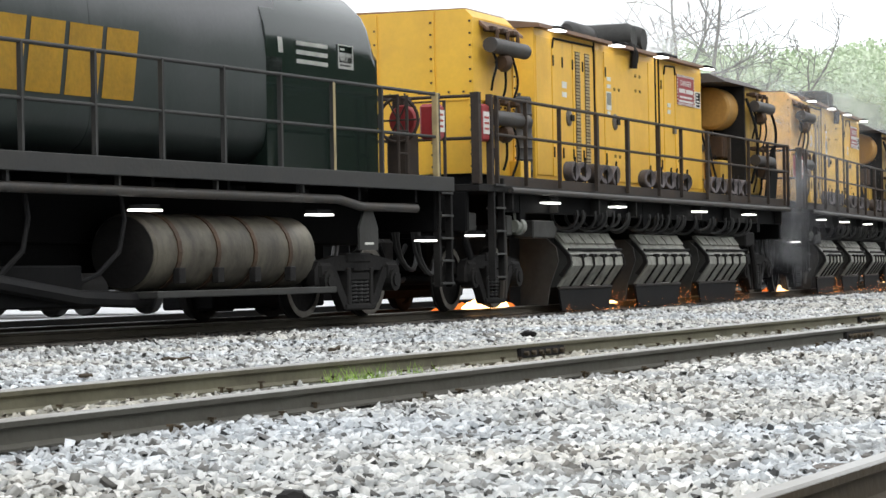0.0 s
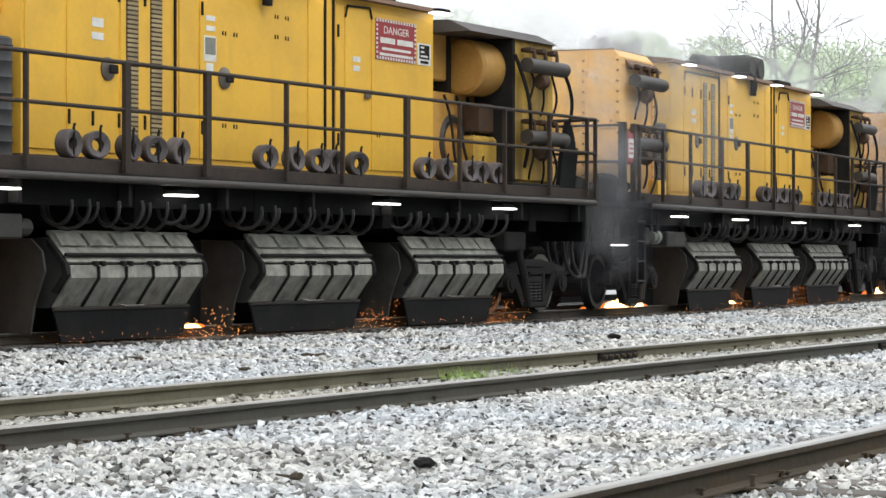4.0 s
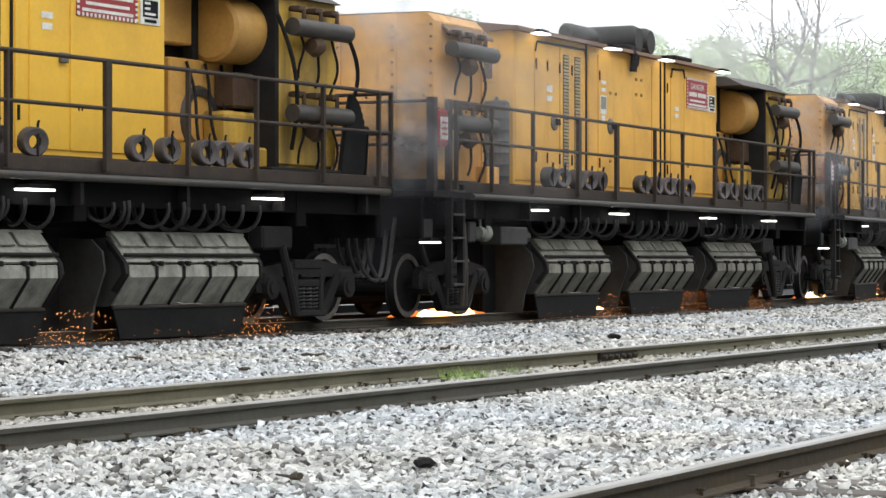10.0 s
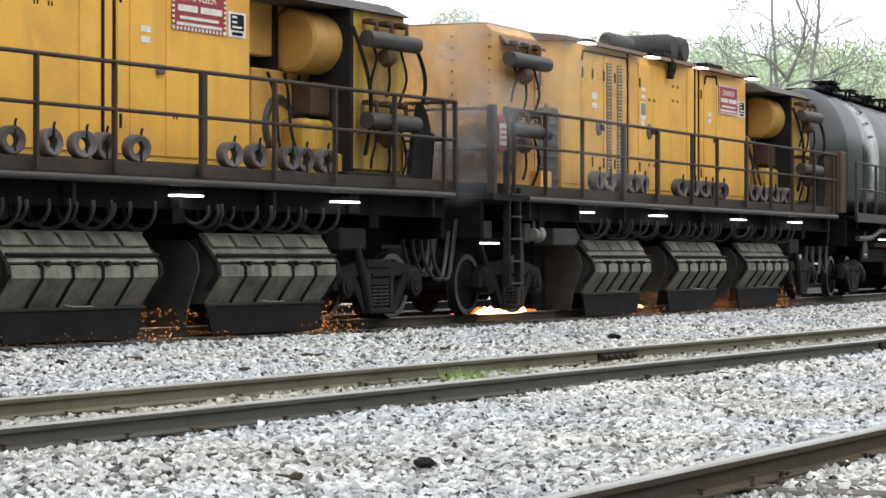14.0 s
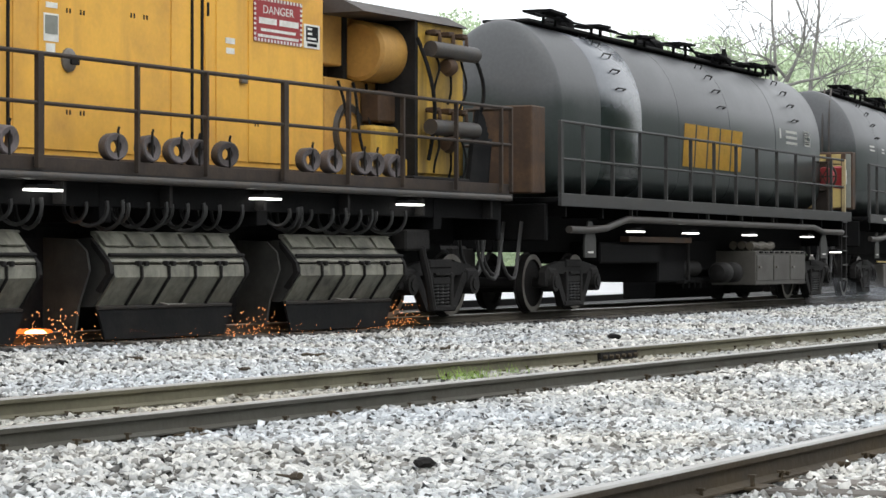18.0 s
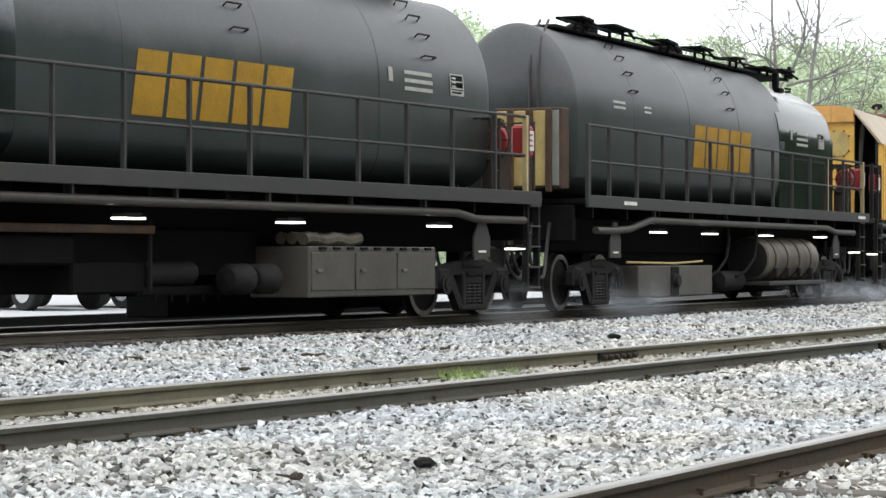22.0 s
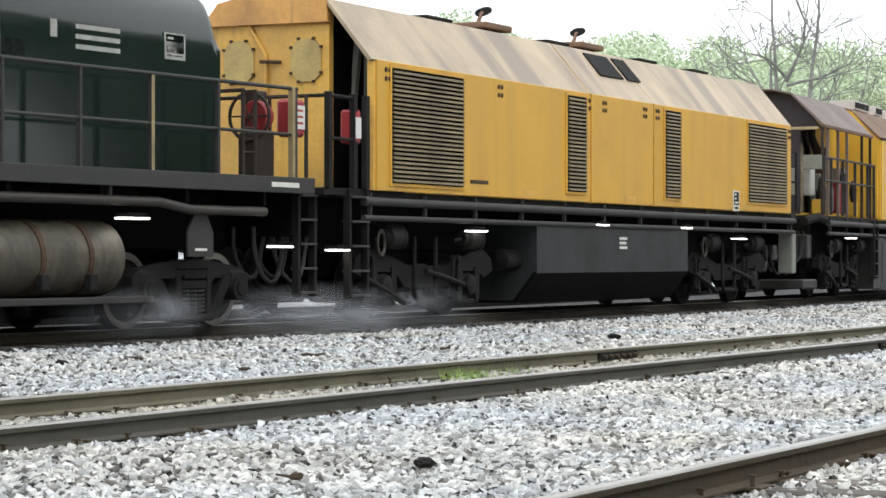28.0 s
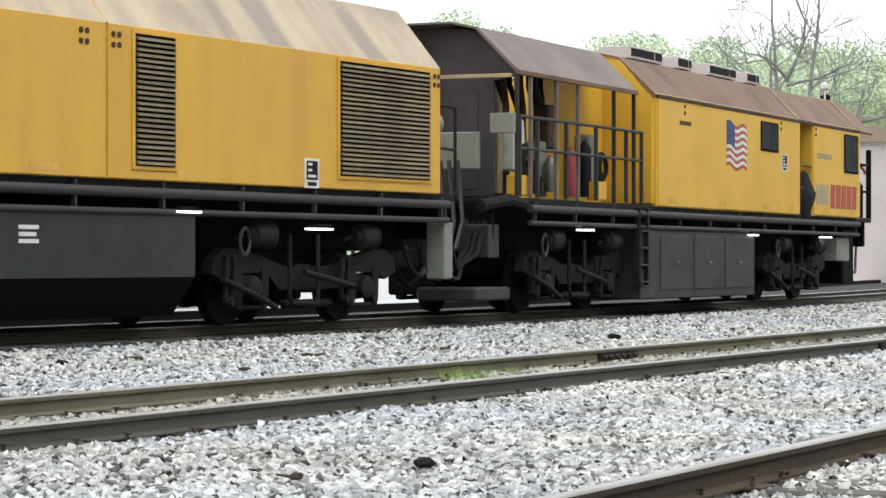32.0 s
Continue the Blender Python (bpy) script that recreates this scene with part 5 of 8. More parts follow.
    tube(bm, [(9.15, -1.5, 3.07), (9.15, 1.5, 3.07)], 0.026, 8)
    tube(bm, [(9.15, -1.5, 2.53), (9.15, 1.5, 2.53)], 0.022, 8)
    part("end_rail", bm, RAILING, car)
    for x in (-5.8, -2.3, 1.78, 6.48):
        work_light(car, x, -1.46, 1.615, 1.25)
    lad = ladder(car, -8.48, -1.46, 0.42, 1.9, 0.4, 5)
    work_light(car, -9.02, -1.3, 1.1, 0.9)
    bm = bmn()
    box(bm, -9.2, -8.85, -1.28, -0.9, 1.13, 1.4, 0.02)
    part("lamp_bracket", bm, CABINET, car)
    bm = bmn()
    lathe(bm, [(-0.16, 0.0), (-0.16, 0.09), (-0.05, 0.10), (-0.04, 0.13), (0.1, 0.13), (0.12, 0.07), (0.18, 0.06), (0.18, 0.0)], "x", (-7.15, -1.28, 1.22), 14)
    tube(bm, [(-7.2, -1.28, 1.3), (-7.22, -1.25, 1.6)], 0.03, 6)
    part("brake_valve", bm, GREYBOX, car, "pale grey brake valve", True)
    bm = bmn()
    box(bm, -7.65, -7.4, -1.3, -1.1, 1.08, 1.38, 0.02)
    part("valve_plate", bm, CABINET, car, "dark grey valve plate")
    for k, x in enumerate((-8.1, -8.02)):
        bm = bmn()
        tube(bm, [(x, -1.35, 1.45), (x + 0.02, -1.38, 1.0), (x + 0.10, -1.36, 0.62), (x + 0.16 + 0.05 * k, -1.3, 0.16)], 0.045, 7)
        part("sander_pipe", bm, PIPE, car, "dusty bent sander pipe", True)
    bm = bmn()
    box(bm, -6.6, -5.6, -1.35, -1.0, 1.05, 1.32, 0.02)
    tube(bm, [(-5.6, -1.2, 1.18), (-5.35, -1.2, 1.18)], 0.1, 10)
    part("control_box", bm, CABINET, car)
    bm = bmn()
    tube(bm, [(-9.1, -1.2, 1.75), (-9.25, -1.25, 1.4), (-9.1, -1.2, 1.0), (-8.9, -1.2, 0.75)], 0.05, 8)
    part("hose", bm, RUBBER, car)
    bm = bmn()
    tube(bm, [(6.75, -1.28, 1.0), (6.9, -1.3, 0.6), (7.1, -1.28, 0.12)], 0.06, 8)
    part("sander_pipe", bm, SOOT, car)
    bm = bmn()
    box(bm, 6.3, 7.0, -1.3, -1.05, 0.95, 1.25, 0.03)
    part("brake_cylinder", bm, SOOT, car)
    return car


# ---------------------------------------------------------------- water tank car
TR, TZ = 1.46, 3.26


def fuller(y, z):
    """The tank's section is fuller than a circle below its axis: the widening at a point."""
    d = z - TZ
    r = math.hypot(y, d)
    if d >= 0 or r < 1e-4 or abs(y) < 1e-4:
        return 1.0
    return math.sqrt(1 - (d / r) ** 8) / math.sqrt(1 - (d / r) ** 2)


def side_y(z):
    """How far out the tank's near side stands at a height."""
    q = abs(z - TZ) / TR
    return -TR * math.sqrt(1 - q ** (2 if z > TZ else 8))


def section_y(z):
    """How far out the service section's side stands at a height: it leans in towards the shoulder."""
    return -1.46 + 0.20 * max((z - 3.45) / 0.52, 0.0) ** 2


def tank_car(label, style, left=-8.75, e=8.1):
    """A long cylindrical tank on a flat frame with walkways; style 0: strapped fuel tub, 1: tool cabinets, 2: box and tub."""
    car = thing("tank_car", label, "railway car", "cars of the grinding train")
    seam = {0: 4.9, 1: e, 2: 3.8}[style]
    prof = [(left, 0.0)]
    for k in range(1, 9):
        a = math.pi / 2 * k / 8
        prof.append((left + 0.3 - 0.3 * math.cos(a), TR * math.sin(a) ** 0.7))
    for k in range(8, 0, -1):
        a = math.pi / 2 * k / 8
        prof.append((seam - 0.3 + 0.3 * math.cos(a), TR * math.sin(a) ** 0.7))
    prof.append((seam, 0.0))
    bm = bmn()
    lathe(bm, prof, "x", (0, 0, TZ), 56)
    for v in bm.verts:
        v.co.y *= fuller(v.co.y, v.co.z)
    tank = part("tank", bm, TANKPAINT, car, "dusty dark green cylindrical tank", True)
    if style != 1:
        # service section behind the main tank: same section, a little smaller, kept clean and glossy
        side = [(-1.46, 1.82), (-1.46, 1.9)] + [(section_y(z), z) for z in (3.0, 3.2, 3.4, 3.6, 3.8, 3.97)]
        side += [(-0.95, 4.20), (-0.5, 4.40), (-0.2, 4.50)]
        bm = bmn()
        prism(bm, side + [(-y, z) for y, z in side[::-1]], seam - 0.7, e)
        for d in bm.edges:
            d.smooth = any(v.co.z < 3.95 or v.co.z > 3.99 for v in d.verts)
        es = [d for d in bm.edges if all(v.co.x > e - 0.01 for v in d.verts)]
        bmesh.ops.bevel(bm, geom=es, offset=0.2, segments=4, affect="EDGES", profile=0.5)
        part("service_section", bm, TANKEND, tank, "cleaner glossy dark green service section", True)
        x = seam + 0.95
        bm = bmn()
        box(bm, x - 0.06, x + 0.1, -0.78, -0.62, 4.42, 4.78, 0.02)
        box(bm, x - 0.16, x + 0.16, -0.9, -0.7, 4.36, 4.46, 0.02)
        tube(bm, [(x + 0.1, -0.95, 4.38), (x + 0.34, -1.0, 4.40), (x + 0.5, -0.95, 4.46), (x + 0.2, -0.9, 4.46)], 0.022, 6)
        part("valve_crank", bm, BLACK, tank, "black valve crank on the tank's shoulder")
    for x in (-5.6, -2.6, 0.4, 3.4)[:4 if style == 1 else 3]:
        bm = bmn()
        lathe(bm, [(x - 0.02, TR), (x - 0.015, TR + 0.005), (x + 0.015, TR + 0.005), (x + 0.02, TR)], "x", (0, 0, TZ), 56, False)
        for v in bm.verts:
            v.co.y *= fuller(v.co.y, v.co.z)
        part("weld_seam", bm, TANKPAINT, tank, smooth=True)
    if style == 1:
        for x0, x1 in ((-6.6, -4.6),):
            bm = bmn()
            lathe(bm, [(x0, TR + 0.002), (x0 + 0.01, TR + 0.006), (x1 - 0.01, TR + 0.006), (x1, TR + 0.002)], "x", (0, 0, TZ), 56, False)
            for v in bm.verts:
                v.co.y *= fuller(v.co.y, v.co.z)
            part("clean_band", bm, SHINE, tank, "cleaner band round the tank, sky glare painted on its shoulder", True)
    # yellow slanted block marks of the owner, as plain shapes
    n = 5
    x0, x1 = (-2.45, 1.1) if style else (-2.25, 1.3)
    for k in range(n):
        a = x0 + (x1 - x0) * k / n
        w = (x1 - x0) / n * 0.88
        bm = bmn()
        rows = []
        for j in range(9):
            z = 2.53 + 0.79 * j / 8
            y = side_y(z) - 0.010
            sh = 0.14 * j / 8
            rows.append((bm.verts.new((a + sh, y, z)), bm.verts.new((a + sh + w, y, z))))
        for p, q in zip(rows, rows[1:]):
            bm.faces.new((p[0], p[1], q[1], q[0]))
        bmesh.ops.solidify(bm, geom=bm.faces[:], thickness=-0.003)
        part("block_mark", bm, DECALY, tank, "worn yellow slanted block mark")

    def decal(a, w, z, h, material, name="lettering"):
        bm = bmn()
        rows = []
        for j in range(4):
            zz = z - h * j / 3
            y = (side_y(zz) if a < seam or style == 1 else section_y(zz)) - 0.013
            rows.append((bm.verts.new((a, y, zz)), bm.verts.new((a + w, y, zz))))
        for p, q in zip(rows, rows[1:]):
            bm.faces.new((p[0], p[1], q[1], q[0]))
        bmesh.ops.solidify(bm, geom=bm.faces[:], thickness=-0.003)
        return part(name, bm, material, tank)
    bars, plate = {0: (4.95, 6.05), 1: (4.10, 5.46), 2: (4.38, 6.06)}[style]
    for k in range(3):
        decal(bars, 0.82, 3.50 - 0.115 * k, 0.055, WHITE)
    decal(bars - 0.45, 0.12, 3.52, 0.2, WHITE, "notice")
    decal(plate, 0.42, 3.54, 0.32, WHITE, "information_plate")
    decal(plate + 0.03, 0.36, 3.52, 0.22, TANKEND, "information_panel")
    decal(plate + 0.06, 0.12, 3.49, 0.03, WHITE)
    decal(plate + 0.06, 0.12, 3.43, 0.03, WHITE)
    decal(plate + 0.06, 0.12, 3.37, 0.03, WHITE)
    decal(plate + 0.05, 0.3, 3.28, 0.025, TANKEND)
    if style == 2:
        for k in range(2):
            decal(-6.65, 0.6, 3.52 - 0.09 * k, 0.045, WHITE)
            decal(-5.1, 0.36, 3.5 - 0.08 * k, 0.038, WHITE)
    # rungs up the tank's shoulder
    for x in (-5.6, -0.1, e - 2.1)[:3 if style == 1 else 2]:
        for k in range(5):
            a = math.radians(18 + 13 * k)
            y, z = -math.cos(a) * TR, TZ + math.sin(a) * TR
            ny, nz = -math.cos(a), math.sin(a)
            bm = bmn()
            tube(bm, [(x - 0.17, y, z), (x - 0.17, y + ny * 0.09, z + nz * 0.09), (x + 0.17, y + ny * 0.09, z + nz * 0.09), (x + 0.17, y, z)], 0.014, 6)
            part("rung", bm, SOOT, tank)
    # the tank is narrower than the deck: a walkway runs along each side
    ahead = {0: 0.58, 1: 0.95, 2: 0.45}[style]
    reseat([tank], lambda p: Vector((p[0] * 1.01 + ahead, p[1] * 0.75, p[2])))
    # roof walk with hatches and cranks
    bm = bmn()
    far = {0: 6.3, 1: 6.2, 2: 6.6}[style]
    box(bm, -7.2, far, -0.42, 0.42, 4.70, 4.75, 0.01)
    walkw = part("roof_walk", bm, SOOT, car, "dark roof walkway with hatches")
    gear = random.Random(60 + style)
    for x in [q for q in (-6.4, -4.2, -1.9, 0.3, 2.6, 4.6, 5.7) if q < far - 0.4]:
        x += gear.uniform(-0.25, 0.25)
        w, lift, dip = gear.uniform(0.22, 0.5), gear.uniform(0.08, 0.17), gear.uniform(-0.05, 0.05)
        bm = bmn()
        prism(bm, [(x - w, 4.74 + lift), (x + w, 4.74 + lift + dip), (x + w, 4.78 + lift + dip), (x - w, 4.78 + lift)], -0.62, -0.12, "y")
        for d in (-0.7, 0.7):
            tube(bm, [(x + d * w, -0.45, 4.7), (x + d * w, -0.45, 4.76 + lift)], 0.03, 6)
        tube(bm, [(x + w * 0.8, -0.5, 4.76 + lift), (x + w + gear.uniform(0.15, 0.5), -0.55, 4.74 + gear.uniform(-0.03, 0.12))], 0.028, 6)
        part("hatch_platform", bm, BLACK, walkw)
        if gear.random() < 0.5:
            bm = bmn()
            prism(bm, [(x + w, 4.75), (x + w + 0.3, 4.75), (x + w + 0.12, 4.75 + gear.uniform(0.16, 0.3))], -0.5, -0.42, "y")
            part("crank_plate", bm, BLACK, walkw)
    for x in (-5.2, -0.6, 3.6)[:3 if style == 1 else 2]:
        bm = bmn()
        lathe(bm, [(4.7, 0.3), (4.86, 0.3), (4.9, 0.26), (4.98, 0.1), (5.02, 0.0)], "z", (x, -0.1, 0), 14)
        part("hatch", bm, BLACK, walkw, smooth=True)
    bm = bmn()
    tube(bm, [(-7.2, -0.5, 4.82), (far, -0.5, 4.82)], 0.02, 6)
    part("pipe", bm, BLACK, walkw)
    # flat frame
    bm = bmn()
    g = -0.6 if style == 1 else 0.0
    end = 9.2 + g
    box(bm, -8.65, end, -1.5, 1.5, 1.72, 1.80, 0.01)
    part("deck", bm, BLACK, car)
    for s in (-1, 1):
        bm = bmn()
        y = s * 1.52
        box(bm, -8.65, end, y - 0.03, y + 0.03, 1.66, 1.86, 0.008)
        part("side_sill", bm, GREYRAIL, car, "dusty grey deck edge")
        for k in range(11):
            x = -8.2 + 1.64 * k
            bm = bmn()
            box(bm, x - 0.03, x + 0.03, s * 1.1 - 0.35, s * 1.1 + 0.36, 1.5, 1.7)
            part("bracket", bm, BLACK, car)
    bm = bmn()
    box(bm, -8.8, 8.8, -0.45, 0.45, 0.95, 1.7, 0.02)
    part("centre_sill", bm, BLACK, car)
    bm = bmn()
    tube(bm, [(-8.0, -1.42, 1.3), (-7.2, -1.42, 1.3), (-6.4, -1.44, 1.34), (-5.4, -1.44, 1.50), (6.0, -1.44, 1.50), (6.6, -1.44, 1.42), (8.2, -1.44, 1.42)], 0.06, 10)
    part("air_pipe", bm, PIPE, car, "thick dusty pipe under the deck", True)
    bogie(car, -7.1)
    bogie(car, 7.1)
    coupler(car, -8.7, -1)
    coupler(car, end, 1)
    ps = [-8.55] + [-7.58 + 1.335 * k for k in range(12)] + [end - 0.4]
    railing(car, -8.6, end - 0.35, -1.5, 2.98, 2.40, ps, (0,), 1.84, GREYRAIL, 0.024)
    railing(car, -8.6, end - 0.35, 1.5, 2.98, 2.40, ps[::3], (), 1.84, GREYRAIL, 0.024)
    for x in (-4.95, -2.05, 1.5, 5.5):
        work_light(car, x, -1.42, 1.33, 1.15)
    work_light(car, 8.75 + g, -1.3, 1.02, 0.9)
    if style != 1:
        bm = bmn()
        box(bm, 5.735, 5.795, -1.536, -1.528, 1.86, 2.96, 0.003)
        part("faded_post", bm, SLAT, car, "faded yellow handrail post")
    for x in ((-7.0, 8.2) if style == 2 else ()):
        label_bars(car, x, -1.553, 1.79, 0.62, 0.06, 1, WHITE)
    for k in range(6):
        bm = bmn()
        x = -5.2 + 2.05 * k
        box(bm, x - 0.025, x + 0.025, -1.47, -1.41, 1.44, 1.68, 0.004)
        part("pipe_hanger", bm, GREYRAIL, car)
    if style == 2:
        bm = bmn()
        tube(bm, [(-7.6, -0.45, 4.78), (-8.05, -0.5, 4.45), (-8.25, -0.52, 3.9), (-8.25, -0.52, 3.2)], 0.022, 7)
        part("end_pipe", bm, PIPE, car, "thin pipe down the tank end", True)
        bm = bmn()
        tube(bm, [(-7.6, -0.30, 4.78), (-8.05, -0.35, 4.45), (-8.25, -0.37, 3.9), (-8.25, -0.37, 3.2)], 0.022, 7)
        part("end_pipe", bm, PIPE, car, "thin pipe down the tank end", True)
    # block added behind the rear truck, keeps the pale lot out of sight
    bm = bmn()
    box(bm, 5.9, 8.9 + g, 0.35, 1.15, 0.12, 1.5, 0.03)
    part("equipment_chest", bm, BLACK, car, "black block added to close the gap behind the truck")
    # white-tipped pointed plate over each truck
    for x in (-7.0, 6.9):
        bm = bmn()
        prism(bm, [(x - 0.26, 0.86), (x + 0.26, 0.86), (x + 0.26, 1.15), (x + 0.08, 1.44), (x - 0.08, 1.44), (x - 0.26, 1.15)], -1.40, -1.37, "y")
        pl = part("jacking_plate", bm, CABINET, car, "grey pointed steel plate")
        bm = bmn()
        box(bm, x - 0.12, x + 0.12, -1.408, -1.40, 0.93, 0.96)
        part("lettering", bm, WHITE, pl)
    # end gear: hand brake, red boxes, ladder, posts
    hx = 8.3 + g
    bm = bmn()
    ring_mesh(bm, (hx, -1.15, 2.62), 0.30, 0.024, "x", 20, 6)
    for k in range(3):
        a = math.pi * k / 3
        tube(bm, [(hx, -1.15 + 0.28 * math.cos(a), 2.62 + 0.28 * math.sin(a)), (hx, -1.15 - 0.28 * math.cos(a), 2.62 - 0.28 * math.sin(a))], 0.013, 5)
    part("hand_brake_wheel", bm, RAILING, car, "dark spoked hand brake wheel")
    bm = bmn()
    box(bm, hx + 0.03, hx + 0.42, -1.25, -0.95, 1.84, 2.42, 0.02)
    box(bm, hx + 0.10, hx + 0.34, -1.2, -1.0, 2.4, 2.95, 0.02)
    part("hand_brake_stand", bm, RAILING, car, "dark brown hand brake stand")
    bm = bmn()
    lathe(bm, [(-0.10, 0.0), (-0.10, 0.19), (-0.06, 0.21), (0.08, 0.19), (0.1, 0.0)], "x", (hx + 0.14, -1.18, 2.62), 18)
    part("brake_housing", bm, RED, car, "faded red round brake housing", True)
    bm = bmn()
    box(bm, 8.78 + g, 9.12 + g, -1.46, -1.22, 2.38, 2.86, 0.04)
    bx = part("fire_extinguisher_box", bm, RED, car, "red box with a white label")
    bm = bmn()
    box(bm, 8.82 + g, 9.08 + g, -1.472, -1.46, 2.48, 2.78)
    lb = part("label_plate", bm, WHITE, bx)
    for k in range(3):
        bm = bmn()
        box(bm, 8.87 + g, 9.03 + g, -1.476, -1.471, 2.54 + 0.08 * k, 2.57 + 0.08 * k)
        part("lettering", bm, REDBAR, lb)
    for x in (7.79, 8.06, 9.22):
        bm = bmn()
        tube(bm, [(x + g, -1.4, 1.84), (x + g, -1.4, 2.92), (x + g + 0.06, -0.8, 2.92), (x + g + 0.06, -0.8, 1.84)], 0.026, 8)
        part("gate_post", bm, RAILING, car)
    bm = bmn()
    for z in (2.15, 2.45):
        tube(bm, [(7.79 + g, -1.4, z), (8.06 + g, -1.4, z)], 0.015, 6)
    part("step_bars", bm, RAILING, car)
    bm = bmn()
    box(bm, 8.70 + g, 8.76 + g, -1.54, -1.46, 1.8, 3.0, 0.006)
    part("gate_post", bm, SLAT, car, "faded yellow corner post")
    ladder(car, end + 0.15, -1.3, 0.35, 1.75, 0.38, 5)
    if style == 1:
        bm = bmn()
        box(bm, -9.25, -8.7, -1.3, -0.3, 1.85, 3.2, 0.02)
        part("end_cabinet", bm, BROWN, car, "rusty brown tall end cabinet")
        bm = bmn()
        box(bm, 2.0, 5.45, -1.4, -0.5, 0.33, 1.0, 0.015)
        cab = part("tool_cabinet", bm, TOOLBOX, car, "grey three-door tool cabinet")
        for k in range(3):
            a = 2.05 + 1.14 * k
            bm = bmn()
            box(bm, a, a + 1.08, -1.418, -1.398, 0.42, 0.92, 0.006)
            d = part("cabinet_door", bm, TOOLBOX, cab)
            bm = bmn()
            box(bm, a + 0.1, a + 0.22, -1.45, -1.418, 0.66, 0.70, 0.004)
            part("handle", bm, STEEL, d)
        for k in range(3):
            bm = bmn()
            tube(bm, [(2.1 + 0.13 * q, -1.25 + 0.17 * k, 1.09 + 0.02 * math.sin(q * 1.3 + k)) for q in range(12)], 0.085, 9)
            part("hose_roll", bm, TUB, car, "dirty pale hose lying on the cabinet", True)
        for k in range(9):
            bm = bmn()
            box(bm, 2.25 + 0.36 * k, 2.41 + 0.36 * k, -1.425, -1.395, 0.955, 0.99)
            part("vent_slot", bm, BLACK, cab)
        bm = bmn()
        box(bm, -5.5, -1.05, -1.0, 0.4, 0.76, 1.12, 0.03)
        part("equipment_box", bm, BLACK, car, "long black equipment box under the frame")
        bm = bmn()
        box(bm, -2.55, -1.08, -1.0, 0.3, 0.42, 1.14, 0.03)
        part("sump", bm, BLACK, car, "deep black sump under the frame")
        bm = bmn()
        box(bm, -4.4, -1.05, -1.12, -0.95, 1.13, 1.23, 0.01)
        part("guard_beam", bm, BROWN, car, "rusty brown guard beam")
        bm = bmn()
        tube(bm, [(-1.08, -1.06, 0.45), (-1.08, -1.06, 1.3)], 0.03, 6)
        part("downpipe", bm, SOOT, car)
        bm = bmn()
        lathe(bm, [(-0.9, 0.0), (-0.86, 0.14), (0.2, 0.15), (0.24, 0.0)], "x", (0, -0.75, 0.66), 12)
        part("pump", bm, SOOT, car, smooth=True)
        # filler boxes added where the lot would show under the frame
        bm = bmn()
        box(bm, -1.1, 2.0, -0.6, 0.4, 0.62, 1.2, 0.02)
        box(bm, 1.6, 5.9, 0.5, 1.2, 0.06, 1.1, 0.02)
        part("valve_chest", bm, BLACK, car, "black filler box added under the frame")
        bm = bmn()
        box(bm, -1.0, 1.4, -0.8, -0.4, 0.38, 0.5, 0.02)
        for k in range(5):
            tube(bm, [(-0.6 + 0.35 * k, -0.8, 0.42), (-0.6 + 0.35 * k, -0.8, 0.30)], 0.02, 5)
        part("drain_rack", bm, BLACK, car)
        for x in (0.75, 1.35):
            bm = bmn()
            lathe(bm, [(-0.28, 0.0), (-0.25, 0.15), (-0.18, 0.2), (0.18, 0.2), (0.25, 0.15), (0.28, 0.0)], "x", (x, -1.1, 0.58), 14)
            part("air_reservoir", bm, SOOT, car, smooth=True)
    else:
        bm = bmn()
        lathe(bm, [(-1.85, 0.0), (-1.85, 0.40), (-1.81, 0.44), (1.81, 0.44), (1.85, 0.40), (1.85, 0.0)], "x", (3.55, -1.0, 0.84), 24)
        tub = part("fuel_tub", bm, TUB, car, "dirty strapped cylindrical tub", True)
        bm = bmn()
        lathe(bm, [(1.685, 0.0), (1.685, 0.405), (1.695, 0.41)], "x", (0, -1.0, 0.84), 24)
        part("tub_head", bm, SOOT, tub, "dark tub head", True)
        for k in range(4):
            bm = bmn()
            lathe(bm, [(2.15 + 0.85 * k, 0.44), (2.15 + 0.85 * k, 0.456), (2.23 + 0.85 * k, 0.456), (2.23 + 0.85 * k, 0.44)], "x", (0, -1.0, 0.84), 24, False)
            part("strap", bm, BROWN, tub)
            bm = bmn()
            box(bm, 2.13 + 0.85 * k, 2.27 + 0.85 * k, -1.47, -1.38, 0.48, 0.66, 0.01)
            part("clamp", bm, SOOT, tub)
        bm = bmn()
        box(bm, 1.7, 5.9, -1.45, -0.5, 0.32, 0.40, 0.01)
        part("tub_shelf", bm, CABINET, car)
        if style == 2:
            bm = bmn()
            box(bm, -5.6, -1.5, -1.3, -0.4, 0.18, 0.72, 0.015)
            bxx = part("pump_box", bm, TOOLBOX, car, "long grey pump box")
            bm = bmn()
            box(bm, -3.9, -3.45, -1.315, -1.295, 0.2, 0.7, 0.01)
            part("recess", bm, BLACK, bxx)
            bm = bmn()
            lathe(bm, [(-1.40, 0.0), (-1.40, 0.1), (-1.3, 0.14)], "y", (-3.68, 0, 0.45), 14)
            part("port", bm, SOOT, bxx, smooth=True)
            bm = bmn()
            tube(bm, [(-5.9, -1.2, 0.78), (-3.5, -1.25, 0.76), (-1.8, -1.2, 0.80)], 0.02, 6)
            part("hose", bm, FADED, car, "thin dirty yellow hose")
            bm = bmn()
            box(bm, -8.95, -8.6, -1.2, -0.05, 1.95, 3.25, 0.02)
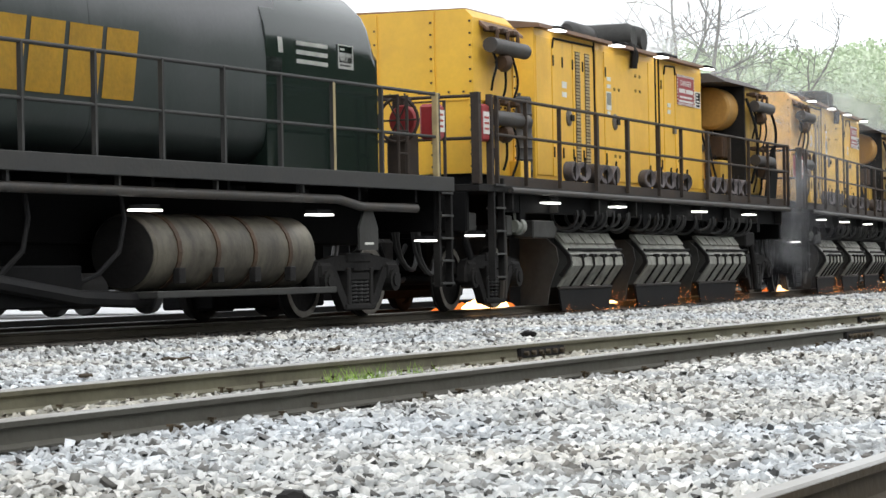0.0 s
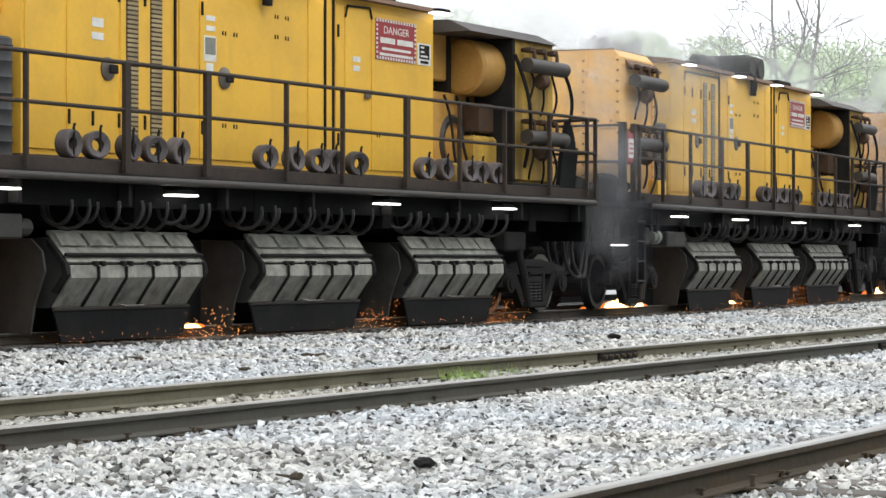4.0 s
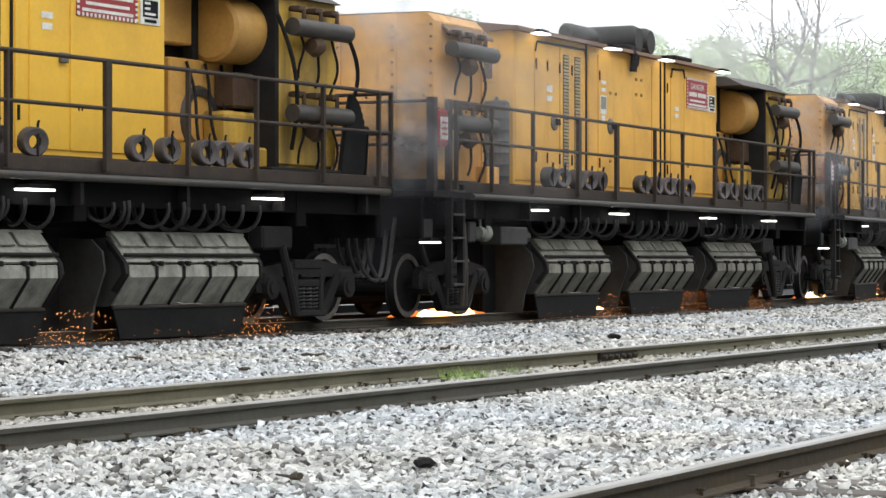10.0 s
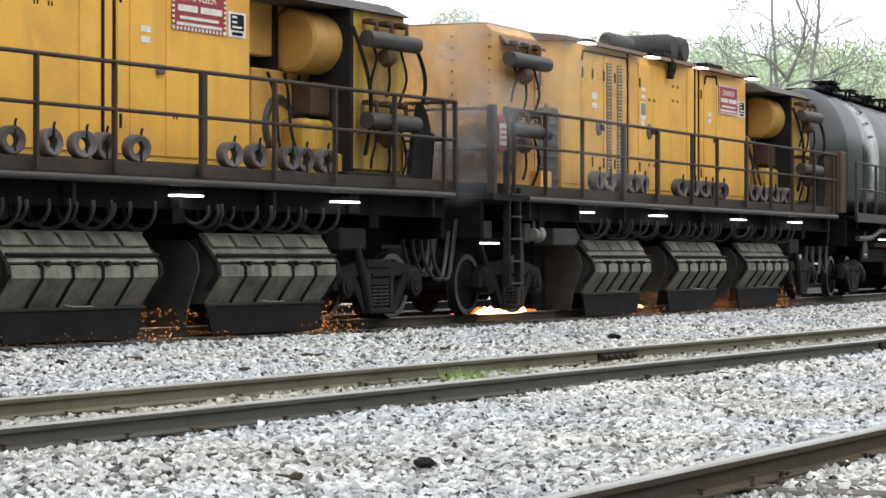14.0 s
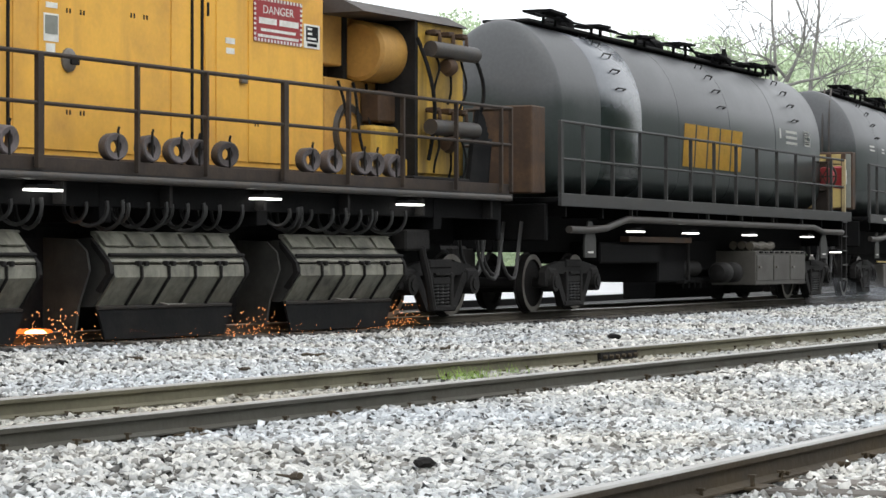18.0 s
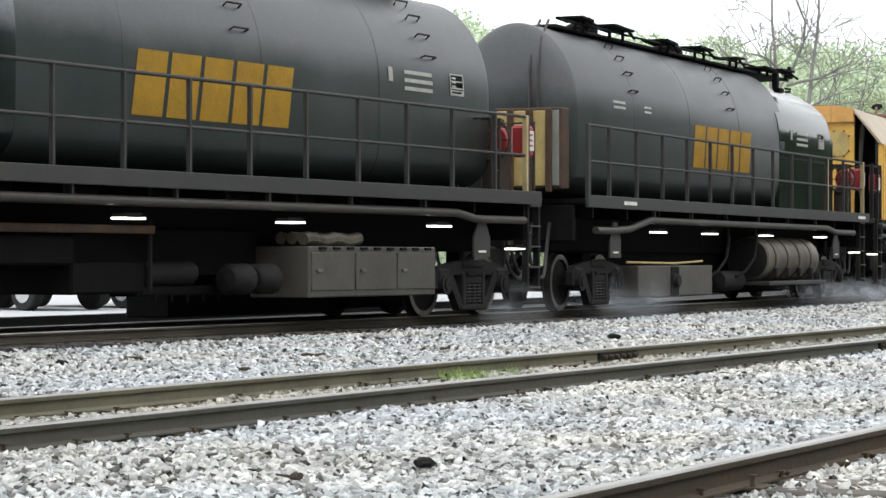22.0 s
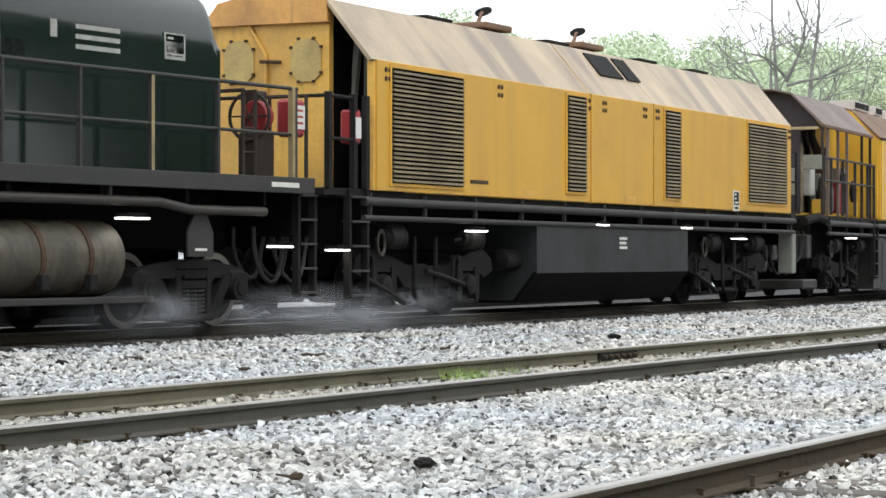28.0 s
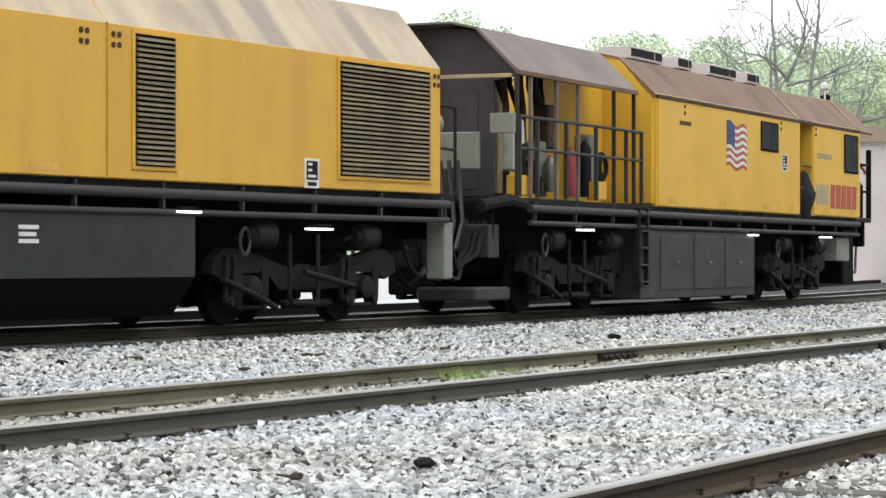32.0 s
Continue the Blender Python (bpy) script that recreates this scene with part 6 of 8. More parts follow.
            ec = part("end_cabinet", bm, BROWN, car, "worn yellow and brown end cabinet")
            for y0, y1, m in ((-1.16, -1.02, GREYBOX), (-0.98, -0.72, FADED), (-0.6, -0.36, FADED), (-0.3, -0.1, FADED)):
                bm = bmn()
                box(bm, -8.97, -8.94, y0, y1, 2.0, 3.2, 0.008)
                part("panel", bm, m, ec)
            for y in (-1.0, -0.66, -0.34):
                bm = bmn()
                box(bm, -9.03, -8.96, y - 0.05, y + 0.05, 1.9, 3.22, 0.01)
                part("upright", bm, BROWN, ec)
        else:
            bm = bmn()
            box(bm, -1.4, 0.6, -1.2, -0.4, 0.25, 0.7, 0.02)
            part("pump_box", bm, BLACK, car)
            bm = bmn()
            tube(bm, [(-6.0, -1.3, 1.3), (-4.5, -1.35, 1.1), (-2.5, -1.3, 0.7), (0.5, -1.2, 0.35), (2.0, -1.1, 0.3)], 0.09, 8)
            part("suction_hose", bm, RUBBER, car)
        # filler added along the frame to close the view to the lot
        bm = bmn()
        box(bm, -5.8, 5.6, -0.35, 0.35, 0.42, 1.0, 0.02)
        part("water_trough", bm, BLACK, car, "long black filler box added under the frame")
        for x in (-0.6, 1.2):
            bm = bmn()
            tube(bm, [(x, -1.3, 1.5), (x + 0.05, -1.32, 1.2), (x - 0.03, -1.3, 0.85), (x - 0.3, -1.2, 0.6), (x - 0.6, -1.1, 0.5)], 0.03, 7)
            part("drain_hose", bm, RUBBER, car, "", True)
        bm = bmn()
        lathe(bm, [(-0.7, 0.0), (-0.65, 0.2), (0.65, 0.2), (0.7, 0.0)], "x", (0.6, -0.9, 0.42), 14)
        part("air_reservoir", bm, SOOT, car, smooth=True)
    return car

# ---------------------------------------------------------------- engine car
CAB_SECTION = [(-1.5, 1.74), (-1.5, 3.52), (-0.82, 4.33), (-0.4, 4.42), (0.4, 4.42), (0.82, 4.33), (1.5, 3.52), (1.5, 1.74)]


def roof_shell(bm, x0, x1, eave=3.50):
    """The bent roof sheets over a cab section."""
    t = 0.03
    outer = [(-1.52, eave), (-0.83, 4.335), (-0.4, 4.43), (0.4, 4.43), (0.83, 4.335), (1.52, eave)]
    inner = [(y * 0.97, z - t) for y, z in outer][::-1]
    prism(bm, outer + inner, x0, x1)


def louvre(car_part, l0, l1, z0, z1, o=-1.5):
    bm = bmn()
    box(bm, l0, l1, o - 0.006, o + 0.01, z0, z1)
    v = part("louvre", bm, BLACK, car_part, "dark louvred air intake")
    n = int((z1 - z0) / 0.062)
    bm = bmn()
    prism(bm, [(-0.045, 0.0), (-0.03, 0.03), (0.0, 0.04), (0.0, 0.0)], 0.03, l1 - l0 - 0.03)
    me = mesh_of("slat", bm, LOUVRE)
    for k in range(n):
        piece("slat", me, v, pose(l0, o - 0.004, z0 + 0.02 + k * (z1 - z0 - 0.03) / n))
    bm = bmn()
    for a, c, d, e in ((l0 - 0.05, l1 + 0.05, z1, z1 + 0.04), (l0 - 0.05, l1 + 0.05, z0 - 0.04, z0), (l0 - 0.05, l0, z0, z1), (l1, l1 + 0.05, z0, z1)):
        box(bm, a, c, o - 0.02, o, d, e)
    part("frame", bm, ENGINE_Y, v)


def under_pipes(car, x0, x1):
    bm = bmn()
    tube(bm, [(x0, -1.5, 1.60), (x1, -1.5, 1.60)], 0.062, 10)
    tube(bm, [(x0, -1.5, 1.38), (x1, -1.5, 1.38)], 0.04, 10)
    n = int((x1 - x0) / 1.6)
    for k in range(n + 1):
        x = x0 + 0.2 + (x1 - x0 - 0.4) * k / n
        box(bm, x - 0.02, x + 0.02, -1.52, -1.46, 1.34, 1.72)
    part("pipe_run", bm, GREYRAIL, car, "pair of dusty pipes along the sill", True)


def engine_car():
    car = thing("engine_car", "yellow engine car with louvres and sooty sloped roof", "railway car", "cars of the grinding train")
    bm = bmn()
    prism(bm, CAB_SECTION, -7.9, 9.3)
    body = part("body", bm, ENGINE_Y, car, "dusty yellow body with sloped roof")
    for a, c in ((-8.85, -1.3), (-1.24, 1.56), (1.62, 9.32)):
        bm = bmn()
        box(bm, a, c, -1.53, -1.49, 1.75, 3.5, 0.006)
        part("side_panel", bm, ENGINE_Y, body)
    for a, c in ((-9.0, -1.32), (-1.27, 1.58), (1.61, 9.34)):
        bm = bmn()
        roof_shell(bm, a, c)
        part("roof_sheet", bm, ROOF, body, "pale roof sheet with dark soot streaks")
    # front end: a full-width bulkhead with two shuttered openings and an open side passage
    bm = bmn()
    prism(bm, [(-0.84, 1.8), (-0.84, 4.28), (0.8, 4.3), (1.48, 3.5), (1.48, 1.8)], -8.92, -8.8)
    wall = part("end_bulkhead", bm, ORANGE, car, "heat-tinted yellow end bulkhead")
    bm = bmn()
    prism(bm, [(-0.86, 4.02), (-0.84, 4.33), (-0.4, 4.40), (0.4, 4.40), (0.84, 4.33), (1.1, 4.02)], -9.02, -8.82)
    part("lintel", bm, ORANGE2, car, "scorched orange panel over the end wall")
    bm = bmn()
    box(bm, -8.9, -8.5, -1.5, -1.40, 1.75, 3.5, 0.01)
    part("corner_post", bm, ORANGE, car)
    bm = bmn()
    prism(bm, [(-1.48, 1.8), (-1.48, 3.48), (-0.85, 4.22), (-0.6, 4.25), (-0.6, 1.8)], -7.97, -7.91)
    part("passage_wall", bm, BLACK, car)
    bm = bmn()
    box(bm, -8.8, -7.9, -0.84, -0.8, 1.8, 4.2)
    part("passage_wall", bm, BLACK, car)
    bm = bmn()
    box(bm, -8.85, -8.7, -1.38, -1.33, 1.9, 3.6)
    part("brace", bm, CABINET, car)
    for y in (-0.5, 0.55):
        bm = bmn()
        oct_ = [(y + 0.23 * cx, 3.52 + 0.29 * cz) for cx, cz in ((-1, -0.6), (-1, 0.6), (-0.5, 1), (0.5, 1), (1, 0.6), (1, -0.6), (0.5, -1), (-0.5, -1))]
        prism(bm, oct_, -8.95, -8.92)
        w = part("shutter", bm, FADED, wall, "dull tan eight-sided shutter")
        for k in range(8):
            bm = bmn()
            yy, zz = oct_[k]
            box(bm, -8.97, -8.93, yy - 0.018, yy + 0.018, zz - 0.018, zz + 0.018)
            part("clip", bm, BROWN, w)
    bm = bmn()
    tube(bm, [(-8.97, -0.12, 3.5), (-8.97, 0.2, 3.52)], 0.025, 6)
    part("grab_iron", bm, BROWN, wall)
    bm = bmn()
    tube(bm, [(-8.95, 0.5, 4.2), (-8.95, 0.12, 3.6), (-8.95, 0.12, 1.9)], 0.03, 6)
    part("conduit", bm, ORANGE, wall)
    bm = bmn()
    tube(bm, [(-8.3, -0.75, 1.9), (-8.15, -0.9, 4.0)], 0.07, 6)
    part("inner_strut", bm, GREYBOX, car)
    # louvres, seams and marks
    louvre(body, -8.45, -6.15, 1.86, 3.42, -1.532)
    louvre(body, -2.3, -1.5, 1.9, 3.42, -1.532)
    louvre(body, 2.1, 2.9, 1.9, 3.42, -1.532)
    louvre(body, 6.6, 9.0, 1.92, 3.42, -1.532)
    for a in (-8.6, -4.9, -1.45, -0.75, 1.1, 1.7, 9.15):
        for d in (0, 0.11):
            for z in (3.38, 3.26):
                bm = bmn()
                tube(bm, [(a + d, -1.545, z), (a + d, -1.52, z)], 0.035, 8)
                part("cleat", bm, BROWN, body)
    info_plate(car, 5.75, -1.535, 2.12, 0.35, 0.38)
    label_bars(body, -5.9, -1.534, 1.98, 0.62, 0.05, 1, BROWN)
    for x in (-4.0, 0.2, 2.95):
        bm = bmn()
        box(bm, x, x + 0.5, -1.534, -1.53, 1.8, 1.88)
        part("patch", bm, ORANGE, body)
    for a in (-0.1, 1.15):
        bm = bmn()
        prism(bm, [(-1.21, 3.875), (-0.90, 4.245), (-0.905, 4.275), (-1.235, 3.89)], a, a + (1.05 if a < 0.5 else 0.6))
        part("roof_window", bm, RUBBER, body, "dark roof window")
    # roof: exhaust flaps and hatches
    for x, y in ((-2.9, -0.3), (1.0, -0.3)):
        bm = bmn()
        box(bm, x - 0.5, x + 0.5, y - 0.35, y + 0.35, 4.42, 4.52, 0.02)
        st = part("exhaust_stack", bm, ROOFBROWN, car)
        bm = bmn()
        tube(bm, [(x - 0.1, y, 4.5), (x + 0.1, y, 4.72)], 0.035, 6)
        part("stack_pipe", bm, ROOFBROWN, st)
        bm = bmn()
        lathe(bm, [(-0.010, 0.0), (-0.010, 0.14), (0.010, 0.14), (0.010, 0.0)], "z", (0, 0, 0), 14)
        part("flap", bm, BLACK, st, "black tilted rain flap", False, pose(x + 0.15, y, 4.74, 0, -35, 0))
    for x in (-5.2, -0.6, 3.6, 6.4):
        bm = bmn()
        box(bm, x, x + 0.9, -0.5, 0.2, 4.42, 4.47, 0.01)
        part("roof_hatch", bm, SOOT, body)
    # frame, tank, trucks
    bm = bmn()
    box(bm, -10.2, 9.9, -1.45, 1.45, 1.66, 1.76, 0.01)
    part("deck", bm, SOOT, car)
    bm = bmn()
    box(bm, -10.2, 9.9, -0.6, 0.6, 0.95, 1.66, 0.02)
    part("centre_sill", bm, BLACK, car)
    under_pipes(car, -9.2, 9.6)
    bm = bmn()
    prism(bm, [(-1.5, 1.36), (-1.5, 0.62), (-1.15, 0.16), (1.15, 0.16), (1.5, 0.62), (1.5, 1.36)], -3.4, 3.37)
    ft = part("fuel_tank", bm, FUEL, car, "big dark grey fuel tank with tapered belly")
    bm = bmn()
    prism(bm, [(-1.503, 0.62), (-1.153, 0.157), (1.15, 0.157), (1.15, 0.2), (-1.1, 0.2), (-1.45, 0.64)], -3.41, 3.38)
    part("belly", bm, BLACK, ft, "near-black tapered belly of the fuel tank")
    label_bars(ft, 0.05, -1.505, 1.2, 0.34, 0.045, 3, WHITE)
    bm = bmn()
    lathe(bm, [(-4.0, 0.0), (-3.96, 0.17), (-3.4, 0.17)], "x", (0, -1.1, 0.82), 18)
    part("air_reservoir", bm, SOOT, car, smooth=True)
    engine_bogie(car, -6.65)
    engine_bogie(car, 6.4)
    coupler(car, -10.2, -1)
    coupler(car, 9.9, 1)
    for x, z in ((-5.65, 1.27), (-0.85, 1.42), (3.15, 1.42), (6.15, 1.25)):
        work_light(car, x, -1.5, z, 1.1)
    work_light(car, -9.75, -1.4, 0.98, 1.0)
    ladder(car, -9.3, -1.46, 0.3, 1.75, 0.5, 5)
    # end platform: rails, red boxes
    for x in (-10.1, -9.4, -9.05):
        bm = bmn()
        box(bm, x - 0.05, x + 0.05, -1.5, -1.42, 1.76, 3.0, 0.006)
        part("platform_post", bm, SOOT, car)
    bm = bmn()
    tube(bm, [(-10.1, -1.46, 2.95), (-9.4, -1.46, 2.95)], 0.025, 8)
    tube(bm, [(-10.1, -1.46, 2.4), (-9.4, -1.46, 2.4)], 0.022, 8)
    tube(bm, [(-10.1, -1.46, 2.95), (-10.1, 0.9, 2.95), (-10.1, 0.9, 1.8)], 0.025, 8)
    part("platform_rail", bm, SOOT, car)
    bm = bmn()
    box(bm, -9.45, -9.25, -1.5, -1.28, 2.35, 2.8, 0.03)
    bx = part("fire_extinguisher_box", bm, RED, car, "red box with a white label")
    bm = bmn()
    box(bm, -9.42, -9.28, -1.512, -1.5, 2.42, 2.70)
    part("label_plate", bm, WHITE, bx)
    bm = bmn()
    box(bm, 9.5, 9.75, -1.5, -1.2, 0.55, 1.35, 0.02)
    part("battery_box", bm, GREYBOX, car, "pale grey hanging box")
    bm = bmn()
    lathe(bm, [(9.3, 0.0), (9.4, 0.18), (9.7, 0.18), (9.75, 0.0)], "x", (0, -1.2, 2.75), 14)
    part("horn", bm, GREYBOX, car, smooth=True)
    bm = bmn()
    for k in range(3):
        tube(bm, [(9.9, -1.2 + 0.1 * k, 1.6), (10.3, -1.25 + 0.1 * k, 0.7 - 0.05 * k), (11.0, -1.2 + 0.1 * k, 0.9), (11.6, -1.1 + 0.1 * k, 1.6)], 0.04, 8)
    part("cable", bm, RUBBER, car, "thick black jumper cables", True)
    bm = bmn()
    tube(bm, [(9.35, -1.45, 3.0), (9.9, -1.45, 2.98), (9.9, -1.45, 1.8)], 0.024, 8)
    tube(bm, [(9.35, -1.45, 2.4), (9.9, -1.45, 2.38)], 0.02, 8)
    part("end_rail", bm, SOOT, car)
    return car


# ---------------------------------------------------------------- control cab car


def cab_car():
    car = thing("control_cab_car", "yellow control cab car with open machinery porch and flag", "railway car", "cars of the grinding train")
    # cab body
    eave = 3.66
    section = [(y, eave + 0.02 if z == 3.52 else z) for y, z in CAB_SECTION]
    bm = bmn()
    prism(bm, section, -3.2, 5.48)
    body = part("body", bm, CAB_Y, car, "yellow cab body with brown sloped roof")
    bm = bmn()
    prism(bm, section, 6.42, 10.1)
    part("body", bm, CAB_Y, car, "yellow rear cab body")
    bm = bmn()
    prism(bm, [(-0.9, 1.8), (-0.9, 4.2), (0.9, 4.2), (0.9, 1.8)], 5.48, 6.42)
    part("doorway", bm, BROWN, car, "dark recessed doorway")
    for a, c in ((-3.25, 5.46), (5.50, 10.14), (10.18, 11.3)):
        bm = bmn()
        roof_shell(bm, a, c, eave)
        part("roof_sheet", bm, ROOFBROWN, body, "brown stained sloped roof sheet")
    for a in (5.48, 10.16):
        bm = bmn()
        tube(bm, [(a, -1.53, eave), (a, -0.84, 4.345), (a, -0.4, 4.44), (a, 0.4, 4.44)], 0.022, 6)
        part("roof_seam", bm, SLAT, body, "pale roof seam strip")
    bm = bmn()
    box(bm, -3.2, 10.1, -1.545, -1.50, eave - 0.05, eave + 0.02, 0.006)
    part("drip_edge", bm, BROWN, body, "dark brown drip edge under the roof")
    for a, c in ((-3.15, 5.44), (6.46, 10.12)):
        bm = bmn()
        box(bm, a, c, -1.53, -1.49, 1.76, eave - 0.05, 0.006)
        part("side_panel", bm, CAB_Y, body)
    for a in (-2.6, 0.2, 2.9, 4.6, 7.2, 9.3):
        bm = bmn()
        box(bm, a, a + 0.36, -1.535, -1.53, 1.80, 1.92)
        part("patch", bm, DECALY, body)
    for z in (2.3, 2.75):
        bm = bmn()
        tube(bm, [(5.48, -1.48, z), (6.42, -1.48, z)], 0.02, 6)
        part("door_bar", bm, GREYRAIL, car)
    # dark tarpaulin bundle slung in the doorway, creased
    bm = bmn()
    lathe(bm, [(1.60, 0.05), (1.66, 0.30), (1.85, 0.36), (2.05, 0.52), (2.2, 0.50), (2.42, 0.30), (2.62, 0.16), (2.66, 0.02)], "z", (6.1, -1.42, 0), 14)
    for v in bm.verts:
        v.co.y = -1.42 + (v.co.y + 1.42) * 0.35
        v.co += Vector((0.05 * math.sin(v.co.z * 9), 0.02 * math.sin(v.co.x * 11 + v.co.z * 7), 0))
    part("jacket_bundle", bm, RUBBER, car, "dark bundle hung in the doorway", True)
    for a, c, z0, z1 in ((2.74, 3.9, 2.94, 3.52), (8.79, 9.93, 2.70, 3.54)):
        bm = bmn()
        box(bm, a, c, -1.545, -1.525, z0, z1, 0.02)
        w = part("window", bm, BLACK, body, "dark rounded window")
        for u, v in ((a + 0.05, (a + c) / 2 - 0.02), ((a + c) / 2 + 0.02, c - 0.05)):
            bm = bmn()
            box(bm, u, v, -1.552, -1.543, z0 + 0.05, z1 - 0.05, 0.01)
            part("pane", bm, WINDOW, w, "greyish reflecting pane")
    # flag: blue corner and stripes, waving: each stripe is cut in short slanted lengths
    x0, z1, w, h = 0.61, 3.40, 1.22, 0.84
    n = 10

    def wave(u):
        return 0.045 * math.sin(u * 9.0 + 0.4) - 0.05 * u

    def cloth(name, u0, u1, v0, v1, material):
        bm = bmn()
        q = [(x0 + w * u, z1 - h * v + wave(u)) for u, v in ((u0, v1), (u1, v1), (u1, v0), (u0, v0))]
        prism(bm, q, -1.537, -1.53, "y")
        part(name, bm, material, body)
    for k in range(13):
        for m in range(n):
            if not (k < 7 and m < 4):
                cloth("flag_stripe", m / n, (m + 1) / n, k / 13, (k + 1) / 13, REDBAR if k % 2 == 0 else WHITE)
    for m in range(4):
        cloth("flag_corner", m / n, (m + 1) / n, 0, 7 / 13, BLUE)
    info_plate(car, 4.14, -1.535, 2.93, 0.38, 0.34)
    for k in range(5):
        bm = bmn()
        a = 7.72 + 0.43 * k
        prism(bm, [(a, 1.92), (a + 0.34, 1.92), (a + 0.37, 2.42), (a + 0.03, 2.42)], -1.537, -1.53, "y")
        part("block_mark", bm, REDBAR, body, "faded red slanted block mark")
    bm = bmn()
    box(bm, 6.62, 7.6, -1.536, -1.53, 1.98, 2.4)
    part("patch", bm, SLAT, body)
    label_bars(body, -2.05, -1.534, 3.28, 0.62, 0.07, 1, BROWN)
    label_bars(body, 6.7, -1.534, 3.05, 1.1, 0.11, 1, SLAT)
    for a in (-1.78, 4.1, 6.6):
        for z in (3.42, 3.54):
            bm = bmn()
            tube(bm, [(a, -1.545, z), (a, -1.52, z)], 0.035, 8)
            part("cleat", bm, BROWN, body)
    for x, ln in ((-1.6, 0.85), (0.5, 0.42), (2.8, 0.85), (4.75, 0.42)):
        bm = bmn()
        box(bm, x - ln, x + ln, -0.75, -0.15, 4.38, 4.60, 0.01)
        rv = part("roof_vent", bm, SIDING, car, "pale boxy roof vent")
        for u, v in ((x - ln + 0.05, x + ln * 0.45), (x + ln * 0.45 + 0.07, x + ln - 0.05)):
            bm = bmn()
            box(bm, u, v, -0.762, -0.75, 4.43, 4.565)
            part("opening", bm, RUBBER, rv, "dark vent opening")
    for x in (11.0,):
        bm = bmn()
        lathe(bm, [(4.38, 0.10), (4.52, 0.11), (4.56, 0.05)], "z", (x, -0.5, 0), 10)
        part("beacon", bm, BLACK, car, smooth=True)
    bm = bmn()
    tube(bm, [(10.6, -0.6, 4.3), (10.6, -0.6, 4.62)], 0.02, 6)
    lathe(bm, [(4.62, 0.03), (4.66, 0.09), (4.76, 0.09), (4.8, 0.02)], "z", (10.6, -0.6, 0), 10)
    part("beacon", bm, WHITE, car, "white roof beacon on a stalk", True)
    # open machinery porch
    bm = bmn()
    roof_shell(bm, -9.37, -4.18, eave)
    part("porch_roof", bm, PORCHROOF, car, "dusty plum-brown porch roof")
    bm = bmn()
    box(bm, -9.37, -4.18, -1.53, -1.47, eave - 0.06, eave + 0.01, 0.004)
    part("porch_fascia", bm, ROOFBROWN, car, "thin brown fascia strip")
    bm = bmn()
    prism(bm, [(-1.45, 1.8), (-1.45, 3.6), (-0.85, 4.28), (0.85, 4.28), (1.45, 3.6), (1.45, 1.8)], -3.3, -3.2)
    part("porch_back_wall", bm, CAB_Y, car)
    bm = bmn()
    box(bm, -9.25, -6.15, 0.3, 0.4, 1.8, 4.2)
    part("porch_inner_wall", bm, BLACK, car)
    bm = bmn()
    box(bm, -6.15, -3.3, -0.55, -0.45, 1.8, 4.2, 0.01)
    part("porch_side_wall", bm, CAB_Y, car, "yellow inner wall of the porch")
    for a, c, y, m in ((-8.8, -8.1, -0.1, BLACK), (-7.5, -6.3, 0.0, BROWN)):
        bm = bmn()
        box(bm, a, c, y, y + 0.38, 1.8, 4.0, 0.02)
        cab = part("machine_cabinet", bm, m, car, "dark machine cabinet in the porch")
        for q in range(2):
            bm = bmn()
            w = (c - a) / 2
            box(bm, a + w * q + 0.04, a + w * (q + 1) - 0.04, y - 0.02, y, 1.95, 3.8, 0.008)
            part("cabinet_door", bm, m, cab)
    for k, x in enumerate((-8.75, -8.5, -8.05, -7.7, -7.3, -6.75, -6.4)):
        bm = bmn()
        tube(bm, [(x, -0.7 - 0.1 * (k % 2), 1.85), (x, -0.7 - 0.1 * (k % 2), 3.2), (x + 0.12, -0.6, 3.6), (x + 0.12, -0.6, 4.1)], 0.05 + 0.025 * (k % 3), 9)
        part("duct", bm, (BROWN, SLAT, BROWN, BLACK, BROWN, PIPE, BLACK)[k], car, "", True)
    for x, z0, z1, m in ((-8.3, 2.2, 3.0, WHITE), (-7.4, 2.1, 2.7, GREYBOX), (-6.9, 2.6, 3.3, BROWN), (-5.1, 2.0, 2.9, GREYBOX)):
        bm = bmn()
        box(bm, x, x + 0.42, -1.0, -0.72, z0, z1, 0.03)
        part("valve_box", bm, m, car)
    for k, x in enumerate((-8.62, -5.35)):
        bm = bmn()
        for q in range(3):
            ring_mesh(bm, (x + 0.05 * q, -1.3, 2.35), 0.22 - 0.03 * q, 0.035, "y", 18, 6)
        part("hose_coil", bm, RUBBER, car, "coil of black hose hung on the rail", True)
    for x in (-9.33, -8.8, -7.76, -6.83, -5.2, -4.25):
        bm = bmn()
        box(bm, x - 0.025, x + 0.025, -1.5, -1.44, 1.76, eave - 0.02, 0.006)
        part("porch_post", bm, PORCHROOF if -9 < x < -6 else RAILING, car)
    for y0, y1, z0, z1 in ((0.55, 0.63, 2.9, 4.25), (-1.4, 0.55, 3.56, 3.62)):
        bm = bmn()
        box(bm, -9.38, -9.345, y0, y1, z0, z1, 0.006)
        part("end_bar", bm, SLAT, car, "pale cream bar of the open end frame")
    railing(car, -9.33, -3.9, -1.5, 2.98, 2.50, [-9.3, -8.6, -7.4, -6.1, -4.7, -3.95], (), 1.78, GREYRAIL)
    bm = bmn()
    box(bm, -9.62, -9.50, -0.95, -0.20, 2.18, 2.74, 0.015)
    part("junction_box", bm, GREYBOX, car, "pale grey junction box")
    bm = bmn()
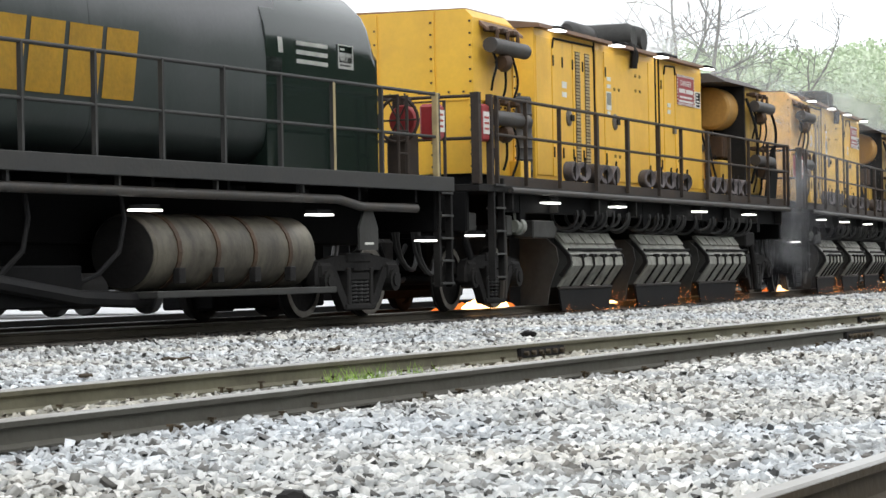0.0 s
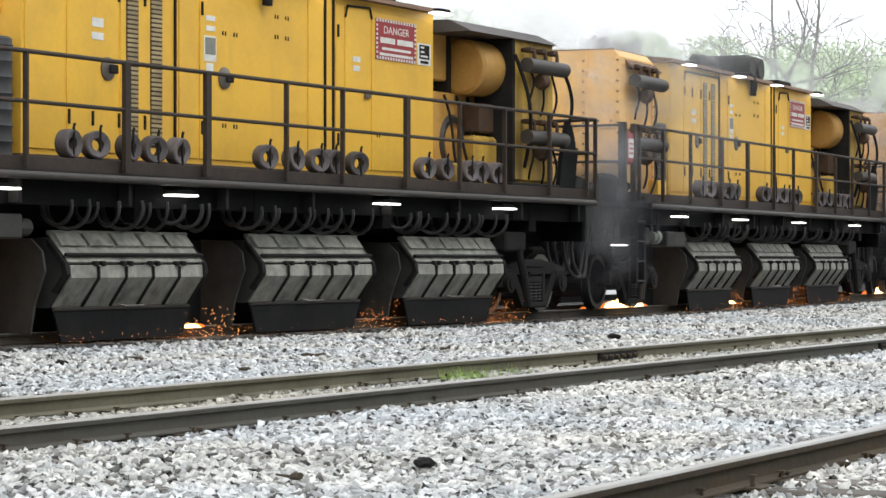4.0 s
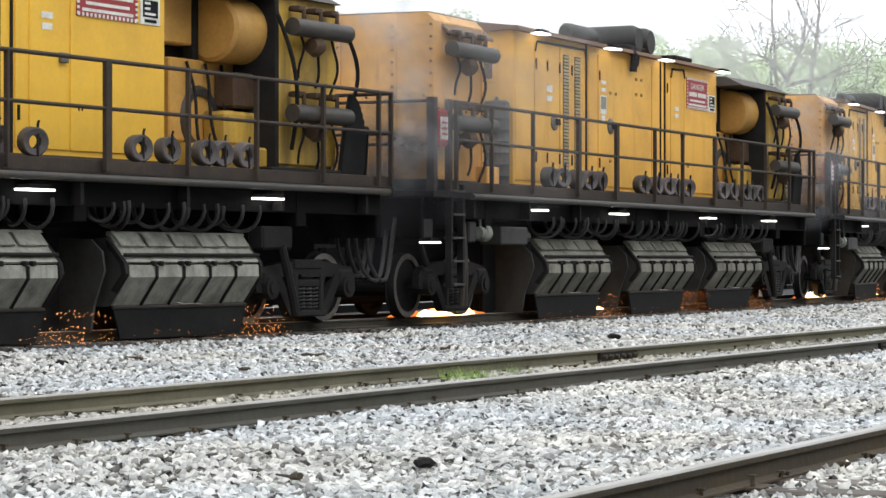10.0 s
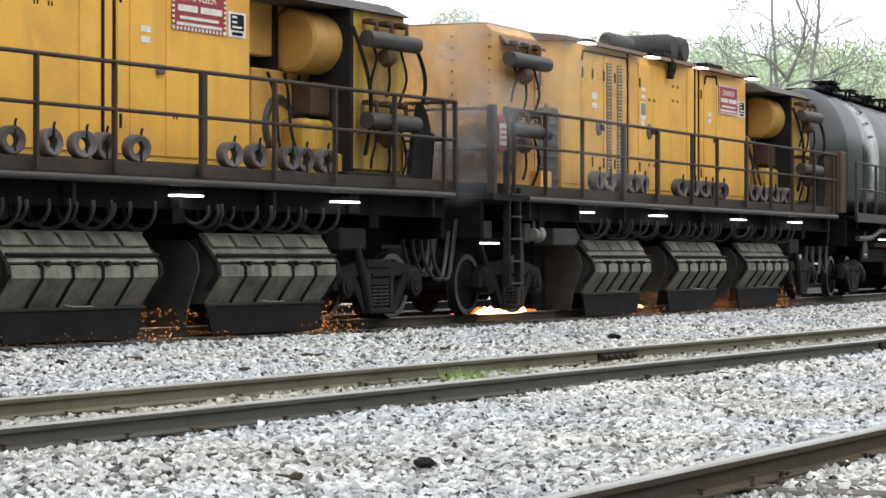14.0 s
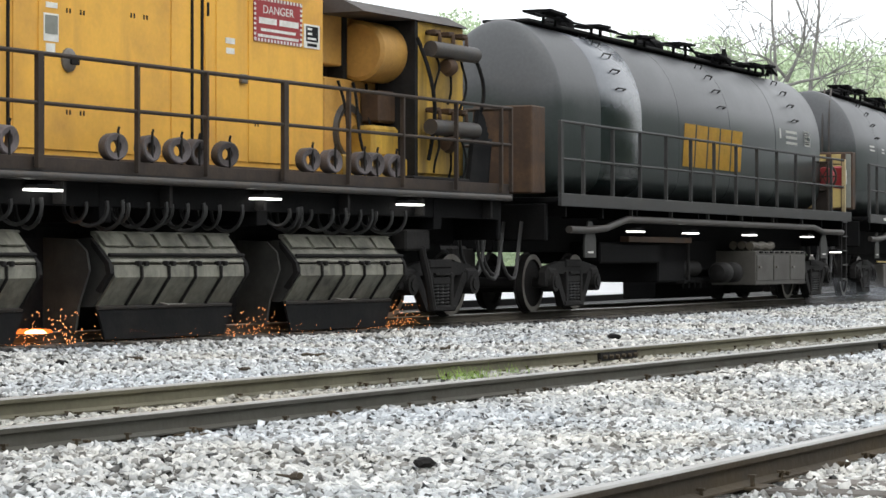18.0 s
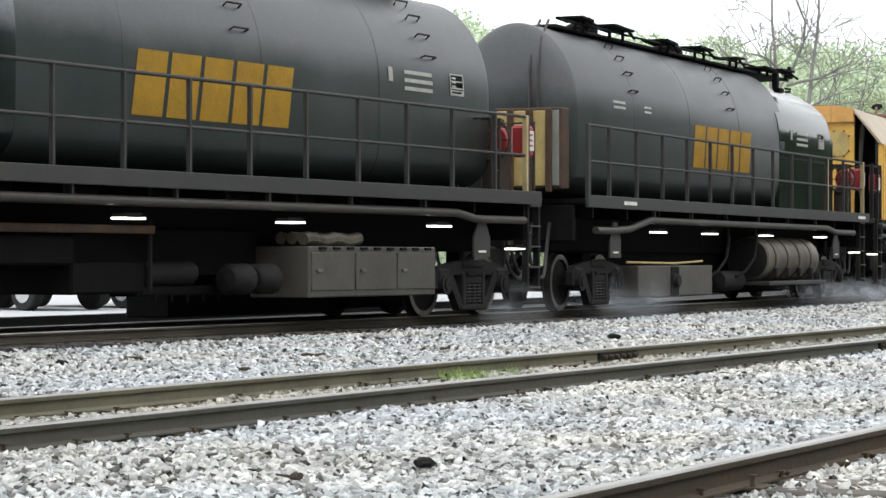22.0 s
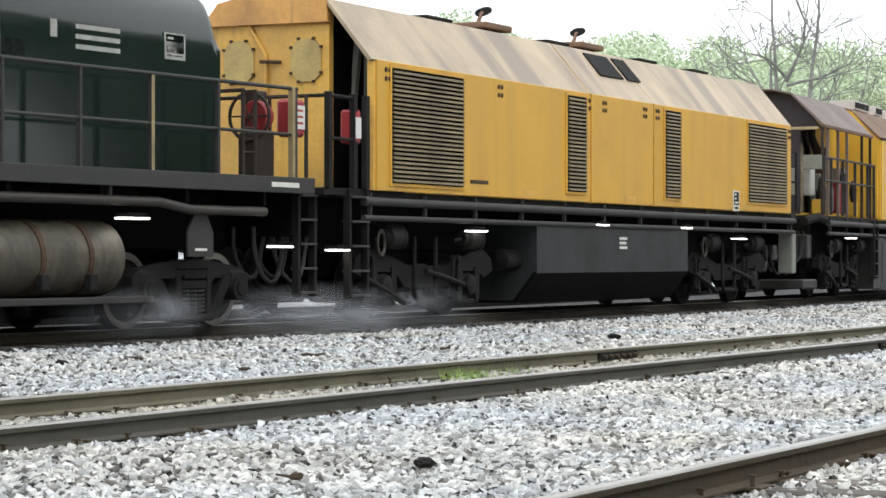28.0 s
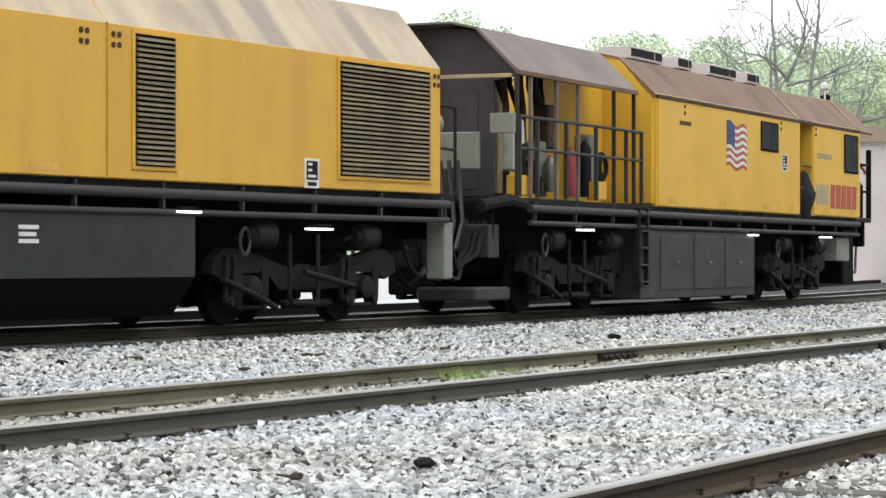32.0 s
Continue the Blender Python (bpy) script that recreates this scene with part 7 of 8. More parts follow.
    box(bm, -9.50, -9.38, -1.48, -1.10, 2.72, 3.02, 0.01)
    part("junction_box", bm, GREYBOX, car, "pale grey junction box")
    bm = bmn()
    box(bm, -9.6, -9.45, 0.0, 0.5, 1.86, 2.1, 0.01)
    part("tool_box", bm, DECALY, car, "small yellow box")
    bm = bmn()
    prism(bm, [(-0.9, 1.8), (-0.9, 3.56), (-1.35, 3.62), (-0.8, 4.27), (-0.4, 4.36), (0.4, 4.36), (0.8, 4.27), (1.45, 3.6), (1.45, 1.8)], -8.9, -8.84)
    eb = part("end_bulkhead", bm, PLUM, car, "dark plum steel end bulkhead")
    for y in (-0.35, 0.35):
        bm = bmn()
        box(bm, -8.915, -8.899, y - 0.3, y + 0.3, 1.9, 3.4, 0.006)
        part("bulkhead_door", bm, PLUM, eb)
    for k in range(3):
        bm = bmn()
        tube(bm, [(-9.86, -0.45 - 0.14 * k, 2.3), (-9.88, -0.5 - 0.14 * k, 1.9), (-10.0, -0.6 - 0.14 * k, 1.4), (-10.3, -0.7 - 0.1 * k, 1.0), (-10.6, -0.75, 0.8)], 0.035, 8)
        part("conduit", bm, HOSE, car, "grey cable hanging from the junction box", True)
    for x, m, z0, z1 in ((-8.0, RUBBER, 1.85, 2.4), (-6.35, RED, 1.85, 2.6), (-7.2, STEEL, 1.9, 2.45), (-5.7, RUBBER, 1.85, 2.75)):
        bm = bmn()
        lathe(bm, [(z0, 0.0), (z0, 0.11), (z1 - 0.1, 0.11), (z1, 0.04), (z1 + 0.04, 0.0)], "z", (x, -1.15, 0), 12)
        part("cylinder", bm, m, car, "small gas or extinguisher cylinder", True)
    for x in (-9.1, -5.75):
        bm = bmn()
        box(bm, x, x + 0.35, -1.42, -1.2, 1.8, 2.1, 0.01)
        part("tool_box", bm, DECALY, car)
    # underframe
    bm = bmn()
    box(bm, -9.6, 11.4, -1.45, 1.45, 1.66, 1.76, 0.01)
    part("deck", bm, SOOT, car)
    bm = bmn()
    box(bm, -9.9, 10.9, -0.6, 0.6, 0.95, 1.66, 0.02)
    part("centre_sill", bm, BLACK, car)
    under_pipes(car, -8.9, 10.1)
    bm = bmn()
    box(bm, -4.0, 2.45, -1.5, 1.5, 0.15, 1.34, 0.02)
    lk = part("side_locker", bm, CABINET, car, "long dark grey locker under the cab")
    for k in range(3):
        a = -3.0 + 1.8 * k
        bm = bmn()
        box(bm, a, a + 1.7, -1.515, -1.495, 0.3, 1.25, 0.008)
        d = part("locker_door", bm, CABINET, lk)
        bm = bmn()
        box(bm, a + 0.75, a + 0.95, -1.54, -1.515, 0.76, 0.80, 0.004)
        part("handle", bm, STEEL, d)
    ladder(car, -4.0, -1.53, 0.4, 1.7, 0.42, 5)
    engine_bogie(car, -6.2)
    engine_bogie(car, 6.2)
    coupler(car, -9.9, -1)
    coupler(car, 11.4, 1)
    for x in (-6.6, 2.2, 7.4):
        work_light(car, x, -1.5, 1.33, 1.0)
    bm = bmn()
    box(bm, 8.7, 9.7, -1.4, -1.0, 0.80, 1.3, 0.02)
    part("battery_box", bm, GREYBOX, car, "grey hanging battery box")
    bm = bmn()
    box(bm, 9.9, 10.8, -1.2, 1.2, 0.3, 1.5, 0.03)
    part("rear_step_block", bm, BLACK, car)
    bm = bmn()
    tube(bm, [(-10.3, -1.3, 1.62), (-9.5, -1.42, 1.72), (-9.0, -1.45, 1.66)], 0.09, 8)
    part("flexible_pipe", bm, SOOT, car)
    bm = bmn()
    box(bm, -10.0, -9.6, -1.3, -0.8, 0.85, 1.35, 0.02)
    part("hanging_box", bm, CABINET, car, "dark grey hanging box")
    bm = bmn()
    box(bm, -10.6, -9.3, -1.35, -0.4, 0.22, 0.42, 0.03)
    part("snow_plough", bm, CABINET, car, "dark grey low pilot plate")
    # rear platform
    for x in (10.25, 11.35):
        for y in (-1.4, 1.4):
            bm = bmn()
            box(bm, x - 0.05, x + 0.05, y - 0.05, y + 0.05, 1.76, 3.3, 0.006)
            part("platform_post", bm, BLACK, car)
    bm = bmn()
    for z in (2.35, 2.95):
        tube(bm, [(10.2, -1.42, z), (11.35, -1.42, z), (11.35, 1.42, z)], 0.024, 8)
    part("platform_rail", bm, BLACK, car)
    bm = bmn()
    ring_mesh(bm, (11.4, -1.1, 2.75), 0.2, 0.03, "x", 16, 6, 0, math.pi)
    part("red_hose", bm, RED, car, "looped red hose")
    bm = bmn()
    lathe(bm, [(1.78, 0.0), (1.78, 0.16), (2.5, 0.16), (2.62, 0.06), (2.64, 0.0)], "z", (11.4, -1.1, 0), 12)
    part("cylinder", bm, TANKEND, car, "dark green gas cylinder", True)
    return car

# ---------------------------------------------------------------- the train
CARS = []
lead = tank_car("dark green dusty water tank car with walkways", 0, -8.6, 7.15)
CARS.append((lead, -57.1))
first = grinder_car(YELLOW, YELLOW)
CARS.append((first, -37.74))
second = copy_thing(first, Matrix.Identity(4))
for ob in second.children_recursive:
    if ob.name.startswith("front_hood") or (ob.parent.name.startswith("front_hood") and ob.name.startswith("strip")):
        ob.material_slots[0].link = "OBJECT"
        ob.material_slots[0].material = PEACH
tagged(second, "yellow rail grinding car with a heat-tinted orange hood", "railway car", "cars of the grinding train")
CARS.append((second, -18.19))
scorched = grinder_car(YELLOW2, ORANGE2)
tagged(scorched, "scorched yellow rail grinding car with pale covers", "railway car", "cars of the grinding train")
CARS.append((scorched, 1.35))
for ob in scorched.children_recursive:
    if ob.type == "MESH" and ob.data.materials[0] == COVER:
        ob.material_slots[0].link = "OBJECT"
        ob.material_slots[0].material = COVER3
fourth = copy_thing(scorched, Matrix.Identity(4))
CARS.append((fourth, 20.9))
# the work lights under the sill sit a little differently on each car
for car, places in ((first, (-6.15, -2.72, 2.28, 5.9)), (second, (-6.3, -2.6, 1.55, 6.15)), (scorched, (-5.5, -2.03, 2.5, 6.14)), (fourth, (-5.6, -2.1, 2.4, 6.1))):
    lights = [ob for ob in car.children if ob.name.startswith("work_light") and 1.5 < ob.location.z < 1.8]
    for ob, x in zip(sorted(lights, key=lambda ob: ob.location.x), places):
        ob.location.x = x
CARS.append((tank_car("dark green tank car with grey tool cabinets", 1, -8.6, 6.95), 40.35))
CARS.append((tank_car("dark green tank car with yellow end posts", 2, -8.6, 7.22), 59.32))
CARS.append((engine_car(), 78.92))
CARS.append((cab_car(), 100.1))

# ---------------------------------------------------------------- background


def clump(n, centre, spread, size, rng):
    """Loose leaf cards in a ragged lump."""
    p = rng.normal(0, 1, (n, 3))
    p /= np.linalg.norm(p, axis=1)[:, None]
    p = p * rng.uniform(0.35, 1.0, (n, 1)) ** 0.5 * np.array(spread) + np.array(centre)
    a = rng.normal(0, 1, (n, 3))
    c = rng.normal(0, 1, (n, 3))
    a /= np.linalg.norm(a, axis=1)[:, None]
    c = np.cross(a, c)
    c /= np.linalg.norm(c, axis=1)[:, None]
    s = rng.uniform(0.5, 1.3, (n, 1)) * size
    return np.stack([p - a * s, p - c * s * 0.6, p + a * s, p + c * s * 0.6], 1)


def leaves(name, quads, material, parent=None):
    n = len(quads)
    me = bpy.data.meshes.new(name)
    me.vertices.add(n * 4)
    me.vertices.foreach_set("co", quads.reshape(-1).astype(np.float32))
    me.loops.add(n * 4)
    me.loops.foreach_set("vertex_index", np.arange(n * 4, dtype=np.int32))
    me.polygons.add(n)
    me.polygons.foreach_set("loop_start", np.arange(0, n * 4, 4, dtype=np.int32))
    me.update(calc_edges=True)
    me.materials.append(material)
    ob = new(name, me)
    ob.parent = parent
    return ob


LR = np.random.default_rng(21)


def spot(deg, dist):
    """A place at a bearing from the track's direction and a distance."""
    return dist * math.cos(math.radians(deg)), dist * math.sin(math.radians(deg))


def branch(bm, p, d, length, r, depth, rng, tips):
    pts, rad = [p], [r]
    q = Vector(p)
    v = Vector(d)
    n = 4
    for k in range(n):
        v = (v + Vector(rng.normal(0, 0.16, 3)) + Vector((0, 0, 0.05))).normalized()
        q = q + v * length / n
        pts.append(q.copy())
        rad.append(r * (1 - 0.55 * (k + 1) / n))
        if depth and k:
            for _ in range(1 if k < 3 else 2):
                w = (v + Vector(rng.normal(0, 0.6, 3))).normalized()
                branch(bm, q, w, length * rng.uniform(0.5, 0.72), rad[-1] * 0.62, depth - 1, rng, tips)
    tube(bm, pts, [max(w, 0.015) for w in rad], 5 if depth < 2 else 7, False)
    tips.append(q.copy())


def bare_tree(name, at, height, seed, label):
    """Two upright leaders from one trunk, a wide flat crown of twigs half way up, one long low limb."""
    rng = np.random.default_rng(seed)
    tr = thing(name, label, "tree")
    tr.location = (*at, -0.25)
    across = Vector((math.sin(YAW), -math.cos(YAW), 0))
    bm = bmn()
    tips = []
    tube(bm, [(0, 0, 0), (0.05, 0, height * 0.2), (0, 0.05, height * 0.36)], [0.34, 0.27, 0.24], 9, False)
    for side, lean, top in ((-1, 0.05, 0.60), (-1, -0.10, 0.42), (1, 0.06, 0.66)):
        q = Vector((0, 0.05, height * 0.34))
        pts, rad = [q.copy()], [0.125]
        for k in range(8):
            q = q + (across * side * (lean if k > 1 else 0.22) + Vector((*rng.normal(0, 0.15, 2), 1.0))).normalized() * height * top / 8
            pts.append(q.copy())
            rad.append(0.125 - 0.012 * (k + 1))
            if k > 1:
                w = across * rng.choice((-1, 1)) + Vector((*rng.normal(0, 0.5, 2), rng.uniform(0.3, 1.3)))
                branch(bm, q, w.normalized(), height * (0.10 if k > 4 else 0.14) * rng.uniform(0.8, 1.2), rad[-1] * 0.5, 2 if k < 6 else 1, rng, tips)
        tube(bm, pts, rad, 7, False)
    for k in range(10):
        side = 1 if k % 2 else -1
        w = across * side * rng.uniform(0.7, 1.2) + Vector((*rng.normal(0, 0.45, 2), rng.uniform(0.15, 0.75)))
        branch(bm, (0, 0.05, height * rng.uniform(0.34, 0.62)), w.normalized(), height * rng.uniform(0.18, 0.27), 0.075, 2, rng, tips)
    low = [Vector((0, 0, height * 0.36)) + across * d + Vector((0, 0, h)) for d, h in ((0, 0), (0.8, 0.7), (1.7, 1.35), (2.8, 1.75), (3.9, 1.95), (4.8, 2.6), (5.4, 3.5))]
    tube(bm, low, [0.13, 0.12, 0.105, 0.09, 0.075, 0.055, 0.03], 7, False)
    for q in low[2:]:
        branch(bm, q, (across * 0.5 + Vector((*rng.normal(0, 0.4, 2), 1.0))).normalized(), height * 0.11, 0.045, 2, rng, tips)
    part("trunk", bm, BARK, tr, "bare grey trunk and limbs", True)
    q = [clump(5, t, (0.35, 0.35, 0.3), 0.04, LR) for t in tips if t.z < height * 0.72]
    leaves("crown", np.concatenate(q), LEAF, tr)["label"] = "sparse spring leaf buds"
    return tr


def leafy_tree(name, at, height, width, seed, material, n=2600, size=0.16):
    rng = np.random.default_rng(seed)
    tr = thing(name, "leafy pale green spring tree beyond the lot", "tree", "trees beyond the lot")
    tr.location = (*at, -0.25)
    bm = bmn()
    tips = []
    tube(bm, [(0, 0, 0), (0.1, 0, height * 0.25), (0, 0.1, height * 0.45)], [0.25, 0.2, 0.15], 7, False)
    for k in range(5):
        a = 2 * math.pi * k / 5 + rng.uniform(-0.4, 0.4)
        branch(bm, (0, 0, height * (0.22 + 0.05 * k)), (math.cos(a), math.sin(a), 1.2), height * 0.4, 0.09, 1, rng, tips)
    part("trunk", bm, BARK, tr, "grey trunk")
    q = []
    for k in range(26):
        c = (rng.normal(0, width * 0.27), rng.normal(0, width * 0.27), height * rng.uniform(0.3, 0.97))
        q.append(clump(n // 26, c, (width * 0.17, width * 0.17, height * 0.09), size, rng))
    leaves("crown", np.concatenate(q), material, tr)["label"] = "ragged pale green crown"
    return tr


bare_tree("bare_tree", spot(18.35, 104), 14.0, 5, "nearly bare grey tree with spreading limbs")
k = 0
for deg, dist, hgt, wid in ((16.3, 150, 10.5, 8.5), (17.1, 158, 11.0, 9), (18.2, 165, 10.3, 9), (19.0, 160, 8.6, 7), (15.6, 140, 10.0, 8), (14.8, 145, 10.5, 9), (20.0, 170, 8.5, 8)):
    leafy_tree("leafy_tree", spot(deg, dist), hgt, wid, 40 + k, LEAF, 13000, 0.105)
    k += 1

# wooded ridge far away, aerial haze put into its pale leaf colour


def ridge_top(deg):
    """Height of the woods' outline at 330 m along a bearing."""
    if deg > 26.2:
        return max(32 - 6 * (deg - 26.2), 14)
    return 28.4 + 1.2 * max(deg - 23, 0) + 0.6 * math.sin(deg * 1.55 - 0.6) + 0.6 * math.sin(deg * 4.1)


q = []
for i in range(1150):
    deg = LR.uniform(9, 50) if i < 180 else LR.uniform(13.5, 26.8)
    dist = LR.uniform(300, 420)
    top = ridge_top(deg) * (0.96 + 0.05 * math.sin(deg * 3.2) + 0.04 * math.sin(deg * 7.3 + 1))
    x, y = spot(deg, dist)
    z = LR.uniform(0, 1) ** 0.7 * top * dist / 330
    q.append(clump(210, (x, y, z), (4.2, 4.2, 2.3), 0.33, LR))
tagged(leaves("wooded_ridge", np.concatenate(q), LEAF2), "wooded ridge behind the lot, its green paled for haze", "woods", kind="stuff")
bm = bmn()
pr = None
for i in range(90):
    deg = 6 + i * 0.5
    x, y = spot(deg, 430)
    a, c = bm.verts.new((x, y, -1)), bm.verts.new((x * 1.02, y * 1.02, (ridge_top(deg) - 0.6 + 0.6 * math.sin(i * 1.7)) * 1.29))
    if pr:
        bm.faces.new((pr[0], a, c, pr[1]))
    pr = (a, c)
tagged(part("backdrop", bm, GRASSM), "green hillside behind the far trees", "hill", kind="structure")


# unseen dark belt of trees behind the camera, added to darken reflections and side light; it closes the place on that
# side
q = []
for i in range(2300):
    x = LR.uniform(-90, 460)
    z = LR.uniform(0, 1) ** 0.8 * (19 + 2.5 * math.sin(x * 0.13) + 1.5 * math.sin(x * 0.41))
    q.append(clump(40, (x, -26 + LR.normal(0, 2.0), z), (2.6, 1.8, 1.8), 0.8, LR))
tagged(leaves("tree_belt", np.concatenate(q), DARKLEAF), "unseen dark green tree belt behind the camera, added to darken reflections", "woods", kind="stuff")


def far_building():
    b = thing("house", "pale siding building beyond the tracks", "building")
    x, y = spot(16.4, 118)
    b.matrix_basis = pose(x, y, -0.25, 0, 0, 12)
    for k in range(22):
        bm = bmn()
        prism(bm, [(-3.02, 0.3 * k), (-3.0, 0.3 * (k + 1)), (3, 0.3 * (k + 1)), (3, 0.3 * k)], 0, 14)
        part("siding_board", bm, SIDING, b)
    bm = bmn()
    prism(bm, [(-3.3, 6.6), (0, 7.4), (3.3, 6.6)], -0.3, 14.3)
    part("roof", bm, ROOF, b)
    for xx in (2.0, 6.0, 10.0):
        bm = bmn()
        box(bm, xx, xx + 1.2, -3.08, -2.95, 2.2, 4.0, 0.02)
        w = part("window", bm, WHITE, b)
        bm = bmn()
        box(bm, xx + 0.1, xx + 1.1, -3.1, -3.07, 2.3, 3.9)
        part("pane", bm, GLASS, w)


far_building()

# parked vehicles beyond the train
SILVER = mat("silver_car_paint", (0.45, 0.46, 0.47), 0.25, 0.5, bump=0.0)
CARRED = mat("red_car_paint", (0.40, 0.02, 0.03), 0.25, bump=0.0)
DARKCAR = mat("charcoal_car_paint", (0.05, 0.055, 0.06), 0.25, bump=0.0)
TYRE = mat("tyre_rubber", (0.018, 0.018, 0.018), 0.85)
SILVER2 = mat("grey_car_paint", (0.16, 0.165, 0.17), 0.3, 0.4, bump=0.0)
BUMPER = mat("grey_bumper_plastic", (0.20, 0.205, 0.21), 0.4, bump=0.0)
CHROME = mat("alloy_rim", (0.6, 0.6, 0.6), 0.25, 0.9, bump=0.0)


def parked_car(label, paint, at, turn, length=4.9):
    c = thing("car", label, "car", "cars parked in the lot")
    c.matrix_basis = pose(at[0], at[1], -0.2, 0, 0, turn)
    h = length / 2
    bm = bmn()
    prism(bm, [(-h, 0.45), (-h, 1.05), (-h + 0.2, 1.74), (h - 2.1, 1.78), (h - 1.35, 1.16), (h - 0.15, 1.02), (h, 0.9), (h, 0.45)], -0.92, 0.92, "y")
    bmesh.ops.bevel(bm, geom=bm.edges[:], offset=0.06, segments=2, affect="EDGES", profile=0.6)
    body = part("body", bm, paint, c, "", True)
    bm = bmn()
    prism(bm, [(-h + 0.25, 1.14), (-h + 0.4, 1.66), (h - 2.1, 1.68), (h - 1.55, 1.16)], -0.935, 0.935, "y")
    part("window", bm, GLASS, body)
    bm = bmn()
    box(bm, -h + 0.9, h - 0.9, -0.98, -0.86, 0.36, 0.44, 0.02)
    part("running_board", bm, CHROME, c)
    bm = bmn()
    box(bm, h - 0.05, h + 0.06, -0.9, 0.9, 0.40, 0.66, 0.03)
    part("bumper", bm, BUMPER, body, "grey front bumper")
    bm = bmn()
    prism(bm, [(-h - 0.01, 0.40), (-h - 0.01, 0.62), (h - 0.05, 0.62), (h - 0.05, 0.40)], -0.935, 0.935, "y")
    part("cladding", bm, BUMPER, body)
    bm = bmn()
    box(bm, h - 0.02, h + 0.03, -0.7, 0.7, 0.68, 0.88, 0.02)
    part("grille", bm, CARRED if "red" in label else TYRE, body)
    for x in (-h + 1.1, h - 0.95):
        for y in (-0.86, 0.86):
            bm = bmn()
            lathe(bm, [(-0.12, 0.2), (-0.12, 0.36), (-0.09, 0.385), (0.09, 0.385), (0.12, 0.36), (0.12, 0.2)], "y", (x, y, 0.385), 22)
            w = part("wheel", bm, TYRE, c, "", True)
            bm = bmn()
            s = -1 if y < 0 else 1
            lathe(bm, [(s * 0.10, 0.0), (s * 0.11, 0.08), (s * 0.08, 0.1), (s * 0.10, 0.21), (s * 0.125, 0.23)], "y", (x, y, 0.385), 16)
            part("rim", bm, CHROME, w, "", True)
    for x, m in ((-h, RED), (h - 0.04, WHITE)):
        for y in (-0.8, 0.55):
            bm = bmn()
            box(bm, x - 0.02, x + 0.06, y, y + 0.25, 0.75, 0.95, 0.01)
            part("lamp", bm, m, body)


for words, paint, n in (("silver four-wheel-drive parked nose to the tracks", SILVER, 0), ("grey pickup with a red grille parked in the lot", SILVER2, 1), ("charcoal car parked nose to the tracks", DARKCAR, -1)):
    parked_car(words, paint, (45.34 + 2.95 * n, 30.46 - 0.40 * n), -105, 4.9)
parked_car("white work truck parked far off in the lot", SIDING, (70.4, 40.6), -105, 6.2)

# ---------------------------------------------------------------- small things on the ground
TWIGS = ((18.8, 11.2, 20, 0.42), (21.97, 12.3, -15, 0.38), (20.5, 13.46, 40, 0.3), (14.37, 7.0, 15, 0.45), (24.2, 11.9, 5, 0.3), (17.2, 12.9, -30, 0.25), (9.5, 5.4, 30, 0.22))
TUFTS = (17.7, 17.95, 18.05, 18.75)
for (x, y, s, c) in ((28.73, 11.79, 0.085, "dark rough rock lying on the ballast"), (10.61, 5.33, 0.05, "small dark block on the ballast"), (19.31, 13.5, 0.055, "small dark stone on the ballast"), (18.91, 11.28, 0.05, "flat dark scrap on the ballast"), (19.5, 6.66, 0.055, "large white stone in the ballast")):
    bm = bmn()
    bmesh.ops.create_icosphere(bm, subdivisions=2, radius=1.0)
    for v in bm.verts:
        v.co = v.co * (1 + 0.3 * noise.noise(v.co * 1.7 + Vector((x, y, 0)))) * s
        v.co.z *= 0.55
        v.co.y *= 1.15
    part_ob = part("rock", bm, WHITE if "white" in c else SOOT)
    part_ob.location = (x, y, -0.165 + s * 0.35)
    tagged(part_ob, c, "rock")

# dry twigs and a pulled spike
for x, y, ang, ln in TWIGS:
    bm = bmn()
    rr = np.random.default_rng(int(x * 100))
    pts = [(ln * (k / 5 - 0.5), rr.normal(0, 0.02), 0.012 + abs(rr.normal(0, 0.012))) for k in range(6)]
    tube(bm, pts, [0.016, 0.018, 0.015, 0.013, 0.011, 0.007], 6)
    tube(bm, [pts[2], (pts[2][0] + 0.08, pts[2][1] + 0.07, 0.03)], [0.009, 0.005], 5)
    tw = part("twig", bm, NEARRAIL)
    tw.matrix_basis = pose(x, y, -0.155, 0, 0, ang)
    tagged(tw, "dark dry twig lying on the ballast", "twig", "twigs on the ballast")
# tuft of grass between the rails
TU = np.random.default_rng(3)
gv, gf = [], []
for i in range(170):
    x, y = (TU.choice(TUFTS) + TU.normal(0, 0.08), MID + 0.5 + TU.normal(0, 0.1))
    hh = TU.uniform(0.05, 0.17)
    dx, dy = TU.normal(0, 0.05, 2)
    n = len(gv)
    gv += [(x - 0.009, y, -0.15), (x + 0.009, y, -0.15), (x + dx, y + dy, -0.15 + hh * 0.8)]
    gf.append((n, n + 1, n + 2))
tagged(raw("grass_tuft", gv, gf, GRASSB), "small bright green grass tuft between the rails", "grass", kind="stuff")

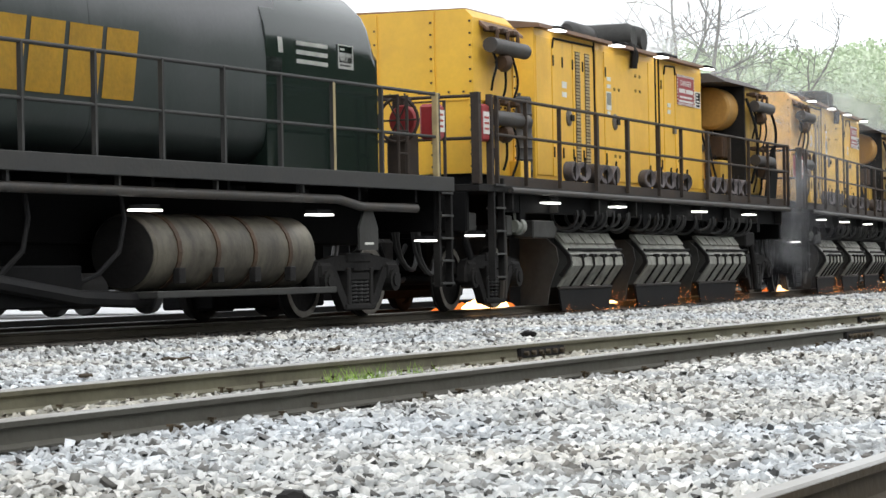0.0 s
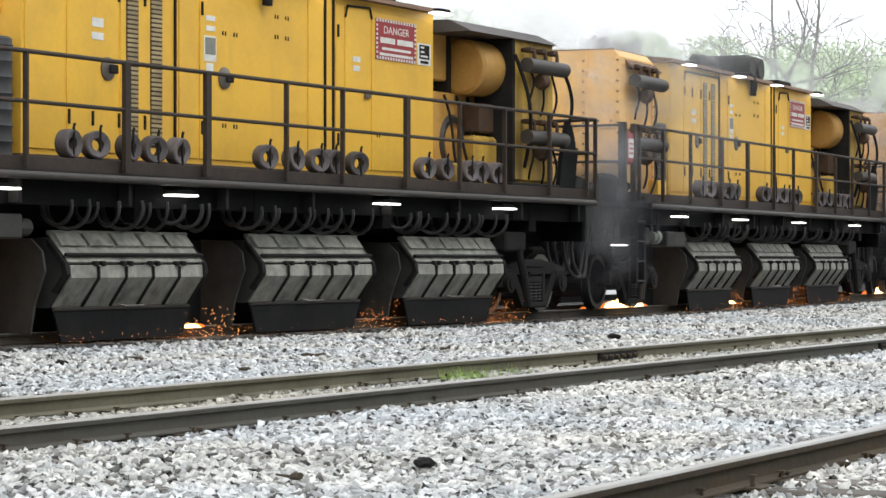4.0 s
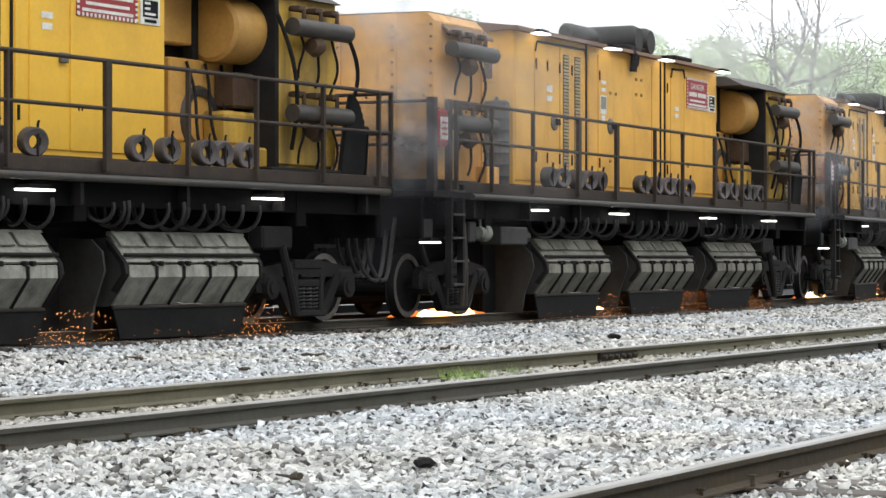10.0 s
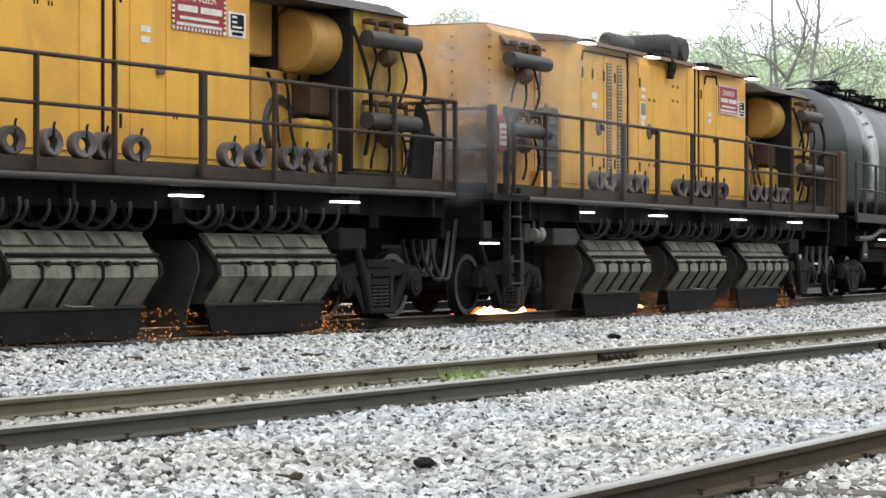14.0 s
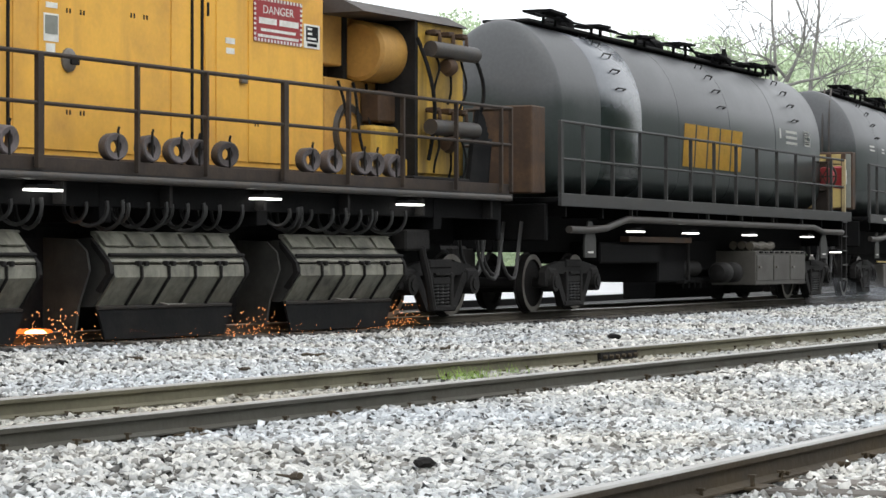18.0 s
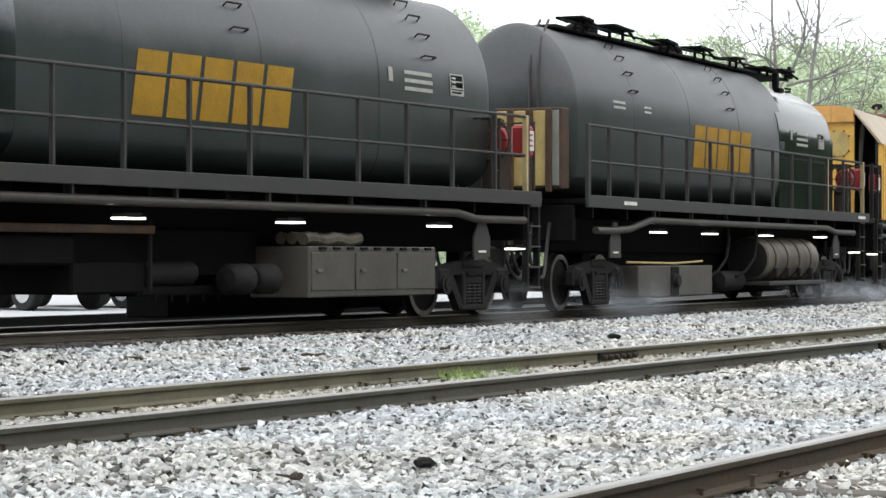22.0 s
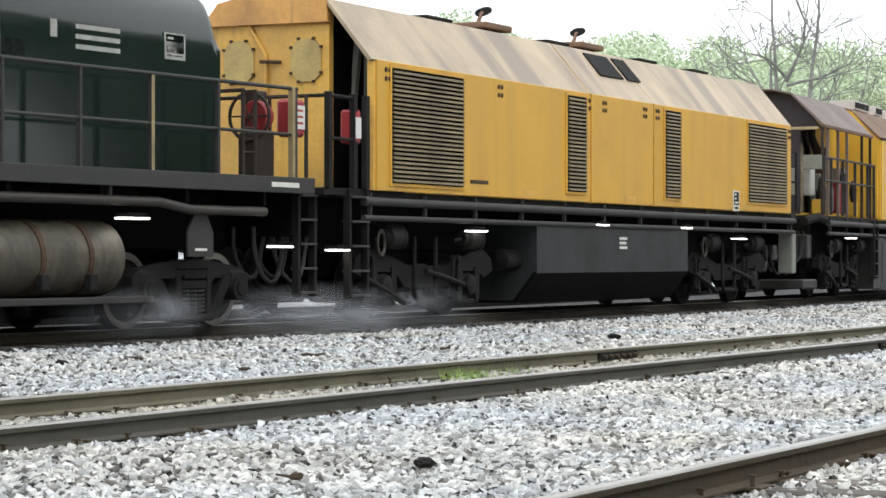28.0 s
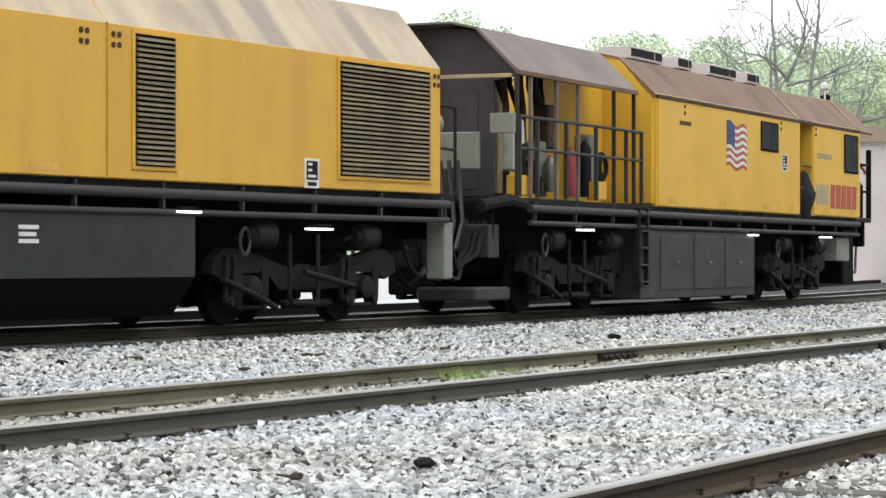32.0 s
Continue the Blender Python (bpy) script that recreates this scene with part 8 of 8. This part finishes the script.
# ---------------------------------------------------------------- sparks and hot metal under the grinding cars


def spark_cloud(name, n, lo, hi, size, seed, material, label):
    rng = np.random.default_rng(seed)
    p = np.array(lo) + rng.uniform(0, 1, (n, 3)) ** np.array([1, 1, 2.2]) * (np.array(hi) - np.array(lo))
    L = size * rng.uniform(0.5, 2.2, (n, 1)) * np.array([1, 0.2, 0.35]) * np.sign(rng.normal(0, 1, (n, 1)))
    t = size * 0.35
    v = np.stack([p - L, p + np.array([0, 0, t]), p + L, p - np.array([0, 0, t]), p + np.array([t, -t, 0])], 1).reshape(-1, 3)
    f = []
    for i in range(n):
        b = i * 5
        f += [(b, b + 1, b + 4), (b + 1, b + 2, b + 4), (b + 2, b + 3, b + 4), (b + 3, b, b + 4)]
    ob = raw(name, v.tolist(), f, material)
    return tagged(ob, label, "sparks", kind="stuff")


def flame_bed(name, l0, l1, o, h, seed, material, label):
    """A ragged low bank of glowing metal dust along a rail."""
    rng = np.random.default_rng(seed)
    bm = bmn()
    n = 28
    rows = []
    for k in range(n + 1):
        x = l0 + (l1 - l0) * k / n
        e = math.sin(math.pi * k / n) ** 0.5
        z = h * e * (0.55 + 0.45 * rng.uniform())
        rows.append([bm.verts.new((x, o - 0.10 * e, -0.02)), bm.verts.new((x, o, z)), bm.verts.new((x, o + 0.10 * e, -0.02))])
    for a, c in zip(rows, rows[1:]):
        bm.faces.new((a[0], c[0], c[1], a[1]))
        bm.faces.new((a[1], c[1], c[2], a[2]))
    ob = part(name, bm, material)
    return tagged(ob, label, "sparks", kind="stuff")




# ---------------------------------------------------------------- smoke and mist
def puff_mesh(name, material):
    bm = bmn()
    c = bm.verts.new((-0.12, 0, 0))
    rings = []
    for r, d in ((0.35, -0.1), (0.7, -0.05), (1.0, 0.0)):
        rings.append([bm.verts.new((d, r * math.cos(a), r * math.sin(a))) for a in [2 * math.pi * k / 20 for k in range(20)]])
    for k in range(20):
        bm.faces.new((c, rings[0][k], rings[0][(k + 1) % 20]))
        for a, e in zip(rings, rings[1:]):
            bm.faces.new((a[k], e[k], e[(k + 1) % 20], a[(k + 1) % 20]))
    return mesh_of(name, bm, material, True)


PUFF = {"smoke": puff_mesh("smoke_puff", SMOKE), "veil": puff_mesh("smoke_veil", VEIL), "steam": puff_mesh("mist_puff", STEAM), "haze": puff_mesh("haze_puff", HAZE)}
PUFFS = []
PR = np.random.default_rng(77)


def puff(kind, s, l, o, z, size, t0, lag, rise, swell=1.0):
    """A veil of smoke that drifts beside the train: it lags behind it and rises from t0 on."""
    name = {"smoke": "smoke_puff", "veil": "smoke_veil", "steam": "mist_puff", "haze": "haze_puff"}[kind]
    words = {"smoke": "thin grey grinding smoke between the cars", "veil": "drifting blue-grey smoke before the hoods", "steam": "pale water mist over the rails", "haze": "thin white smoke haze above the train"}[kind]
    ob = new(name, PUFF[kind])
    ob.scale = (size, size * swell, size)
    tagged(ob, words, "smoke", kind="stuff")
    PUFFS.append((ob, s, l, o, z, t0, lag, rise))


# grey smoke in the gaps before the grinding cars
for s, t0, big in ((-18.19, 3.0, 1.25), (1.35, 8.0, 1.0), (20.9, 12.0, 0.9)):
    for k in range(6):
        puff("smoke", s, -10.1 + 1.2 * PR.uniform(-0.6, 1.1), -1.0 + 1.6 * PR.uniform(-0.5, 0.5), 0.9 + 1.7 * PR.uniform(), big * PR.uniform(0.7, 1.3), t0, PR.uniform(-0.05, 0.12), 0.06)
# dark smoke that fills the far side of the gaps
for s in (-18.19, 1.35, 20.9):
    for k in range(5):
        puff("smoke", s, -10.6 + 0.9 * k, 1.7, 0.55 + 0.5 * PR.uniform(), 1.25, 8.0, 0.02, 0.0)
# paler smoke that drifts up past the hoods
for s, t0 in ((-18.19, 1.0), (1.35, 8.0), (20.9, 12.5)):
    for k in range(4):
        puff("steam", s, -9.6 + 1.1 * PR.uniform(-0.8, 1.0), -1.5 + 0.5 * PR.uniform(), 2.3 + 0.7 * k, PR.uniform(0.5, 0.9), t0, 0.08, 0.05, 1.1)
# drifting veils that soften the cars behind each gap
for s, t0 in ((-18.19, 2.5), (1.35, 7.0), (20.9, 11.5)):
    for k in range(4):
        puff("veil", s, -9.4 + 4.4 * PR.uniform(), -1.30 + 0.3 * PR.uniform(), 2.5 + 0.55 * k, PR.uniform(1.1, 1.8), t0, PR.uniform(0.02, 0.12), 0.05, 1.2)
# wisps that curl out of the gap before the second grinding car
for k in range(4):
    puff("veil", -18.19, -10.3 + 1.1 * PR.uniform(), -1.35 + 0.3 * PR.uniform(), 1.2 + 0.42 * k, PR.uniform(0.6, 0.95), 5.5, PR.uniform(0.02, 0.1), 0.08, 1.1)
# white haze that hangs over the far cars
for k in range(7):
    puff("haze", (-18.19, 1.35, 20.9)[k % 3], PR.uniform(-8, 6), 5.0 + PR.uniform(0, 6), 4.6 + 2.5 * PR.uniform(), PR.uniform(3.0, 5.0), 0.0, 0.1, 0.03, 1.5)
# mist from the dripping tank cars
for s, l in ((40.35, 8.6), (59.32, -6.2), (59.32, -5.0), (59.32, 6.0), (59.32, 8.3), (59.32, 9.4), (78.92, -8.0), (78.92, -9.4)):
    for k in range(2):
        puff("steam", s, l + PR.uniform(-0.5, 0.5), -0.9 + PR.uniform(-0.3, 0.6), 0.02 + 0.16 * PR.uniform(), PR.uniform(0.3, 0.5), 24.0, 0.03, 0.01, 2.6)

GLOWS = []
j = 0
for car, s in CARS[1:5]:
    GLOWS.append((flame_bed("hot_metal_stream", -8.9, -5.3, -0.56, 0.13, 60 + j, FIRE, "glowing stream of hot metal dust along the rail"), s, j))
    GLOWS.append((flame_bed("hot_metal_stream", -7.95, -5.9, -0.64, 0.15, 80 + j, HOTCORE, "white-hot core of the grinding stream"), s, j + 1))
    GLOWS.append((flame_bed("hot_metal_stream", -2.05, -1.25, -0.88, 0.045, 70 + j, FIRE, "glowing hot metal dust by the grinder"), s, j + 2))
    GLOWS.append((flame_bed("hot_metal_stream", -1.85, -1.5, -0.97, 0.03, 75 + j, HOTCORE, "white-hot metal dust by the grinder"), s, j + 2))
    GLOWS.append((spark_cloud("grinding_sparks", 560, (-5.2, -1.3, -0.18), (7.0, -0.95, 0.02), 0.0055, 90 + j, SPARK, "fine orange sparks thrown by the grinding stones"), s, j))
    for a in (-2.1, 2.1, 6.1):
        GLOWS.append((spark_cloud("grinding_sparks", 170, (a - 0.1, -1.2, -0.18), (a + 1.3, -0.8, 0.26), 0.0085, 120 + j, SPARK, "orange spark spray between two grinder covers"), s, j + 3))
        j += 1
    j += 1

# ---------------------------------------------------------------- loose ballast
ballast("ballast_near", "pale grey crushed stone ballast in the foreground", 72000, wedge(1.6, 7.3, 34), stone_size, bed_height)
ballast("ballast_middle", "grimy brownish ballast between the middle track rails", 34000, wedge(7.3, 9.1, 60), stone_size, bed_height, BALLAST2)
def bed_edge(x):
    """Where the clean stone ends and the shadow-dark bed of the train's track begins."""
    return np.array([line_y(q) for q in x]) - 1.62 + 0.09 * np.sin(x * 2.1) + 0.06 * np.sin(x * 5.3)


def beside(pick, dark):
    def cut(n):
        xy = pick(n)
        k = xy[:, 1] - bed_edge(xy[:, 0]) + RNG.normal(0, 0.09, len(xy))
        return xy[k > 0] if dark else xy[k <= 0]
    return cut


ballast("ballast_far", "pale grey crushed stone ballast beside the train", 92000, beside(wedge(9.1, 16.3, 85), False), stone_size, bed_height)
ballast("ballast_oily", "stones along the train's rail, darkened for the train's shadow", 16000, beside(wedge(14.4, 17.2, 60), True), stone_size, bed_height, BALLAST3)

# ---------------------------------------------------------------- what moves
GONE = [-83.0, -78.63, -74.31, -69.84, -65.5, -61.22, -56.75, -52.29, -47.8, -43.41, -38.96, -34.5, -30.05, -25.66, -21.33, -16.88, -12.5,
        -8.12, -3.63, 0.87, 5.3, 9.80, 14.25, 18.63, 23.0, 27.49, 31.96, 36.41, 40.71, 44.88, 49.01, 52.96, 56.97]


def gone(t):
    """How far the train has come at a time, smooth between whole seconds."""
    k = min(max(int(t), 0), 31)
    p = [GONE[min(max(k + d, 0), 32)] for d in (-1, 0, 1, 2)]
    if k == 0:
        p[0] = 2 * p[1] - p[2]
    if k == 31:
        p[3] = 2 * p[2] - p[1]
    u = t - k
    return 0.5 * (2 * p[1] + (p[2] - p[0]) * u + (2 * p[0] - 5 * p[1] + 4 * p[2] - p[3]) * u * u + (3 * p[1] - p[0] - 3 * p[2] + p[3]) * u ** 3)


def on_track(s, t, side=0.0):
    x = s - gone(t)
    th = math.atan(line_slope(x))
    return pose(x - side * math.sin(th), line_y(x) + side * math.cos(th), 0, 0, 0, math.degrees(th))


def motions():
    for car, s in CARS:
        walk(car, [(t, on_track(s, t)) for t in range(0, 33)])
        for ob in car.children:
            if ob.name.startswith("wheelset"):
                l = ob.location.x
                rows = []
                for i in range(0, 321):
                    t = min(i * 0.1, 32)
                    rows.append((t, pose(l, 0, 0.457, 0, -math.degrees((gone(t) - gone(0)) / 0.457) % 360, 0)))
                walk(ob, rows)
    for ob, s, l, o, z, t0, lag, rise in PUFFS:
        rows = []
        for i in range(0, 33):
            d = min(max(i - t0, -6), 6)
            rows.append((i, on_track(s, i) @ pose(l + lag * d, o, z + rise * d, 0, 0, math.degrees(YAW))))
        walk(ob, rows)
    for ob, s, j in GLOWS:
        rows = []
        for i in range(0, 161):
            t = i * 0.2
            rows.append((t, on_track(s, t) @ pose(0.10 * math.sin(i * 2.3 + j), 0, 0.02 * math.sin(i * 3.1 + j * 1.7))))
        walk(ob, rows)


motions()
